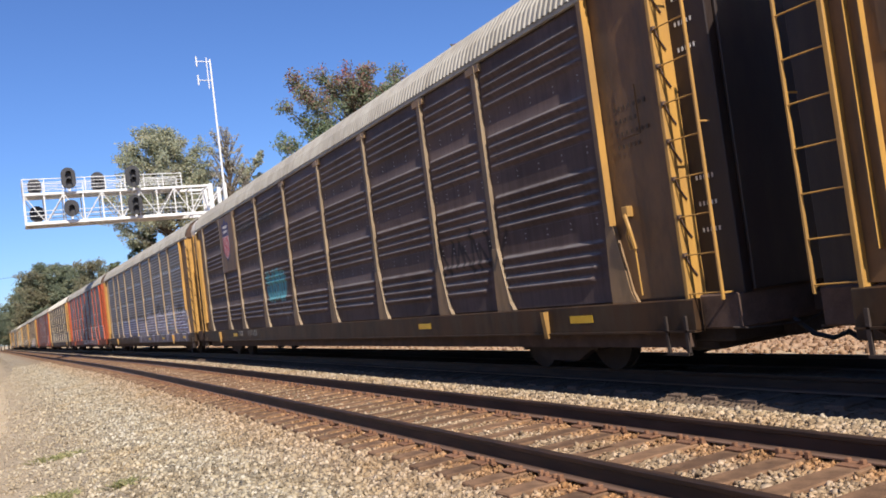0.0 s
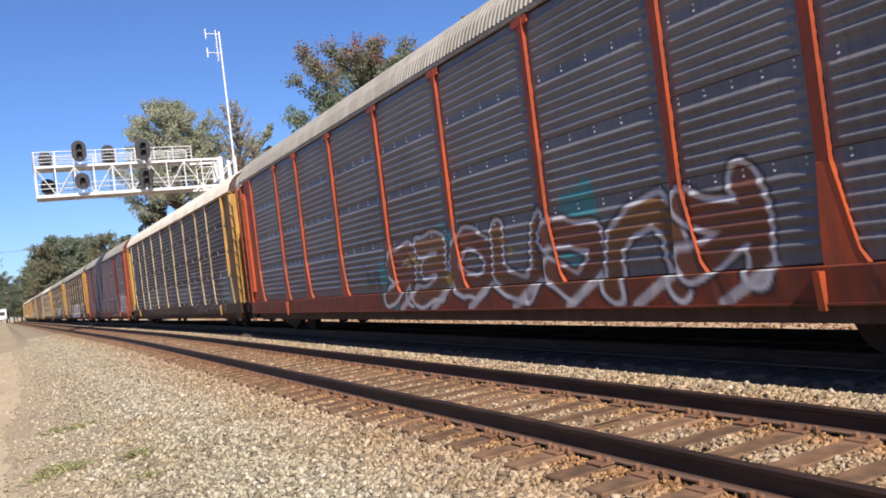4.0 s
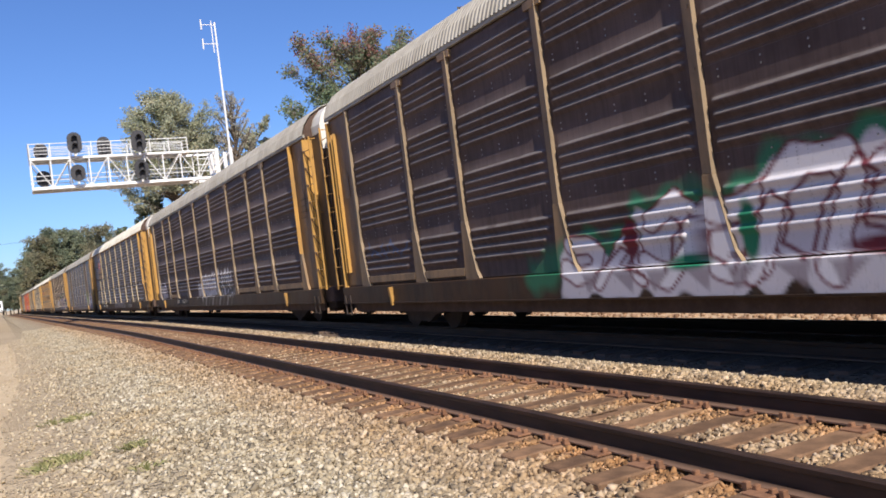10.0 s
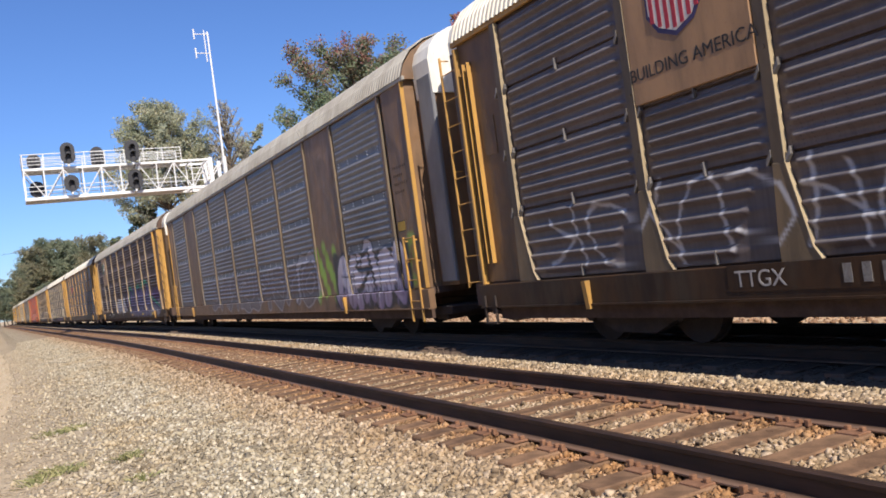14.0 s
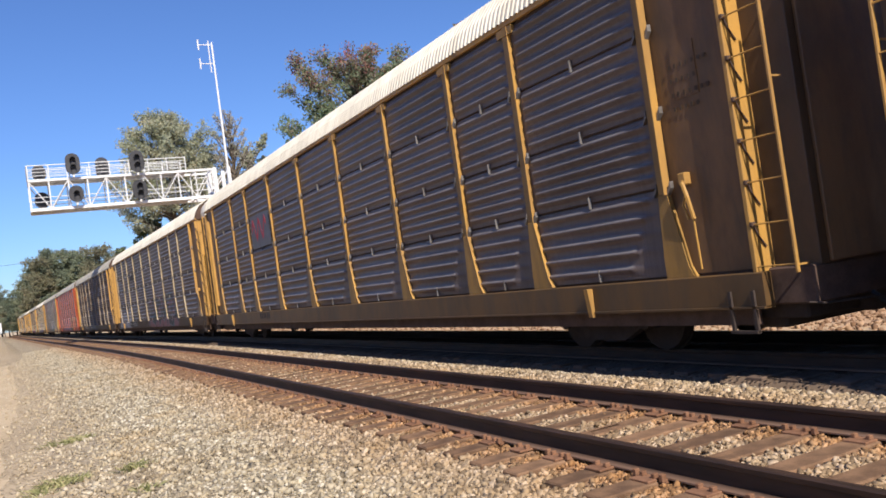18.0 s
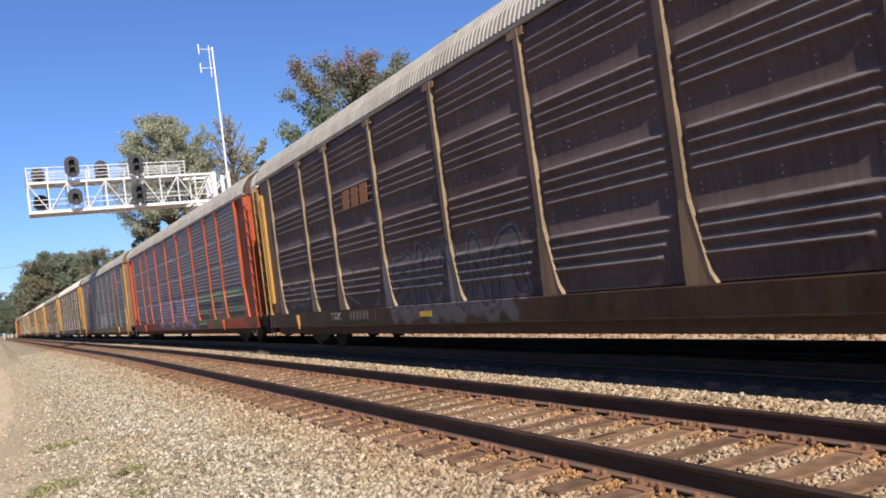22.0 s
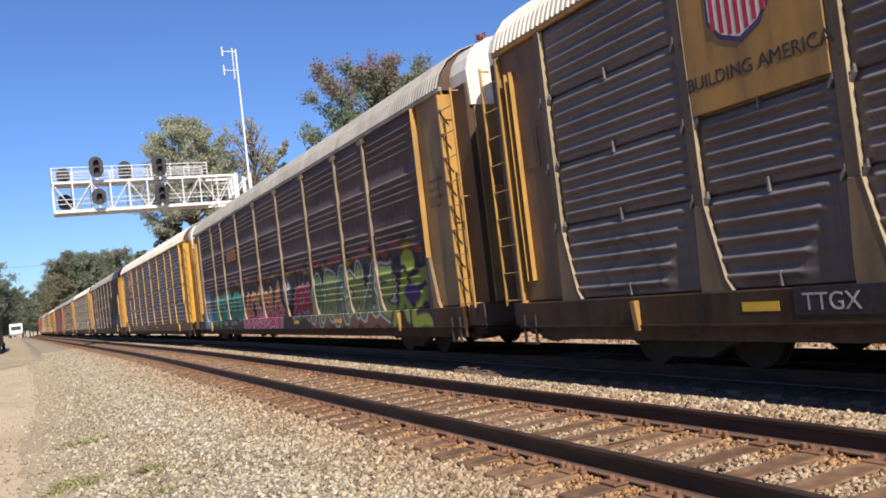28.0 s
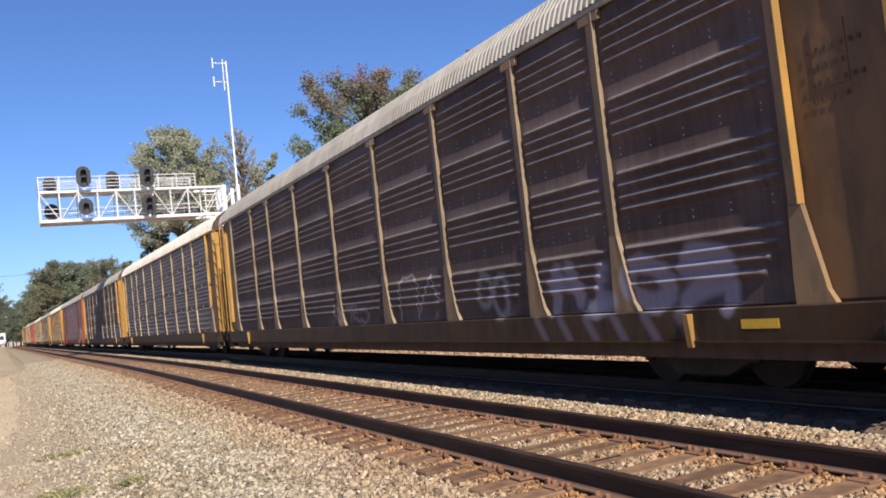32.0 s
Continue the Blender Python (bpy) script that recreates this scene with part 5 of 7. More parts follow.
    c.scrawl(-6.2, -10.5, 0.7, 1.6, (0.34, 0.29, 0.20), 39, 0.05, 11, 0.7)
    c = out[9]
    c.cloud(5.3, -7.1, 0.95, 1.65, (0.13, 0.105, 0.105), 0.15, 0.75)
    c.letters(5.2, -7.1, 0.80, 1.95, "comb arch flag bolt stem kick hook arch loop", 0.22, (0.16, 0.135, 0.14), PK, 0.04, (0.34, 0.31, 0.33), None, 0.1, 40, 0.8)
    c.letters(-5.2, -7.1, 0.75, 2.15, "arch", 0.21, (0.40, 0.37, 0.40), PK, 0.05, seed=41, strength=0.8)
    for k in range(16):
        c.disc(-7.2 - 0.17 * (k % 8), 0.95 + 0.42 * (k // 8) + 0.13 * ((k * 5) % 7), 0.13, 0.17, (0.26, 0.44, 0.05), 0.09, 0.75)
        c.disc(-12.1 - 0.14 * (k % 6), 1.0 + 0.16 * ((k * 5) % 7), 0.11, 0.13, (0.20, 0.36, 0.05), 0.09, 0.6)
    white, plum = (0.58, 0.54, 0.60), (0.16, 0.11, 0.20)
    c.cloud(-8.3, -12.55, 0.62, 1.9, PK, 0.08, 0.9, 0.05)
    c.letters(-8.4, -12.5, 0.64, 2.1, "loop flag arch arch hook", 0.38, (plum, white), PK, 0.07, None, None, 0.0, 42, 1.0, PW)
    c.cloud(-8.7, -12.0, 1.05, 1.6, white, 0.06, 0.95, 0.06)
    for k in range(15):
        c.line([(-8.65 - 0.25 * k, 0.72), (-8.75 - 0.25 * k, 1.15 + 0.35 * (k % 2))], 0.045, plum if k % 3 else PK, 0.04, 0.85)
    c.letters(-9.6, -10.7, 1.0, 1.9, "flag", 0.12, PK, None, seed=43)
    c.disc(-9.9, 1.78, 0.17, 0.13, PK)
    c.disc(-9.9, 1.78, 0.12, 0.08, white)
    c.line([(-8.72, 1.4), (-9.5, 1.35)], 0.05, (0.08, 0.07, 0.10))
    c = out[10]
    c.letters(5.1, 2.7, 1.05, 1.85, "stem comb kick arch", 0.16, (0.50, 0.49, 0.50), None, seed=44, strength=0.9, soft=0.06)
    c.cloud(4.1, -0.2, 1.0, 1.62, (0.52, 0.51, 0.52), 0.08, 0.8, 0.1)
    c.letters(2.7, -0.3, 1.0, 1.95, "arch bolt loop stem", 0.20, (0.56, 0.55, 0.56), (0.16, 0.15, 0.16), 0.03, seed=45, strength=0.9)
    c.disc(-0.1, 1.5, 0.2, 0.34, (0.04, 0.035, 0.04))
    violet = (0.055, 0.028, 0.105)
    c.cloud(-0.4, -11.9, 1.25, 2.1, violet, 0.25, 0.85, 0.12)
    c.line([(-0.65, 2.02), (-0.75, 1.75), (-0.62, 1.7)], 0.03, PW)
    c.letters(-0.75, -1.25, 1.72, 1.9, "loop hook bolt", 0.03, PW, None, seed=-1)
    on_text(c, "2020", -0.7, 1.5, 0.13, 0.2, PW)
    for k in range(3):
        c.line([(-0.95 + 0.07 * math.cos(k * 2.1), 1.38 + 0.07 * math.sin(k * 2.1)), (-0.95 - 0.07 * math.cos(k * 2.1), 1.38 - 0.07 * math.sin(k * 2.1))], 0.02, PW)
    halo = (0.02, 0.26, 0.17)
    for ya, yb, top in ((-1.8, -3.2, 2.45), (-3.2, -4.4, 2.2), (-4.3, -6.3, 2.4), (-6.3, -9.0, 2.55)):
        c.line([(ya + 0.2, 1.1), (ya - 0.2, top - 0.15), ((ya + yb) / 2, top), (yb + 0.3, top - 0.2), (yb, 1.6)], 0.22, halo, 0.14, 0.85, 0.05)
    c.cloud(-2.0, -8.9, 0.7, 1.8, (0.13, 0.115, 0.18), 0.08, 0.9, 0.06)
    c.letters(-1.9, -8.9, 0.75, 2.4, "peak arch arch loop arch arch", 0.30, ((0.20, 0.185, 0.25), (0.07, 0.06, 0.20)), (0.02, 0.018, 0.07), 0.06, None, None, 0.05, 46, 0.95)
    for k in range(26):
        y = -2.2 - 0.26 * k
        c.line([(y, 0.95 + 0.3 * (k % 4) / 3), (y - 0.06, 1.35 + 0.5 * (k % 3) / 2)], 0.03, (0.50, 0.50, 0.62) if k % 2 else (0.04, 0.04, 0.15), 0.03, 0.8)
    c.cloud(-8.9, -11.9, 0.75, 1.35, (0.24, 0.23, 0.27), 0.08, 0.85, 0.08)
    c.line([(-8.8, 1.75), (-9.6, 1.6), (-10.6, 1.35), (-11.8, 1.05)], 0.16, halo, 0.1, 0.9)
    c.line([(-8.9, 1.6), (-9.7, 1.45), (-10.7, 1.15), (-11.8, 0.85)], 0.10, (0.05, 0.04, 0.12), 0.05, 0.9)
    c = out[11]
    c.scrawl(11.6, 7.9, 1.1, 1.7, (0.25, 0.24, 0.28), 47, 0.05, 12, 0.6)
    c = out[12]
    silver = (0.25, 0.24, 0.262)
    c.cloud(12.1, 7.2, 0.98, 1.95, PK, 0.10, 0.85, 0.06)
    c.cloud(12.3, 7.4, 0.60, 1.45, silver, 0.05, 0.97, 0.05)
    c.letters(12.3, 7.3, 0.50, 1.88, "arch arch arch arch", 0.60, (silver, (0.31, 0.30, 0.325)), PK, 0.07, seed=48)
    for k, y in enumerate((11.75, 11.2, 10.6, 10.0, 9.4, 8.7, 8.1)):
        c.line([(y, 0.60), (y + 0.12 - 0.2 * (k % 2), 1.0), (y + 0.05, 1.35)], 0.065, PK, 0.04, 0.95, 0.03)
    c.scrawl(8.6, 7.9, 1.6, 1.8, PK, 49, 0.025, 4)
    c.scrawl(9.3, 9.0, 1.3, 1.55, PK, 50, 0.03, 2)
    rose, aqua = (0.22, 0.095, 0.12), (0.10, 0.20, 0.22)
    c.cloud(0.9, -7.6, 0.60, 1.25, rose, 0.15, 0.75)
    c.cloud(0.0, -7.0, 1.2, 2.05, (0.20, 0.06, 0.09), 0.25, 0.7, 0.15)
    c.letters(0.5, -7.5, 0.68, 2.25, "fork bowl arch fork kick bolt fork", 0.26, (0.016, 0.016, 0.020), aqua, 0.035, None, None, 0.45, 51, 0.95, None, 0.035, 0.3)
    for k in range(8):
        c.line([(0.2 - 0.95 * k, 1.95), (-0.1 - 0.95 * k, 1.45), (-0.5 - 0.95 * k, 1.0)], 0.20, (0.014, 0.014, 0.018), 0.05, 0.95)
    c.scrawl(-9.4, -10.6, 1.7, 2.15, PK, 52, 0.05, 5)
    c.scrawl(-9.7, -10.5, 1.35, 1.65, PK, 53, 0.04, 4, 0.7)
    c = out[13]
    faint = (0.28, 0.26, 0.28)
    c.letters(11.4, 8.8, 1.1, 1.8, "hook loop flag kick", 0.05, faint, None, seed=54, strength=0.6)
    c.letters(7.0, 6.2, 1.1, 1.9, "bolt", 0.06, faint, None, seed=55, strength=0.5)
    c.letters(4.85, 4.1, 0.85, 1.9, "dot loop", 0.24, (0.15, 0.135, 0.16), (0.05, 0.04, 0.06), 0.05, seed=56)
    c.cloud(4.2, -0.6, 0.66, 1.4, (0.13, 0.12, 0.13), 0.1, 0.75)
    c.letters(4.1, -0.8, 0.92, 2.08, "flag rung arch peak arch", 0.22, ((0.09, 0.08, 0.088), (0.13, 0.12, 0.13)), (0.025, 0.022, 0.026), 0.06, (0.15, 0.14, 0.15), (0.045, 0.035, 0.06), 0.05, 57, 0.9)
    c.scrawl(-8.0, -10.5, 1.2, 1.9, (0.38, 0.37, 0.38), 58, 0.045, 8, 0.8)
    c = out[14]
    mossy, lawn = (0.06, 0.11, 0.035), (0.13, 0.21, 0.07)
    haze = (0.25, 0.235, 0.30)
    c.scrawl(11.6, 10.3, 1.1, 1.6, (0.10, 0.09, 0.15), 59, 0.05, 4, 0.7)
    c.cloud(5.2, -4.2, 0.98, 1.75, (0.19, 0.175, 0.235), 0.15, 0.85, 0.1)
    c.cloud(3.6, -4.2, 0.62, 0.96, (0.10, 0.06, 0.10), 0.08, 0.8, 0.04, 0.05)
    c.cloud(4.4, -3.9, 1.55, 2.05, (0.24, 0.225, 0.27), 0.12, 0.7, 0.14)
    for k in range(6):
        c.line([(3.6 - 1.35 * k, 1.95), (2.9 - 1.35 * k, 2.2), (2.4 - 1.35 * k, 2.0)], 0.14, (0.07, 0.04, 0.12), 0.1, 0.7)
    c.letters(4.6, -4.1, 0.72, 1.85, "hook fork bolt kick flag fork bolt", 0.22, (haze, (0.30, 0.285, 0.34)), (0.10, 0.055, 0.19), 0.06, None, None, 0.5, 60, 0.85, (0.6, 0.58, 0.64))
    for y, z, ry, rz in ((1.6, 0.98, 0.5, 0.1), (2.9, 1.25, 0.14, 0.3), (-0.4, 1.5, 0.16, 0.22), (-0.75, 1.2, 0.2, 0.12), (-2.3, 0.92, 0.45, 0.09), (1.2, 0.75, 0.4, 0.07)):
        c.disc(y, z, ry, rz, (0.36, 0.22, 0.04), 0.07)
    c.disc(0.9, 1.9, 0.09, 0.08, (0.02, 0.02, 0.08))
    c.disc(0.6, 1.62, 0.3, 0.26, (0.02, 0.02, 0.08), 0.07)
    for y in (3.35, 1.55):
        c.letters(y, y - 0.85, 2.0, 2.4, "hook bolt loop kick", 0.04, PK, None, seed=int(y * 10))
    c.scrawl(5.4, 4.5, 1.3, 2.0, (0.05, 0.04, 0.12), 61, 0.06, 3)
    c.cloud(-4.35, -11.9, 0.66, 2.0, (mossy, lawn), 0.05, 1.0, 0.02, 0.2)
    for y0, y1, z0, z1 in ((-4.6, -6.9, 1.42, 1.66), (-4.6, -6.2, 1.0, 1.2), (-7.4, -8.6, 1.35, 1.62), (-9.3, -11.9, 1.42, 1.70), (-9.6, -11.9, 1.02, 1.20), (-4.7, -6.0, 0.64, 0.76)):
        c.cloud(y0, y1, z0, z1, (0.016, 0.016, 0.018), 0.04, 1.0, 0.0, 0.03)
        c.line([(y0, z1 + 0.05), (y1, z1 + 0.06)], 0.05, (0.45, 0.50, 0.40), 0.04, 0.85)
    for y0, y1 in ((-6.45, -7.0), (-8.4, -8.85)):
        c.cloud(y0, y1, 0.62, 1.4, (0.34, 0.06, 0.025), 0.04, 1.0, 0.0, 0.08)
        c.line([(y0 + 0.06, 0.64), (y0 + 0.04, 1.40), (y1, 1.43)], 0.04, (0.04, 0.13, 0.24), 0.03)
    c.cloud(-7.6, -8.4, 0.98, 1.3, (0.17, 0.165, 0.18), 0.04, 0.95, 0.0, 0.04)
    c.cloud(-9.3, -12.0, 0.60, 0.94, (0.34, 0.06, 0.025), 0.04, 1.0, 0.0, 0.03)
    c.line([(-8.9, 2.02), (-12.0, 2.04)], 0.06, (0.035, 0.06, 0.20), 0.06)
    c.line([(-4.3, 1.2), (-4.32, 1.95), (-4.8, 2.03), (-8.9, 2.02)], 0.045, (0.035, 0.06, 0.14), 0.05)
    c = out[15]
    c.disc(1.5, 0.9, 0.5, 0.4, (0.05, 0.20, 0.16), 0.12, 0.85)
    c.cloud(-2.0, -3.4, 0.60, 1.4, (0.04, 0.19, 0.15), 0.15, 0.85, 0.05, 0.3)
    c.cloud(1.3, -1.8, 0.62, 1.0, (0.12, 0.075, 0.055), 0.06, 0.85)
    c.cloud(1.2, -2.2, 0.98, 1.75, (0.44, 0.41, 0.45), 0.06, 0.9, 0.07)
    c.letters(1.3, -2.2, 0.98, 1.95, "comb arch bolt flag kick", 0.22, (0.48, 0.45, 0.49), (0.08, 0.06, 0.07), 0.045, seed=62)
    c.disc(0.2, 1.95, 0.13, 0.13, (0.22, 0.42, 0.36), 0.08)
    c.disc(-0.9, 1.95, 0.2, 0.16, (0.22, 0.42, 0.36), 0.08)
    mint = (0.26, 0.46, 0.38)
    c.letters(-4.2, -6.9, 0.85, 1.85, "arch loop hook", 0.06, mint, None, seed=63, strength=0.85)
    c.letters(-6.9, -11.2, 0.8, 1.85, "fork bolt kick fork", 0.06, mint, None, seed=64, strength=0.85)
    c.cloud(-4.6, -5.7, 0.64, 0.92, (0.26, 0.27, 0.05), 0.05, 0.9, 0.02, 0.04)
    c.letters(-4.8, -5.6, 0.68, 0.88, "stem stem kick", 0.04, (0.05, 0.04, 0.03), None, seed=-1)
    c = out[16]
    grape = ((0.115, 0.085, 0.175), (0.175, 0.13, 0.255))
    for nm, ya, yb, z0, z1 in (("J", 3.5, 2.55, 0.98, 2.15), ("A", 2.62, 1.4, 0.97, 2.2), ("Z", 1.45, 0.42, 1.0, 2.15), ("M", 0.46, -1.2, 0.97, 2.2)):
        c.letters(ya, yb, z0, z1, nm, 0.34, grape, (0.035, 0.025, 0.055), 0.05, (0.24, 0.21, 0.27), (0.03, 0.02, 0.045), 0.05, -1)
    c.letters(-1.3, -4.5, 0.97, 2.2, "fork loop hook", 0.21, grape, (0.035, 0.025, 0.055), 0.05, (0.24, 0.21, 0.27), (0.03, 0.02, 0.045), 0.05, -1)
    c.cloud(3.4, -4.4, 0.60, 0.93, (0.15, 0.11, 0.215), 0.05, 0.9, 0.04, 0.05)
    for k in range(7):
        c.line([(3.2 - 1.05 * k, 0.93), (2.7 - 1.05 * k, 0.62)], 0.2, (0.05, 0.03, 0.06), 0.06, 0.9)
    c.letters(11.2, 9.9, 1.05, 1.85, "bolt kick", 0.07, PK, None, seed=65, strength=0.6)
    c.scrawl(6.25, 5.1, 1.55, 2.15, PK, 66, 0.05, 5, 0.8)
    c = out[17]
    soot = (0.018, 0.018, 0.018)
    for k in range(46):
        y = 9.6 - 0.475 * k
        c.line([(y, 1.2), (y - 0.04, 2.12 + 0.26 * math.sin(k * 2.3) * math.sin(k * 0.7))], 0.36, soot, 0.12, 0.9)
    c.cloud(9.8, -12.0, 0.62, 1.6, soot, 0.12, 0.92, 0.06)
    for k in range(30):
        y = 5.9 - 0.6 * k
        c.disc(y, 2.28 + 0.1 * math.sin(k * 1.9), 0.2, 0.06, ((0.40, 0.05, 0.07), (0.50, 0.34, 0.03), (0.36, 0.05, 0.05))[k % 3], 0.09, 0.7)
    sea, lemon = ((0.03, 0.22, 0.19), (0.05, 0.36, 0.33)), (0.30, 0.38, 0.06)
    c.cloud(12.05, 10.35, 0.62, 1.5, (0.10, 0.30, 0.46), 0.05, 0.95, 0.04, 0.3)
    c.disc(11.25, 1.72, 0.5, 0.5, (0.36, 0.27, 0.24), 0.05)
    c.disc(11.25, 2.02, 0.48, 0.2, (0.09, 0.28, 0.44), 0.05)
    c.disc(11.25, 1.12, 0.3, 0.35, (0.55, 0.55, 0.56), 0.05)
    c.cloud(10.9, 10.4, 0.62, 0.85, (0.5, 0.30, 0.03), 0.05, 0.9, 0.02, 0.04)
    c.letters(10.35, 6.5, 0.70, 2.05, "fork arch kick bolt", 0.29, sea, lemon, 0.035, soot, None, 0.15, 67)
    c.letters(6.5, 4.5, 0.85, 2.1, "flag comb", 0.26, sea, lemon, 0.035, soot, (0.10, 0.04, 0.16), 0.25, 68)
    c.cloud(4.4, -1.1, 0.56, 0.98, ((0.30, 0.04, 0.12), (0.40, 0.06, 0.13)), 0.05, 0.95, 0.05, 0.05)
    c.letters(4.35, -1.0, 0.75, 2.05, "fork arch loop kick peak", 0.25, ((0.42, 0.04, 0.09), (0.58, 0.32, 0.04)), (0.62, 0.56, 0.54), 0.035, soot, None, 0.1, 69)
    c.letters(4.3, -1.0, 0.58, 1.15, "rung kick arch hook bolt flag arch", 0.15, (0.42, 0.05, 0.11), (0.60, 0.50, 0.50), 0.03, seed=70)
    c.disc(-1.65, 1.75, 0.38, 0.42, (0.17, 0.165, 0.175), 0.05)
    for y in (-1.5, -1.8):
        c.disc(y, 1.85, 0.11, 0.15, (0.6, 0.6, 0.6), 0.04)
    c.letters(-2.25, -4.05, 0.9, 1.9, "flag kick", 0.30, ((0.26, 0.03, 0.05), (0.40, 0.045, 0.075)), (0.55, 0.5, 0.48), 0.03, soot, (0.12, 0.26, 0.18), 0.1, 71)
    c.cloud(-4.2, -10.2, 0.62, 0.98, (0.20, 0.10, 0.06), 0.06, 0.9, 0.05, 0.05)
    c.cloud(-4.5, -10.0, 1.0, 1.6, (0.16, 0.22, 0.07), 0.06, 0.95, 0.05)
    c.letters(-4.2, -10.2, 0.78, 2.1, "peak flag arch kick fork bolt", 0.31, [((0.20, 0.18, 0.10), (0.10, 0.24, 0.10)), ((0.26, 0.26, 0.10), (0.22, 0.32, 0.10))], (0.015, 0.05, 0.035), 0.05, (0.55, 0.56, 0.52), None, 0.2, 72)
    c.disc(-10.3, 1.9, 0.3, 0.2, PK)
    c.disc(-10.9, 1.95, 0.34, 0.26, (0.28, 0.36, 0.05), 0.05)
    c.letters(-10.0, -11.9, 0.62, 1.75, "fork bolt", 0.25, ((0.30, 0.36, 0.05), (0.20, 0.28, 0.05)), (0.05, 0.02, 0.08), 0.06, soot, None, 0.2, 73)
    c.disc(-11.0, 1.3, 0.4, 0.2, (0.07, 0.04, 0.15), 0.07)
    c = out[19]
    wash = (0.40, 0.39, 0.42)
    c.letters(2.0, -0.4, 1.0, 1.5, "loop arch bolt hook", 0.08, wash, None, seed=74, strength=0.5, soft=0.08)
    c.letters(-2.0, -4.1, 1.0, 2.05, "arch peak", 0.05, (0.5, 0.49, 0.5), None, seed=75, strength=0.7)
    c.letters(-5.3, -6.4, 1.0, 1.8, "loop loop", 0.12, wash, None, seed=76, strength=0.55, soft=0.1)
    c.letters(-7.4, -9.2, 0.95, 1.75, "rung stem", 0.24, (0.33, 0.31, 0.38), None, seed=77, strength=0.7, soft=0.08)
    c.letters(-9.2, -11.1, 0.9, 1.78, "loop flag", 0.26, (0.32, 0.30, 0.37), None, seed=78, strength=0.75, soft=0.08)
    for k in range(6):
        c.line([(-7.4 - 0.6 * k, 0.62), (-7.2 - 0.6 * k, 0.92)], 0.14, (0.18, 0.16, 0.20), 0.08, 0.6)
    return out


def on_text(c, figures, y, z, w, h, col):
    """Plain sprayed figures; 2 and 0 are all that the cars bear."""
    strokes = {"2": [(0, 0.85), (0.5, 1), (0.9, 0.75), (0, 0), (1, 0)], "0": RING}
    for k, f in enumerate(figures):
        c.line([(y - (k * 1.35 + u) * w * 0.75, z + v * h) for u, v in strokes[f]], 0.025, col, 0.025)


SPRAY = spray_cars()
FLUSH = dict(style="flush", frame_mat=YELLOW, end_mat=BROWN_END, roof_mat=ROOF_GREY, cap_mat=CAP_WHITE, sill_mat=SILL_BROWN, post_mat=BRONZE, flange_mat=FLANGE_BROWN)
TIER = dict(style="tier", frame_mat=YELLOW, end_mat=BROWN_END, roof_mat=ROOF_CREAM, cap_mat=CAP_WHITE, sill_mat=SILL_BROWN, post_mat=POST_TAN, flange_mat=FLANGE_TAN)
RED = dict(style="fine", frame_mat=ORANGE, end_mat=MAROON, roof_mat=ROOF_GREY, cap_mat=CAP_WHITE, sill_mat=MAROON)
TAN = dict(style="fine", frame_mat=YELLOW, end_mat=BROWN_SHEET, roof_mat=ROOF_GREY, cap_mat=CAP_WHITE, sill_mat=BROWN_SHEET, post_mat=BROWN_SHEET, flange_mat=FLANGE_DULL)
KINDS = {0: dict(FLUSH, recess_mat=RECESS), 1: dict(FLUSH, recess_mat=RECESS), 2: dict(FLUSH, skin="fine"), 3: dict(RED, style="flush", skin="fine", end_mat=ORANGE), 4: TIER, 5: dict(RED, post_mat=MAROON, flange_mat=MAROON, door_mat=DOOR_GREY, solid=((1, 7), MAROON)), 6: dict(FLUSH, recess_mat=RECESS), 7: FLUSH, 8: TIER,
         9: dict(TAN, solid=((1, 7), BROWN_SHEET), door_mat=DOOR_GREY), 10: FLUSH, 11: dict(TIER, post_mat=POST_GOLD, flange_mat=YELLOW, sill_mat=SILL_TAN), 12: TIER, 13: FLUSH, 14: dict(RED, style="flush", skin="fine"),
         15: dict(TAN, solid=((1, 7), BROWN_SHEET), door_mat=DOOR_GREY), 16: TIER, 17: dict(FLUSH, end_mat=END_TAN), 18: dict(TIER, frame_mat=YELLOW_NEW, end_mat=END_GOLD, recess_mat=END_GOLD, post_mat=POST_GOLD, flange_mat=YELLOW, sill_mat=SILL_TAN), 19: FLUSH, 20: TIER}
LABELS = {"flush": "weathered dark autorack car with tan posts", "tier": "yellow-posted autorack car with grey latched side panels", "fine": "weathered autorack car with riveted silver side panels"}
INK_WHITE = mottled("lettering_white", (0.50, 0.48, 0.44), (0.66, 0.64, 0.60), 9, 0.7, 0, 0.1, 0.002, 40)
INK_DIM = mottled("worn_lettering", (0.26, 0.24, 0.22), (0.46, 0.43, 0.40), 14, 0.7, 0, 0.1, 0.002, 40)
INK_WORN = mottled("scuffed_lettering", (0.12, 0.105, 0.09), (0.27, 0.25, 0.225), 11, 0.75, 0, 0.1, 0.002, 40)
INK_STENCIL = mottled("faded_stencil", (0.045, 0.030, 0.020), (0.075, 0.048, 0.028), 9, 0.7, 0, 0.1, 0.002, 40)
INK_DARK = mottled("lettering_dark", (0.015, 0.014, 0.016), (0.04, 0.035, 0.035), 9, 0.7, 0, 0.1, 0.002, 40)
INK_RED = mottled("emblem_red", (0.30, 0.02, 0.035), (0.40, 0.04, 0.06), 7, 0.6, 0, 0.1, 0.002, 40)
INK_FADED = mottled("faded_red", (0.22, 0.06, 0.05), (0.28, 0.10, 0.08), 7, 0.7, 0, 0.1, 0.002, 40)
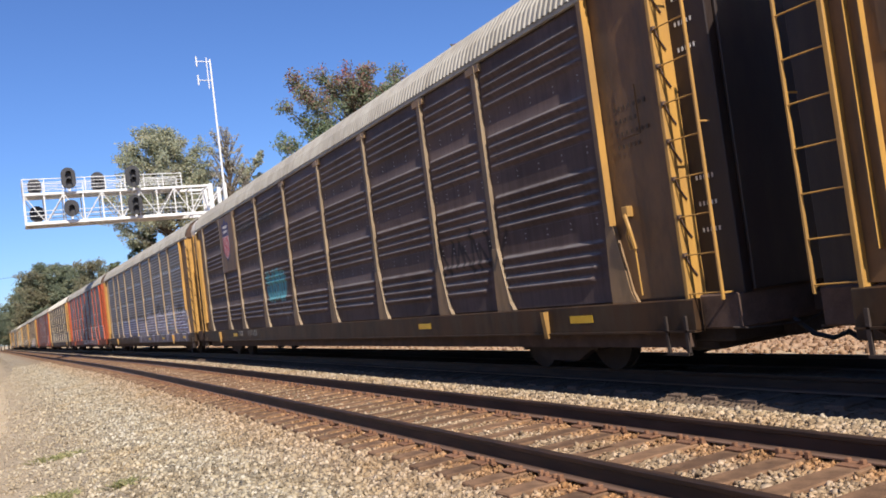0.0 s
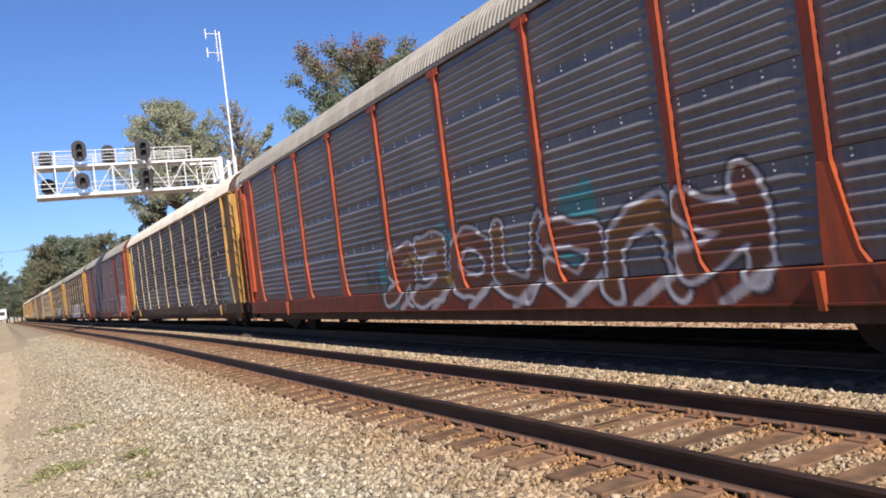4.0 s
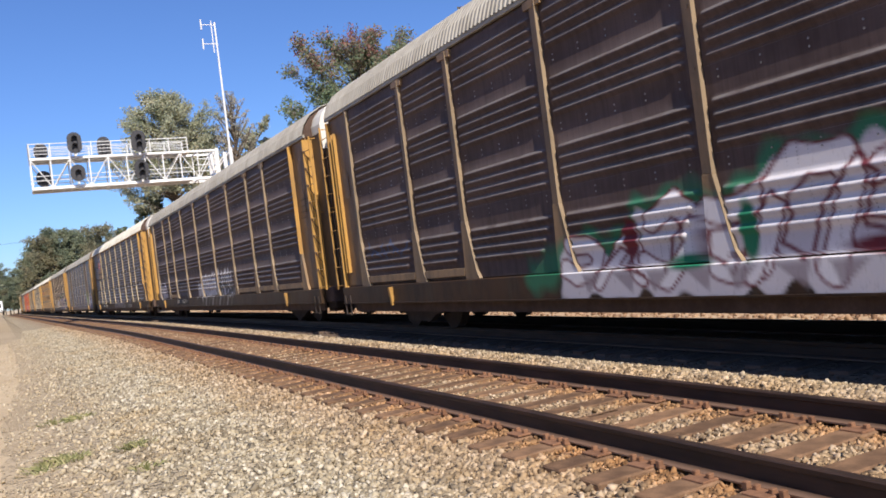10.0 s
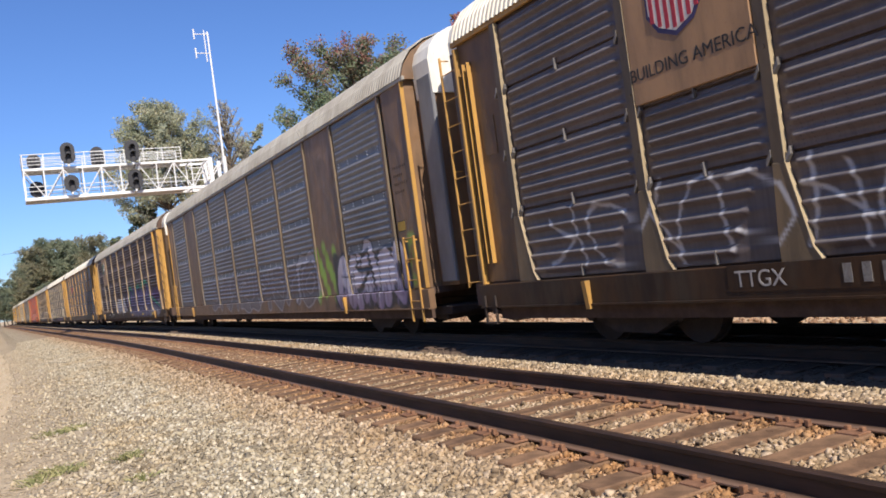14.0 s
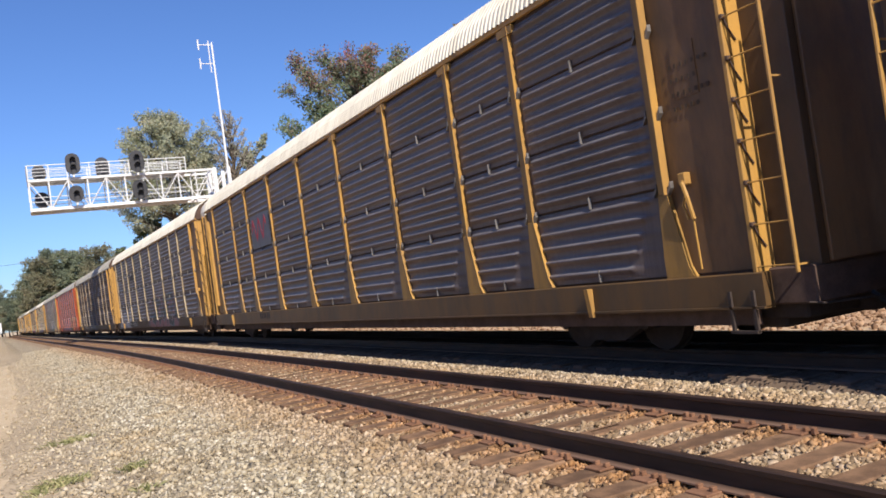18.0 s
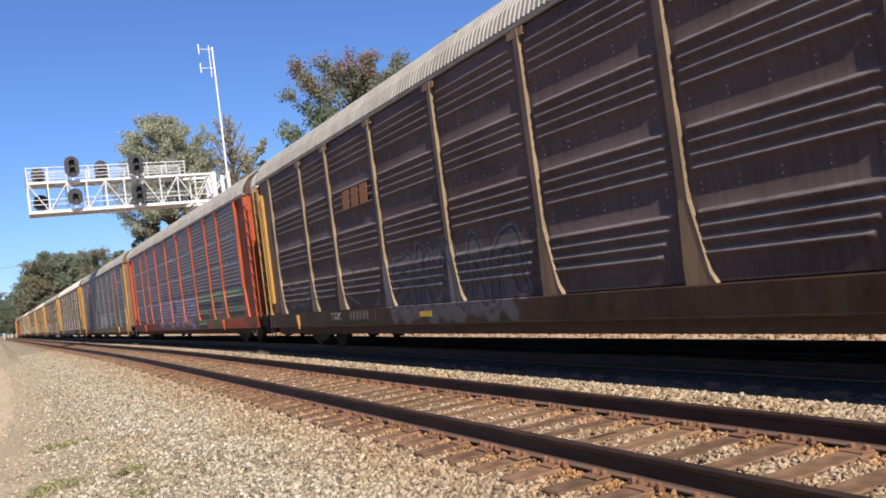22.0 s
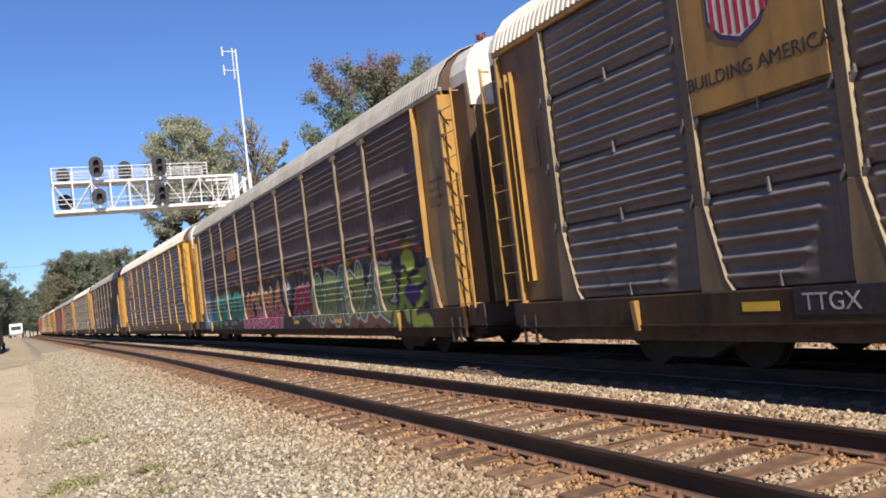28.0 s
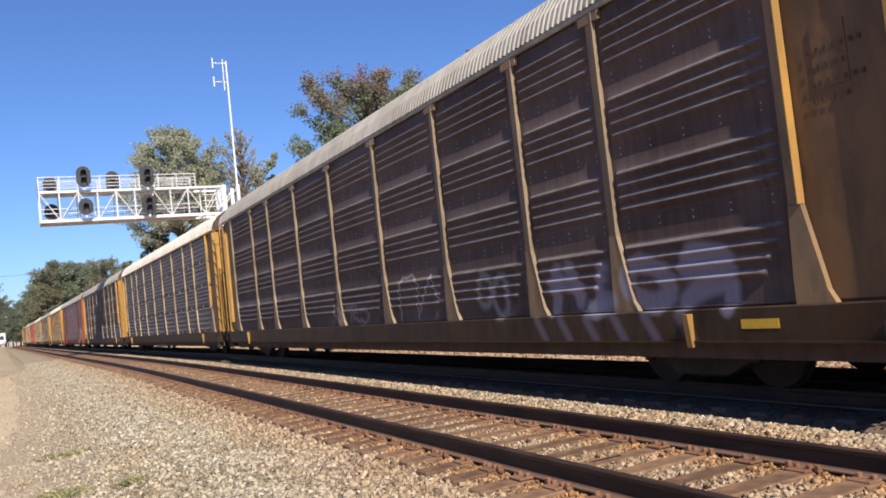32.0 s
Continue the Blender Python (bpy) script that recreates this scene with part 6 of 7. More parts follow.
INK_NAVY = mottled("emblem_navy", (0.035, 0.03, 0.09), (0.06, 0.05, 0.12), 7, 0.6, 0, 0.1, 0.002, 40)
INK_GOLD = mottled("emblem_rusty_gold", (0.24, 0.10, 0.03), (0.32, 0.14, 0.04), 7, 0.6, 0, 0.1, 0.002, 40)
INK_MAROON = mottled("emblem_maroon", (0.22, 0.02, 0.06), (0.30, 0.035, 0.085), 7, 0.6, 0, 0.1, 0.002, 40)
INK_GREEN = mottled("emblem_green", (0.02, 0.09, 0.05), (0.03, 0.13, 0.07), 7, 0.6, 0, 0.1, 0.002, 40)
INK_SILVER = mottled("emblem_silver", (0.075, 0.07, 0.08), (0.12, 0.115, 0.125), 3, 0.5, 0.1, 0.1, 0.002, 40)


def words(text, size, name="lettering"):
    """The text as a flat mesh, its left end at the origin."""
    key = f"{name}/{text}{size}"
    if key not in cache:
        cu = bpy.data.curves.new(name, "FONT")
        cu.body, cu.size, cu.extrude, cu.offset = text, size, 0.002, 0.0
        ob = new(name, cu)
        me = bpy.data.meshes.new_from_object(ob.evaluated_get(bpy.context.evaluated_depsgraph_get()))
        bpy.data.objects.remove(ob)
        me.materials.clear()
        me.materials.append(None)
        cache[key] = me
    return cache[key]


def on_side(y, z, x=-1.54, slant=0.0):
    """The pose of a flat thing that faces out of the car's side, reading towards the leading end."""
    return Matrix(((0, 0, -1, x), (-1, 0, 0, y), (0, 1, 0, z), (0, 0, 0, 1))) @ pose(0, 0, 0, 0, 0, slant)


def plate(pts, d=0.006):
    return MB().prism(pts, "z", 0, d)


def bars(n, w, h, gap):
    """Plain upright bars in place of figures."""
    mb = MB()
    for k in range(n):
        mb.box(k * (w + gap) + w * 0.1, k * (w + gap) + w * 0.8, 0, h, 0, 0.004)
    return mb


def shield(car, y, z, w, h, x):
    def outline(q):
        pts = [(-0.5, 0.36), (-0.36, 0.40), (-0.22, 0.38), (0.0, 0.5), (0.22, 0.38), (0.36, 0.40), (0.5, 0.36), (0.45, 0.1), (0.46, -0.22), (0.30, -0.40), (0.0, -0.5), (-0.30, -0.40), (-0.46, -0.22), (-0.45, 0.1)]
        return [(u * w * q, v * h * q) for u, v in pts]
    em = part("emblem", plate(outline(1.0)), INK_NAVY, car, "shield emblem in blue with red and white stripes", m=on_side(y, z, x))
    part("emblem_field", plate([(-0.42 * w, 0.08 * h), (0.42 * w, 0.08 * h), (0.42 * w, -0.2 * h), (0.27 * w, -0.36 * h), (0, -0.45 * h), (-0.27 * w, -0.36 * h), (-0.42 * w, -0.2 * h)], 0.010), INK_WHITE, em)
    for k in range(7):
        u = (-0.36 + 0.72 * k / 6) * w
        part("stripe", plate([(u - 0.032 * w, 0.07 * h), (u + 0.032 * w, 0.07 * h), (u + 0.032 * w, -(0.42 - 0.62 * abs(u / w) ** 1.6) * h), (u - 0.032 * w, -(0.42 - 0.62 * abs(u / w) ** 1.6) * h)], 0.013), INK_RED, em)
    for k in range(2):
        part("emblem_bar", plate([(-0.3 * w, (0.16 + 0.11 * k) * h), (0.3 * w, (0.16 + 0.11 * k) * h), (0.3 * w, (0.22 + 0.11 * k) * h), (-0.3 * w, (0.22 + 0.11 * k) * h)], 0.010), INK_WHITE, em)


def dress(car, i):
    """Sign panels, emblems and lettering of car i."""
    back = {8: SIGN_TAN, 16: POST_GOLD, 18: YELLOW, 1: BROWN_END, 10: SIGN_TAN}.get(i)
    if back:
        part("sign_panel", MB().cbox(-1.501, -1.44, 7.21, 9.05, 2.96, 4.86, 0.008), back, car, "plain painted sign panel")
        if i == 10:
            part("emblem", plate([(-0.55, 0.42), (0.25, 0.42), (0.2, 0.2), (0.45, -0.1), (0.1, -0.15), (-0.25, -0.35), (-0.55, -0.42)]), INK_GREEN, car, "green emblem with white strokes", m=on_side(8.35, 4.1, -1.503))
            part("emblem_bar", plate([(-0.15, -0.15), (0.5, -0.05), (0.5, 0.45), (0.3, 0.45), (0.3, 0.1), (-0.1, 0.1)], 0.010), INK_WHITE, car, m=on_side(8.35, 4.1, -1.503))
        else:
            tall = i == 1
            shield(car, 8.22, 4.05 if tall else 4.15, 0.95, 1.45 if tall else 1.15, -1.503)
            if not tall:
                part("lettering", words("BUILDING AMERICA", 0.215), INK_DARK, car, "dark lettering", m=on_side(9.07, 3.24, -1.505))
    if i == 1:
        part("lettering", words("BUILDING", 0.36), MAT_BLACK, car, "dark lettering", m=on_side(6.35, 4.05, -1.487))
        part("lettering", words("AMERICA", 0.36), MAT_BLACK, car, "dark lettering", m=on_side(3.95, 4.03, -1.487))
    if i in (13, 17):
        for k in range(3):
            part("emblem_bar", plate([(0, 0), (0.42, 0), (0.48, 0.42), (0.06, 0.42)]), INK_GOLD, car, "gold emblem block", m=on_side(6.25 - 0.53 * k, 3.22, -1.494))
    if i == 12:
        for k in range(3):
            part("emblem_bar", plate([(0, 0), (0.3, 0), (0.34, 0.32), (0.04, 0.32)]), INK_DARK, car, "dark emblem block", m=on_side(6.0 - 0.42 * k, 3.45, -1.494))
        for yy, w in ((6.4, 0.14), (4.62, -0.14)):
            part("emblem_bar", plate([(0, -0.12), (w, -0.12), (w, -0.05), (w * 0.5, -0.05), (w * 0.5, 0.48), (w, 0.48), (w, 0.55), (0, 0.55)]), INK_DARK, car, m=on_side(yy, 3.45, -1.494))
    if i == 11:
        part("emblem_field", plate([(-0.05, -0.12), (2.05, -0.12), (2.05, 0.9), (-0.05, 0.9)], 0.003), INK_SILVER, car, "cleaner silver patch under the emblem", m=on_side(6.58, 3.05, -1.493))
        wave = [(1.62 * k / 16, 0.40 + 0.27 * math.sin(k * 0.95)) for k in range(17)]
        part("emblem", plate([(u, v + 0.085) for u, v in wave] + [(u, v - 0.085) for u, v in wave[::-1]]), INK_RED, car, "red winding line emblem", m=on_side(6.5, 3.1, -1.498))
    if i == 15:
        for y in (-8.2, 8.2):
            em = part("emblem", plate([(-0.42, 0.82), (0.42, 0.82), (0.72, 0.55), (0.72, -0.55), (0.42, -0.82), (-0.42, -0.82), (-0.72, -0.55), (-0.72, 0.55)], 0.008), INK_WHITE, car, "maroon eight-sided emblem with white lines", m=on_side(y, 4.0, -1.452))
            part("emblem_field", plate([(-0.39, 0.77), (0.39, 0.77), (0.67, 0.52), (0.67, -0.52), (0.39, -0.77), (-0.39, -0.77), (-0.67, -0.52), (-0.67, 0.52)], 0.012), INK_MAROON, em)
            for k in range(5):
                part("emblem_bar", plate([(-0.52, 0.5 - 0.26 * k), (0.30 - 0.2 * (k % 2), 0.5 - 0.26 * k), (0.30 - 0.2 * (k % 2), 0.60 - 0.26 * k), (-0.52, 0.60 - 0.26 * k)], 0.015), INK_WHITE, em)
    if i == 5:
        for k in range(4):
            part("emblem_bar", plate([(0, 0), (0.46, 0.0), (0.46, 0.2), (0, 0.2)]), INK_FADED, car, "faded red lettering block", m=on_side(-4.8 - 0.54 * k, 3.5, -1.462))
    for y in {0: (-11.0,), 1: (8.3, -6.4, -11.2), 2: (-2.6, -6.4, -11.2), 10: (-2.6, -6.4, -9.6), 13: (2.6,), 16: (8.4, 2.4, -2.4), 17: (-2.6, -6.4), 18: (2.6, -2.6), 19: (-11.4,)}.get(i, ()):
        part("reflector", shared("reflector/all", lambda: MB().box(-1.536, -1.528, -0.25, 0.25, 0.74, 0.84)), REFLECT, car, "yellow reflector strip", m=pose(0, y, 0))
    if i == 5:
        for k, n in enumerate((4, 5)):
            part("number_mark", bars(n, 0.11, 0.15, 0.05), INK_DARK, car, m=on_side(-12.24, 4.05 - 0.24 * k, -1.458))["kind"] = "stuff"
    if i < 2:
        for k in range(6):
            part("stencil", shared("stencil/white", lambda: bars(5, 0.035, 0.05, 0.025)), INK_WHITE, car, m=on_side(-13.32, 4.4 - 0.3 * k - (1.2 if k > 2 else 0), -1.237))["kind"] = "stuff"
    # reporting mark and figures on the sill
    if i in (1, 5, 7, 8, 10, 12, 13, 16, 17, 18):
        num = part("number_board", MB().box(-1.537, -1.52, 5.05, 7.95, 0.69, 0.97), {1: SILL_BROWN, 5: MAROON, 8: SILL_BROWN, 13: SILL_BROWN, 18: SILL_TAN}.get(i, INK_DARK), car, "board with a worn white reporting mark", m=pose(0, -0.7 if i == 7 else 0, 0))
        part("lettering", words("TTGX", 0.25), INK_WORN if i in (1, 5, 12) else INK_DIM, num, m=on_side(7.85, 0.74, -1.539))
        part("number_mark", shared("number_mark/six", lambda: bars(6, 0.13, 0.18, 0.07)), INK_WORN, num, m=on_side(6.55, 0.74, -1.539))["kind"] = "stuff"
    if i == 8:
        field = part("emblem_field", MB().box(-1.535, -1.52, -6.85, -5.1, 0.63, 0.95), RECESS, car, "dark patch with three pale blocks")
        for k in range(3):
            y = -5.2 - 0.56 * k
            part("emblem_bar", shared("emblem_bar/block", lambda: plate([(0.0, 0.0), (0.40, 0.0), (0.40, 0.20), (0.0, 0.20)])), INK_WORN, field, m=on_side(y, 0.68, -1.537))
    if i == 18:
        part("lettering", words("R1", 0.24), INK_WHITE, car, "white stencilled letters", m=on_side(4.0, 0.74, -1.536))
    if i == 11:
        part("number_mark", shared("number_mark/six", lambda: bars(6, 0.13, 0.18, 0.07)), INK_DARK, car, m=on_side(6.75, 0.74, -1.536))["kind"] = "stuff"
    # consolidated data stencils on the end sheet
    for k in range(4):
        part("stencil", shared(f"stencil/{k % 2}", lambda: bars(7 - 2 * (k % 2), 0.05, 0.05, 0.04)), INK_STENCIL, car, m=on_side(-12.3, 3.35 - 0.16 * k, -1.434 if KINDS[i]["style"] != "fine" else -1.458))["kind"] = "stuff"
    if i in (6, 7, 10):
        for k in range(9):
            y0, y1 = POST_Y[k] + 0.16, POST_Y[k + 1] - 0.3
            if not SPRAY[i].reaches(y0, y1, 1.03, 1.17):
                part("kick_plate", MB().cbox(-1.50, -1.43, y0, y1, 1.03, 1.17, 0.006), BRONZE, car)


cars, TONES = [], {}
for i in range(21):
    kind = dict(KINDS[i])
    tone = SLATE if i == 18 else DEEP if i == 4 else MID if i in (3, 5, 14) else SILVER if i in (2, 9, 15) else DARK
    text = LABELS[kind["style"]]
    if i in (3, 14):
        text = "orange-red autorack car with silver side panels"
    if i == 5:
        text = "red-brown autorack car with riveted silver panels"
    if i in SPRAY:
        text += " and graffiti"
        kind["spray"] = SPRAY[i]
    if kind["style"] == "flush" and tone is DARK:
        tone = DUN
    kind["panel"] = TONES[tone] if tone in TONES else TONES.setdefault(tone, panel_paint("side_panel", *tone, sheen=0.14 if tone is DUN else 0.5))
    if i in (3, 14):
        kind["flange_mat"] = ORANGE
    cars.append(make_car(label=text, lever=i in (1, 6, 8, 11, 12, 13, 15, 16), **kind))
    dress(cars[-1], i)
for i, src in enumerate([19, 5, 18, 1, 8, 3, 16, 13, 20]):
    far = copy_thing(cars[src], Matrix.Identity(4))
    cars.append(far)

# distance that the train has run by each time, towards the camera: it gathers a little speed
DRIFT = [(0, -0.16), (1, -0.13), (2, -0.18), (5, 0.15), (6, 0.12), (7, 0.12), (8, 0.12), (9, -0.12), (10, -0.3), (12, -0.45), (13, -0.53), (14, -0.55), (17, -0.4), (18, -0.3), (19, -0.37), (20, -0.43), (21, -0.43), (22, -0.37), (25, -0.36), (28, 0.0), (31, -0.27), (32, -0.38)]
GAP0 = 5.9


def run_at(t):
    return 15.65 * t + 0.0165 * t * t + float(np.interp(t, [d[0] for d in DRIFT], [d[1] for d in DRIFT]))


def place_on_line(y):
    return pose(FAR_X + bend(y), y, 0, 0, 0, math.degrees(-math.atan(slope(y))))


def motions():
    for i, car in enumerate(cars):
        walk(car, [(float(t), place_on_line(GAP0 + (i - 0.5) * PITCH - run_at(t))) for t in range(33)])

# ---- signal bridge, mast ----
BRIDGE_Y = 48.0       # the drawing's own distance; the whole is set BRIDGE_K times as far and as large
BRIDGE_K = 65.0 / 48.0


def signal_bridge():
    def part(name, mb, mat, parent, label=""):
        mb.v = [(x * BRIDGE_K, y * BRIDGE_K, EYE[2] + (z - EYE[2]) * BRIDGE_K) for x, y, z in mb.v]
        return car_part(name, mb, mat, parent, label)
    y0 = BRIDGE_Y
    br = thing("signal_bridge", "white cantilever signal bridge over the tracks with dark signal heads", "signal bridge")
    x0, x1, deep = 1.30, 10.85, 1.5
    zb, zt, zr = 7.50, 9.00, 9.84
    posts = [x0 + 0.04 + (x1 - x0 - 0.08) * i / 10 for i in range(11)]
    for q in (0.0, deep):
        part("bottom_chord", MB().cbox(x0, x1, y0 + q - 0.06, y0 + q + 0.06, zb - 0.08, zb + 0.08, 0.01), MAT_WHITE, br)
        part("top_chord", MB().cbox(x0, x1, y0 + q - 0.06, y0 + q + 0.06, zt - 0.02, zt + 0.11, 0.01), MAT_WHITE, br)
        for i, x in enumerate(posts):
            part("truss_post", MB().box(x - 0.03, x + 0.03, y0 + q - 0.03, y0 + q + 0.03, zb, zt), MAT_WHITE, br)
            if i < 10:
                a, b = (zt, zb) if i % 2 == 0 else (zb, zt)
                part("diagonal", MB().tube([(x, y0 + q, a), (posts[i + 1], y0 + q, b)], 0.028, 5), MAT_WHITE, br)
        rails = MB()
        for z in (zb + 0.42, zb + 0.66):
            rails.tube([(x0, y0 + q * 0.86 + 0.1, z), (9.5, y0 + q * 0.86 + 0.1, z)], 0.022, 5)
        part("inner_rail", rails, MAT_WHITE, br)
    for i, x in enumerate(posts):
        for z in (zb, zt):
            part("cross_brace", MB().box(x - 0.03, x + 0.03, y0, y0 + deep, z - 0.03, z + 0.03), MAT_WHITE, br)
        if i < 10:
            part("cross_brace", MB().tube([(x, y0, zb), (posts[i + 1], y0 + deep, zb)], 0.025, 4), MAT_WHITE, br)
    part("walkway_grating", MB().box(x0, 9.5, y0 + 0.065, y0 + deep - 0.065, zt + 0.06, zt + 0.10), MAT_GALV, br)
    part("floor_grating", MB().box(x0, 9.5, y0 + 0.065, y0 + deep - 0.065, zb - 0.02, zb + 0.02), MAT_GALV, br)
    for q in (-0.02, deep + 0.02):
        for z in (zt + 0.30, zt + 0.48, zt + 0.66, zr):
            part("handrail", MB().tube([(x0, y0 + q, z), (9.4, y0 + q, z)], 0.017 if z < zr else 0.026, 5), MAT_WHITE, br)
        for i in range(9):
            x = x0 + 0.03 + (9.34 - x0) * i / 8
            part("rail_post", MB().tube([(x, y0 + q, zt), (x, y0 + q, zr)], 0.028, 5), MAT_WHITE, br)
    for z in (zt + 0.30, zt + 0.48, zt + 0.66, zr):
        part("handrail", MB().tube([(x0, y0, z), (x0, y0 + deep, z)], 0.022, 5), MAT_WHITE, br)
    tower = MB()
    for x in (10.95, 11.75):
        for q in (0.0, deep):
            tower.box(x - 0.1, x + 0.1, y0 + q - 0.1, y0 + q + 0.1, -0.4, 9.15)
    for i in range(9):
        for q in (0.0, deep):
            tower.tube([(10.95, y0 + q, i), (11.75, y0 + q, i + 1)], 0.04, 4)
    part("tower", tower, MAT_WHITE, br)
    for z in (7.9, 8.25, 8.6, 9.05):
        part("tower_rail", MB().tube([(9.7, y0 - 0.05, z), (10.9, y0 - 0.05, z)], 0.025, 5), MAT_WHITE, br)
    # heads: place along the bridge, foot, top, half width, and whether it looks down the line
    for x, z0, z1, r, near in ((1.93, 9.20, 10.08, 0.34, 0), (3.52, 9.20, 10.32, 0.36, 1), (5.12, 9.12, 10.32, 0.35, 0), (6.74, 9.10, 10.30, 0.38, 1), (1.93, 7.72, 8.60, 0.37, 0), (3.53, 7.72, 8.60, 0.37, 1), (6.73, 7.62, 8.68, 0.38, 1)):
        yf = y0 - 0.45 if near else y0 + deep - 0.30
        z, half = (z0 + z1) / 2, (z1 - z0) / 2
        head = part("signal_head", oval(x, z, r, half, yf, yf + 0.06), MAT_HEAD, br, "black signal backing plate with hooded lamps")
        for dz in ((0.2, -0.2) if half > 0.5 else (0.0,)):
            if near:
                part("lamp_hood", hood(x, z + dz, 0.15, yf), MAT_BLACK, head)
            else:
                part("lamp_case", MB().cbox(x - 0.16, x + 0.16, yf - 0.24, yf, z + dz - 0.16, z + dz + 0.16, 0.04), MAT_HEAD, head)
        if near:
            part("bracket", MB().box(x - 0.03, x + 0.03, yf + 0.06, y0, z - 0.05, z + 0.05).box(x - 0.05, x + 0.05, yf + 0.04, yf + 0.3, z0 - 0.14, z - 0.3), MAT_WHITE, head)
        else:
            part("bracket", MB().box(x - 0.03, x + 0.03, yf + 0.06, y0 + deep, z - 0.05, z + 0.05), MAT_WHITE, head)
    return br


def oval(x, z, rx, rz, ya, yb):
    pts = []
    for k in range(28):
        a = 6.28319 * k / 28
        off = (rz - rx) * (1 if math.sin(a) > 0 else -1)
        pts.append((x + rx * math.cos(a), z + off + rx * math.sin(a)))
    return MB().prism(pts, "y", ya, yb)


def hood(x, z, r, y):
    mb = MB()
    n = 12
    for i in range(n + 1):
        a = radians(-30 + 240 * i / n)
        for rr in (r, r * 0.9):
            for yy in (y, y - 0.28):
                mb.v.append((x + rr * math.cos(a), yy, z + rr * math.sin(a)))
    for i in range(n):
        o, p = i * 4, i * 4 + 4
        mb.f += [(o, p, p + 1, o + 1), (o + 2, o + 3, p + 3, p + 2), (o + 1, p + 1, p + 3, o + 3)]
    return mb


signal_bridge()

mast = thing("antenna_mast", "tall thin white radio mast with two small aerials", "mast")
MX, MY, MTOP = 12.72, 52.0, 17.7
part("pole", MB().tube([(MX, MY, -0.4), (MX, MY, 7)], 0.10, 8).tube([(MX, MY, 7), (MX, MY, MTOP)], 0.075, 8, 0.05), MAT_WHITE, mast)
for z in (MTOP - 0.15, MTOP - 1.35):
    aerial = MB().tube([(MX, MY, z), (MX - 0.85, MY, z)], 0.03, 5).tube([(MX - 0.85, MY, z - 0.32), (MX - 0.85, MY, z + 0.32)], 0.045, 6)
    part("aerial", aerial, MAT_WHITE, mast)
part("side_tube", MB().tube([(MX - 0.22, MY, MTOP - 1.9), (MX - 0.22, MY, MTOP + 0.1)], 0.035, 5), MAT_WHITE, mast)

# ---- trees ----


def leaf_paint(name, stops, crown=None):
    m, nt, bsdf = material(name)
    r = nt.nodes.new("ShaderNodeNewGeometry").outputs["Random Per Island"]
    big = n_noise(nt, n_coord(nt), 0.45, 4, 0.65)
    f = n_math(nt, "ADD", n_math(nt, "MULTIPLY", r, 0.3), n_math(nt, "MULTIPLY", big, 0.85))
    if crown:        # the top of the tree has turned first
        f = n_math(nt, "ADD", f, n_math(nt, "MULTIPLY", n_math(nt, "SUBTRACT", n_xyz(nt, n_coord(nt))[2], crown[1]), crown[0]))
    col = n_ramp(nt, f, stops)
    finish(nt, bsdf, col, 0.65, 0, None, 0.3)
    thin = nt.nodes.new("ShaderNodeBsdfTranslucent")
    nt.links.new(col, thin.inputs[0])
    mix = nt.nodes.new("ShaderNodeMixShader")
    mix.inputs[0].default_value = 0.4
    nt.links.new(bsdf.outputs[0], mix.inputs[1])
    nt.links.new(thin.outputs[0], mix.inputs[2])
    nt.links.new(mix.outputs[0], nt.nodes["Material Output"].inputs[0])
    return m


LEAF_GREEN = leaf_paint("green_leaves", [(0.3, (0.070, 0.100, 0.050)), (0.55, (0.125, 0.158, 0.080)), (0.75, (0.185, 0.195, 0.100)), (0.95, (0.285, 0.225, 0.115))])
# Olive and woodland leaves are greyed and paled: distance haze put into the colour.
LEAF_OLIVE = leaf_paint("olive_leaves", [(0.3, (0.290, 0.325, 0.225)), (0.55, (0.385, 0.405, 0.280)), (0.75, (0.450, 0.425, 0.300)), (0.95, (0.500, 0.400, 0.270))])
LEAF_WOOD = leaf_paint("woodland_leaves", [(0.3, (0.150, 0.190, 0.125)), (0.55, (0.215, 0.250, 0.165)), (0.75, (0.270, 0.275, 0.175)), (0.95, (0.310, 0.265, 0.170))])
LEAF_DUSK = leaf_paint("dark_woodland_leaves", [(0.3, (0.110, 0.145, 0.100)), (0.6, (0.160, 0.190, 0.130)), (0.9, (0.215, 0.225, 0.145))])
LEAF_RUSSET = leaf_paint("russet_woodland_leaves", [(0.3, (0.170, 0.185, 0.115)), (0.55, (0.240, 0.235, 0.145)), (0.75, (0.300, 0.255, 0.160)), (0.95, (0.340, 0.250, 0.160))])
LEAF_RED = leaf_paint("turning_leaves", [(0.3, (0.120, 0.185, 0.110)), (0.55, (0.205, 0.270, 0.155)), (0.74, (0.270, 0.235, 0.165)), (0.90, (0.400, 0.150, 0.140))], (0.055, 12.6))
LEAF_THIN = leaf_paint("thin_brown_leaves", [(0.2, (0.32, 0.315, 0.25)), (0.6, (0.43, 0.41, 0.33)), (0.95, (0.52, 0.45, 0.37))])


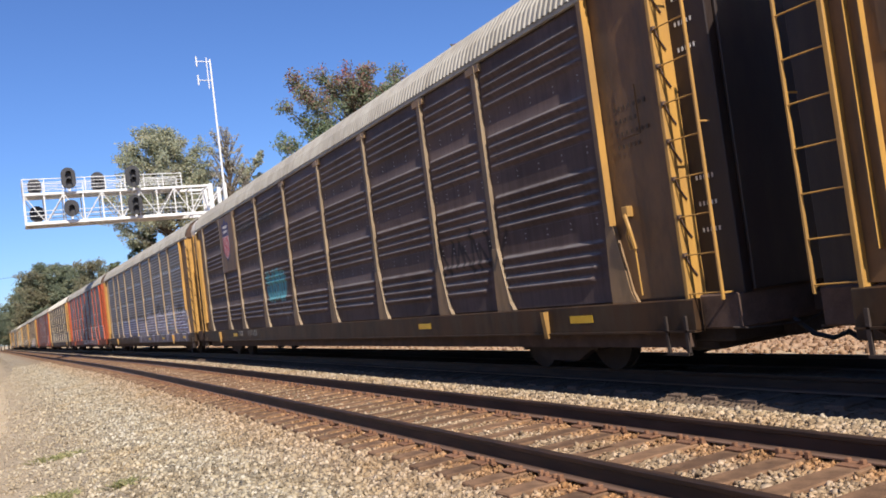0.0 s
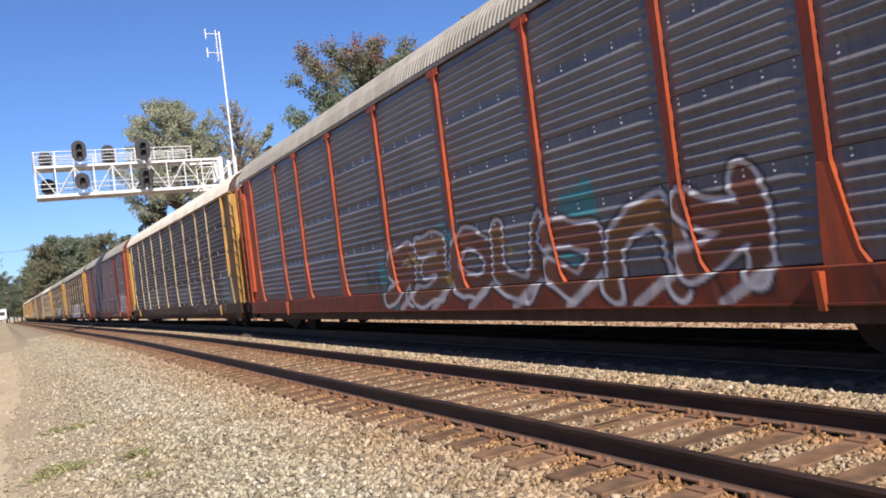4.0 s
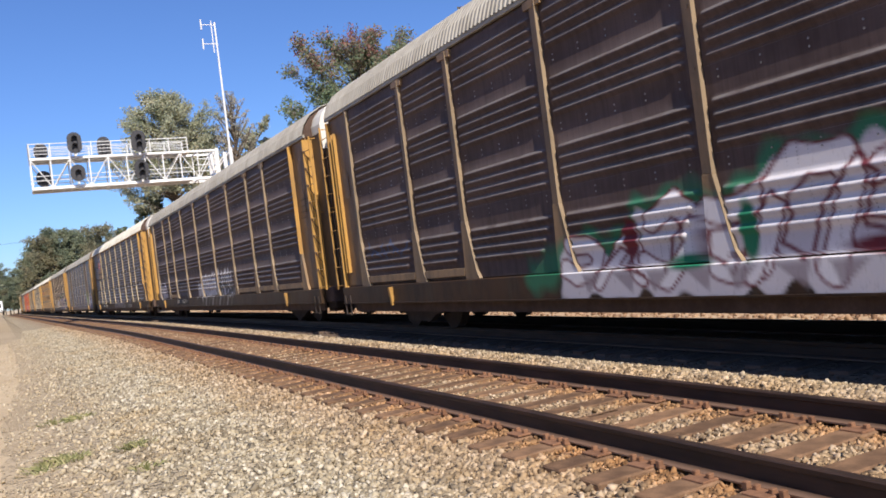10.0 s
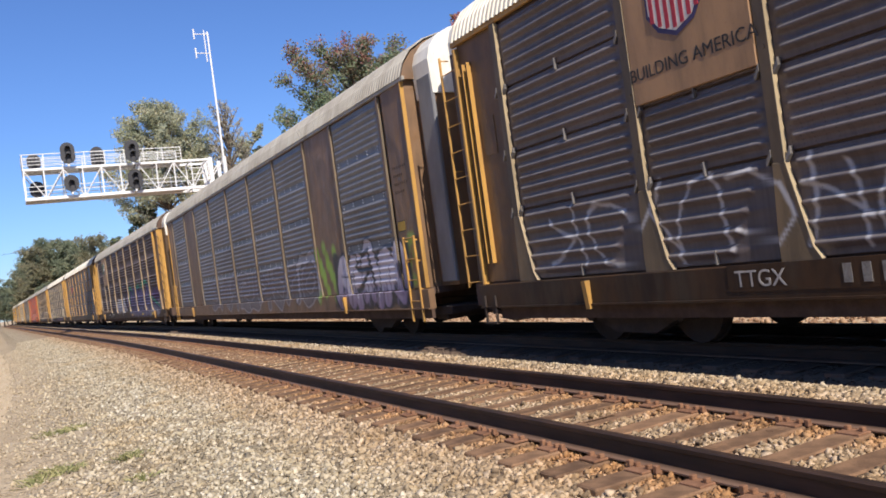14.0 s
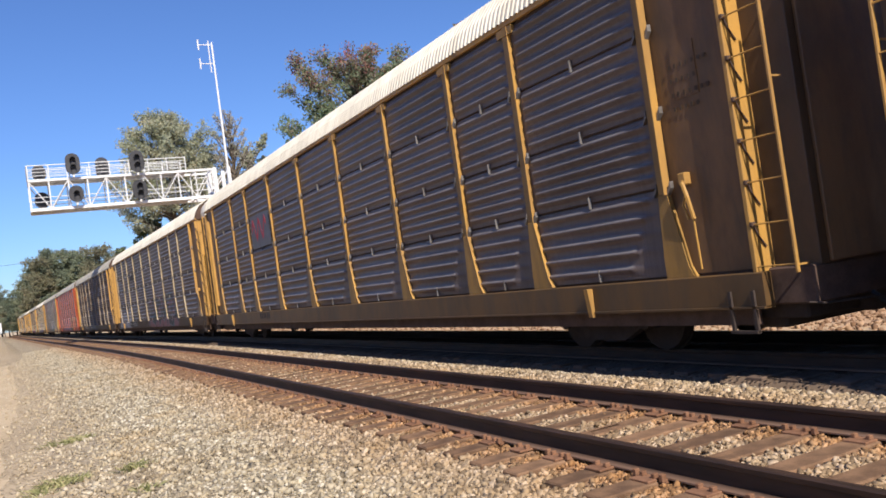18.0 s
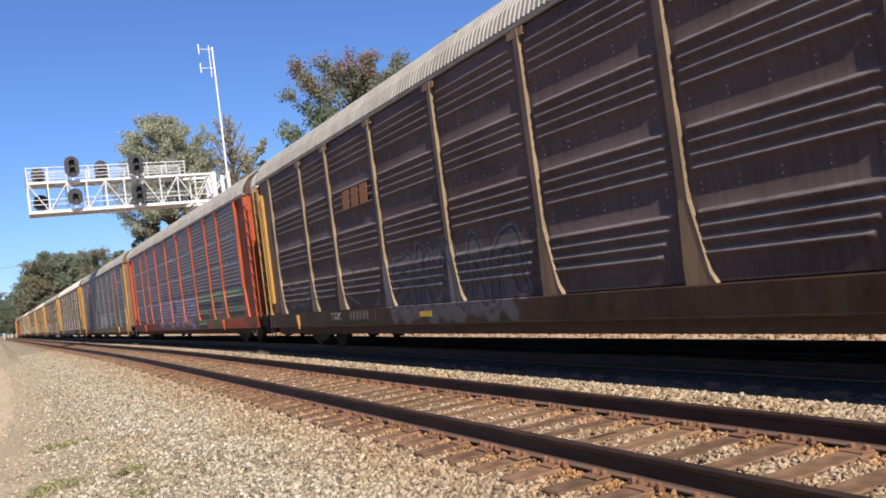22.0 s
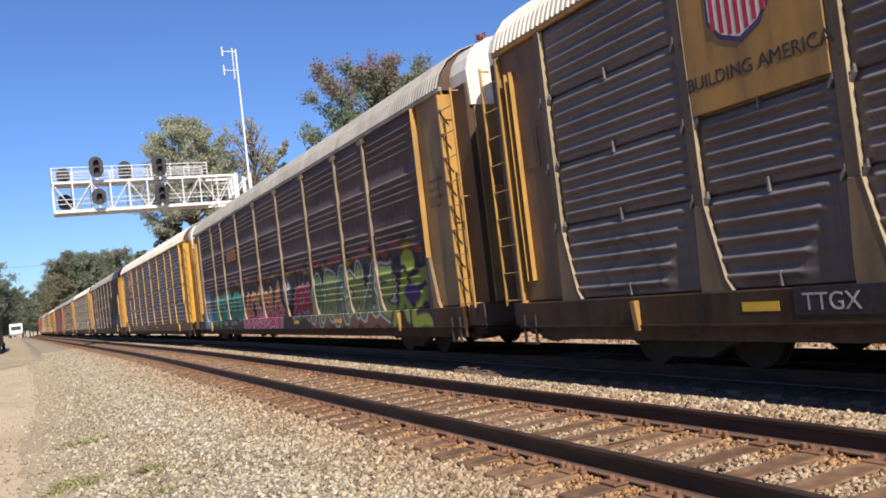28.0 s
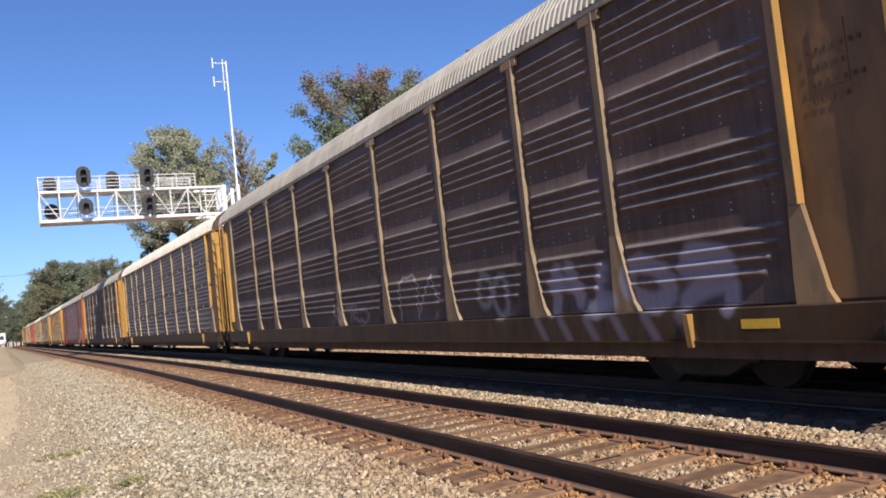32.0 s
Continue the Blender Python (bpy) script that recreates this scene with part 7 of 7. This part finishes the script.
def leaves_mesh(rng, clumps, count, size):
    """Small folded leaves about the clump centres; clumps: x, y, z, radius."""
    cl = np.array(clumps)
    w = cl[:, 3] ** 2
    pick = rng.choice(len(cl), count, p=w / w.sum())
    d = rng.normal(size=(count, 3))
    d /= np.linalg.norm(d, axis=1)[:, None]
    rad = cl[pick, 3] * (0.15 + 1.2 * rng.random(count) ** 0.7)
    c = cl[pick, :3] + d * rad[:, None] * np.array([1, 1, 0.8])
    u = rng.normal(size=(count, 3))
    u /= np.linalg.norm(u, axis=1)[:, None]
    v = np.cross(u, rng.normal(size=(count, 3)))
    v /= np.linalg.norm(v, axis=1)[:, None]
    s = size * (0.6 + 0.8 * rng.random(count))[:, None]
    pts = np.stack([c - u * s, c + v * s * 0.55, c + u * s, c - v * s * 0.55], 1).reshape(-1, 3)
    me = bpy.data.meshes.new("leaves")
    me.vertices.add(count * 4)
    me.vertices.foreach_set("co", pts.ravel())
    me.loops.add(count * 4)
    me.loops.foreach_set("vertex_index", np.arange(count * 4))
    me.polygons.add(count)
    me.polygons.foreach_set("loop_start", np.arange(0, count * 4, 4))
    me.update(calc_edges=True)
    me.materials.append(None)
    return me


def tree(label, x, y, height, radius, mat, seed, leaves=9000, size=0.22, low=0.35, airy=1.0, limbs=34, up=0.5, lobes=0.32):
    """A trunk, limbs that climb out to an uneven outline, twigs along them, and small leaves about the twigs."""
    rng = np.random.default_rng(seed)
    t = thing("tree", label, "tree", "trees beyond the train", pose(x, y, -0.4))
    wood = MB()
    wood.tube([(0, 0, 0), (0.1, 0.05, height * 0.3), (0.0, 0.15, height * 0.6), (0.1, 0, height * 0.93)], 0.018 * height, 8, 0.03)
    clumps = []
    mid, tall = height * (1 + low) / 2, height * (1 - low) / 2
    for i in range(limbs):
        a = i * 2.39996 + rng.normal() * 0.3
        e = math.asin(max(-0.55, min(0.99, -0.45 + 1.45 * (i + 0.5) / limbs)))
        d = Vector((math.cos(a) * math.cos(e), math.sin(a) * math.cos(e), math.sin(e)))
        lobe = 1.0 + lobes * noise.noise(Vector((d.x * 1.6 + seed * 3.1, d.y * 1.6, d.z * 1.6)))
        q = lobe * (0.80 + 0.26 * rng.random())
        tip = Vector((d.x * radius * q, d.y * radius * q, mid + d.z * tall * q))
        flat = math.hypot(tip.x, tip.y)
        base = Vector((0.05, 0.05, max(height * 0.18, min(height * 0.88, tip.z - flat * up - 0.1 * tall))))
        bow = base.lerp(tip, 0.5) + Vector((0, 0, -0.06 * flat))
        wood.tube([base, bow, tip], 0.0055 * height, 5, 0.012)
        for k in range(9):
            f = 0.30 + 0.7 * (k + rng.random()) / 9
            on = base.lerp(bow, f * 2) if f < 0.5 else bow.lerp(tip, f * 2 - 1)
            reach = radius * (0.34 - 0.20 * f) * (0.6 + 0.8 * rng.random())
            w = Vector(rng.normal(size=3))
            twig = on + (w.normalized() + d * 0.8 + Vector((0, 0, 0.45))).normalized() * reach
            if k % 3 == 0:
                wood.tube([on, twig], 0.0016 * height, 4, 0.008)
            for g in (0.35, 0.7, 1.0):
                c = on.lerp(twig, g)
                clumps.append((c.x, c.y, c.z, radius * (0.035 + 0.05 * rng.random()) * airy))
    part("trunk", wood, MAT_BARK, t)
    part("crown", leaves_mesh(rng, clumps, leaves, size), mat, t)
    return t


tree("broad tree with green leaves turning red at the top", 19.6, 46.0, 16.1, 5.2, LEAF_RED, 3, 52000, 0.085, 0.36, 1.15, 46, 0.75)
tree("tall tree with green leaves turning red", 33.0, 52.0, 20.4, 4.0, LEAF_RED, 4, 9000, 0.18, 0.45)
tree("green tree with some red leaves", 26.5, 55.0, 17.9, 3.2, LEAF_RED, 8, 9000, 0.16, 0.45)
tree("round olive tree with leaves turning brown", 15.4, 88.0, 22.2, 5.0, LEAF_OLIVE, 5, 46000, 0.12, 0.42, 1.5, 64, 0.6)
tree("thin half-bare tree with brown leaves", 21.6, 86.0, 21.8, 2.4, LEAF_THIN, 6, 4200, 0.10, 0.50, 1.1, 40, 1.2)
tree("green and yellow tree", 25.2, 92.0, 19.0, 3.6, LEAF_OLIVE, 7, 14000, 0.16, 0.2, 1.3)
tree("yellow-green tree behind the mast", 20.9, 95.0, 18.4, 3.6, LEAF_OLIVE, 17, 12000, 0.16, 0.2, 1.3)
tree("low green tree beyond the tracks", 14.2, 96.0, 12.5, 3.6, LEAF_GREEN, 9, 9000, 0.2, 0.15, 1.3)

# far woods along and across the line
woods = []
rng = np.random.default_rng(11)
protos = [tree(f"broadleaf tree of the {w} woods", 0, 0, 20, 6.2, mt, 20 + i, 13000, 0.26, 0.06, 2.1, 48, 0.5, 0.6) for i, (w, mt) in enumerate((("green", LEAF_WOOD), ("turning", LEAF_RUSSET), ("dark", LEAF_DUSK), ("deep green", LEAF_WOOD)))]
sparse = tree("broadleaf tree of the woods behind the yard", -60, -100, 20, 6.2, LEAF_GREEN, 30, 2500, 0.6, 0.06, 2.4)
spots = []
for i in range(16):                      # wood to the right of the line, far behind the train
    f = i / 15
    spots.append((5.6 + 29 * f + rng.normal() * 1.0, 258 + rng.normal() * 9, float(np.interp(f, [0, 0.2, 0.5, 1], [18.5, 22.5, 20.5, 19])) + rng.normal() * 0.8))
for i in range(14):                      # closing the view where the line bends away
    spots.append((-8 + i * 2.6, 350 + rng.normal() * 10, 14 + rng.random() * 4))
for i in range(12):                      # wood to the left of the line
    spots.append((-7.5 - i * 3.8 + rng.normal() * 0.8, 235 + rng.normal() * 8 + i * 3, (17, 20.5)[i > 0] + rng.random() * 2))
for i in range(20):                      # undergrowth along the foot of the woods
    spots.append(((7.5 + (i - 10) * 2.6) if i > 9 else (-8.0 - i * 3.0), 222 + rng.random() * 16, 7 + rng.random() * 2.5))
for i in range(12):
    spots.append((-12 + i * 2.6, 335 + rng.normal() * 4, 8 + rng.random() * 2))
for i in range(22):                      # woods around the rest of the place
    spots.append((45 + rng.random() * 40, -60 + i * 14, 14 + rng.random() * 8))
    spots.append((-45 - rng.random() * 40, -80 + i * 12, 14 + rng.random() * 8))
for k, (x, y, h) in enumerate(spots):
    p = protos[k % 4]
    m = pose(x, y, -0.4, 0, 0, float(rng.random() * 360))
    q = h / 20
    if k < 4:
        p.matrix_basis = m @ Matrix.Diagonal((q, q, q, 1))
    else:
        c = copy_thing(p if k < 74 else sparse, m)
        c.scale = (q, q, q)

# ---- parked vehicles, far down the yard ----


def van(name, label, paint_mat, x, y, length, width, height, nose=1.0, rz=0.0):
    v = thing(name, label, "vehicle", m=pose(x, y, road_z(y), 0, 0, rz))
    h = width / 2
    prof = [(-length / 2, 0.45), (-length / 2, 0.95), (-length / 2 + nose * 0.7, 1.05), (-length / 2 + nose * 1.5, height - 0.15), (-length / 2 + nose * 1.8, height), (length / 2 - 0.1, height), (length / 2, height - 0.2), (length / 2, 0.45)]
    part("body", MB().prism(prof, "x", -h, h), paint_mat, v)
    part("windscreen", MB().prism([(-length / 2 + nose * 0.82, 1.18), (-length / 2 + nose * 1.30, height - 0.45), (-length / 2 + nose * 1.27, height - 0.44), (-length / 2 + nose * 0.79, 1.19)], "x", -h + 0.2, h - 0.2), MAT_BLACK, v)
    part("bumper", MB().cbox(-h, h, -length / 2 - 0.1, -length / 2, 0.40, 0.62, 0.03), MAT_STEEL, v)
    for s in (-1, 1):
        part("headlight", MB().cbox(s * h * 0.75 - 0.15, s * h * 0.75 + 0.15, -length / 2 - 0.02, -length / 2 + 0.05, 0.72, 0.90, 0.02), MAT_STEEL, v)
        for yy in (-length / 2 + 0.9, length / 2 - 1.0):
            part("wheel", MB().tube([(s * h - 0.12, yy, 0.36), (s * h + 0.12, yy, 0.36)], 0.36, 14), MAT_BLACK, v)
    return v


def road_z(y):
    return float(np.interp(y, [0, 50, 75, 100, 134, 160, 200, 260], [-0.36, -0.36, 0.0, 0.38, 0.68, 0.76, 0.70, -0.36]))


road = MB()
road_ys = list(range(50, 261, 6))
for y in road_ys:
    road.v += [(x + bend(y), y, z) for x, z in ((-16, -0.5), (-13, road_z(y)), (-6, road_z(y) + 0.01), (0.2, road_z(y)), (1.3, min(road_z(y), -0.40)))]
road.f = [(i * 5 + k, i * 5 + k + 1, i * 5 + k + 6, i * 5 + k + 5) for i in range(len(road_ys) - 1) for k in range(4)]
tagged(part("road", road, bpy.data.materials["ballast_bed"]), "sandy access road rising beside the line", "road", kind="structure")
van("white_van", "white van parked on the dirt beside the line", MAT_WHITE, -3.3, 160, 5.4, 1.9, 2.3)
van("dark_truck", "dark box truck parked beside the line", MAT_TRUCK, -4.0, 78, 11.0, 2.4, 3.0, 0.6)

# ---- overhead cables ----
for k, (za, zb) in enumerate(((6.8, 17.8), (15.8, 20.5), (4.9, 15.0))):
    pts = []
    for i in range(13):
        f = i / 12
        pts.append((-25 + 75 * f, 200 + 20 * f, za + (zb - za) * f - 1.6 * math.sin(math.pi * f)))
    tagged(part("overhead_cable", MB().tube(pts, 0.028, 4), MAT_BLACK), "thin dark overhead cable", "cable", "overhead cables")

# ---- grass tufts ----


def tuft(x, y, r, n, seed, label):
    rng = np.random.default_rng(abs(seed))
    mb = MB()
    for _ in range(n):
        a, q = rng.random() * 6.283, r * rng.random() ** 0.6
        bx, by = x + q * math.cos(a) * 1.4, y + q * math.sin(a)
        lean, h = rng.normal(size=2) * 0.08, 0.03 + 0.075 * rng.random()
        w = 0.006 + 0.006 * rng.random()
        dx, dy = w * math.cos(a + 1.5), w * math.sin(a + 1.5)
        z = float(bed_z(bx)) - 0.01
        mb.add([(bx - dx, by - dy, z), (bx + dx, by + dy, z), (bx + lean[0] * 0.5, by + lean[1] * 0.5, z + h * 0.7), (bx + lean[0], by + lean[1], z + h)], [(0, 1, 2), (0, 2, 3)])
    me = mb.mesh("grass_tuft")
    return tagged(part("grass_tuft", me, MAT_GRASS), label, "grass", "grass tufts")


tuft(0.40, 13.65, 0.22, 150, 1, "low green grass tuft on the gravel")
tuft(0.72, 13.7, 0.08, 40, 7, "wisp of green grass on the gravel")
tuft(1.0, 10.15, 0.13, 110, 2, "small green grass tuft in the gravel")
tuft(0.24, 10.3, 0.20, 200, 3, "spreading green grass tuft at the edge of the sand")
tuft(0.02, 10.0, 0.10, 60, 4, "low green grass tuft at the edge of the sand")
tuft(0.95, 8.8, 0.10, 60, 5, "small green grass tuft in the gravel")

# ---- ties, plates ----
rng = np.random.default_rng(5)
TIE_STEP = 0.53


def tie_mesh(k):
    q = np.random.default_rng(100 + k)
    mb = MB().cbox(-1.30 - 0.03 * q.random(), 1.30 + 0.03 * q.random(), -0.115, 0.115, -0.37, -0.185, 0.012)
    for _ in range(3):
        xx = -1.2 + 2.2 * q.random()
        mb.box(xx, xx + 0.35, -0.06 + 0.1 * q.random(), 0.05, -0.187, -0.183)
    return mb.mesh("tie")


tie_meshes = [tie_mesh(k) for k in range(8)]
plate_me = MB().cbox(-0.20, 0.20, -0.095, 0.095, -0.186, -0.166, 0.005).mesh("tie_plate")
sp = MB()
for sx in (-0.105, 0.105):
    for sy in (-0.06, 0.06):
        sp.cbox(sx - 0.022, sx + 0.022, sy - 0.018, sy + 0.018, -0.17, -0.135, 0.005)
spike_me = sp.mesh("spikes")
an = MB()
for sy in (-0.135, 0.135):
    an.cbox(-0.11, 0.11, sy - 0.012, sy + 0.012, -0.20, -0.168, 0.004)
    an.cbox(-0.125, -0.085, sy - 0.02, sy + 0.02, -0.185, -0.13, 0.004)
anchor_me = an.mesh("rail_anchor")
tie_rows = {NEAR_X: [], FAR_X: []}
for cx, tr in zip((NEAR_X, FAR_X), tracks):
    far = MB()
    for i in range(580):
        y = -6 + i * TIE_STEP + rng.normal() * 0.03
        tie_rows[cx].append(y)
        b, a = bend(y), math.degrees(-math.atan(slope(y)))
        if (cx < 6 and i < 150) or i < 60:
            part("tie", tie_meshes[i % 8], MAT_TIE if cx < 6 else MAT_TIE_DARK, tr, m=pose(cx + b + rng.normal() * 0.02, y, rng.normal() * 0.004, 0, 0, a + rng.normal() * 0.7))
            if cx < 6 and i < 90:
                for s in (-0.755, 0.755):
                    pl = part("tie_plate", plate_me, MAT_PLATE, tr, m=pose(cx + s + b, y, 0, 0, 0, a))
                    if i < 70:
                        part("spike", spike_me, MAT_PLATE, pl)
                        if i % 2 == 0:
                            part("rail_anchor", anchor_me, MAT_PLATE, pl)
        else:
            far.box(cx + b - 1.3, cx + b + 1.3, y - 0.115, y + 0.115, -0.37, -0.185)
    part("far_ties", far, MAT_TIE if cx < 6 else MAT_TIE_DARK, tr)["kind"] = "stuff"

# ---- loose ballast stones ----


def stones(name, label, n, pick, mat, seed, size):
    """Many small broken stones in one mesh; pick gives x, y, z arrays."""
    q = np.random.default_rng(seed)
    base = np.array([(-1, -1, -1), (1, -1, -1), (1, 1, -1), (-1, 1, -1), (-1, -1, 1), (1, -1, 1), (1, 1, 1), (-1, 1, 1)], float) * 0.58
    faces = np.array([(0, 3, 2, 1), (4, 5, 6, 7), (0, 1, 5, 4), (1, 2, 6, 5), (2, 3, 7, 6), (3, 0, 4, 7)])
    x, y, z = pick(q, n)
    n = len(x)
    shape = base[None] * (1 + 0.55 * (q.random((n, 8, 3)) - 0.5)) * (0.65 + 0.7 * q.random((n, 1, 3))) * np.array([1.15, 0.95, 0.62])
    ang = q.normal(size=(n, 4))
    ang /= np.linalg.norm(ang, axis=1)[:, None]
    w, i, j, k = ang.T
    R = np.stack([np.stack([1 - 2 * (j * j + k * k), 2 * (i * j - k * w), 2 * (i * k + j * w)], 1), np.stack([2 * (i * j + k * w), 1 - 2 * (i * i + k * k), 2 * (j * k - i * w)], 1),
                  np.stack([2 * (i * k - j * w), 2 * (j * k + i * w), 1 - 2 * (i * i + j * j)], 1)], 1)
    s = size * (0.55 + 0.9 * q.random(n) ** 1.5)
    pts = np.einsum("nab,nvb->nva", R, shape) * s[:, None, None] + np.stack([x, y, z + s * 0.08], 1)[:, None]
    me = bpy.data.meshes.new(name)
    me.vertices.add(n * 8)
    me.vertices.foreach_set("co", pts.ravel())
    me.loops.add(n * 24)
    me.loops.foreach_set("vertex_index", (faces[None] + 8 * np.arange(n)[:, None, None]).ravel())
    me.polygons.add(n * 6)
    me.polygons.foreach_set("loop_start", np.arange(0, n * 24, 4))
    me.update(calc_edges=True)
    me.materials.append(None)
    return tagged(part(name, me, mat), label, "gravel", kind="stuff")


def field(x0, x1, y0, y1, thin=0.0, power=2.0):
    """Random places between x0 and x1, closest together near y0, thinning towards x0 where thin is given."""
    def pick(q, n):
        x = x0 + (x1 - x0) * q.random(n)
        y = y0 + (y1 - y0) * q.random(n) ** power
        if thin:
            keep = q.random(n) < np.clip((x - x0) / thin, 0.05, 1) ** 2.5
            x, y = x[keep], y[keep]
        rows = np.array(tie_rows[NEAR_X])
        near = np.abs(rows[None, :] - y[:, None]).min(1) if len(y) < 50000 else np.ones(len(y))
        keep = (np.abs(x - NEAR_X) > 1.34) | (near > 0.128) | (q.random(len(x)) < 0.025)
        x, y = x[keep], y[keep]
        return x + np.array([bend(v) for v in y]), y, np.maximum(bed_z(x), -0.352) + 0.008 * q.normal(size=len(x))
    return pick


stones("gravel", "pale grey and tan crushed stone beside the track", 76000, field(-1.2, 3.35, 4.7, 70.0, 2.6, 2.0), MAT_STONE, 1, 0.031)
stones("crib_gravel", "rust-stained tan crushed stone between the ties", 36000, field(3.1, 6.0, 3.2, 45.0, 0, 2.0), MAT_STONE, 2, 0.027)
stones("gravel", "clean pale crushed stone between the tracks", 26000, field(5.9, 6.75, 2.6, 60.0, 0, 2.0), MAT_STONE, 3, 0.031)
stones("red_gravel", "reddish stones and clods on the bare soil beyond the train", 9000, field(9.7, 15.0, 3.5, 60.0, 0, 1.8), MAT_RED_STONE, 6, 0.055)
stones("scattered_pebbles", "sparse small stones trodden into the sandy strip", 9000, field(-5.0, 0.4, 6.0, 45.0, 0, 2.0), MAT_STONE, 4, 0.014)

motions()
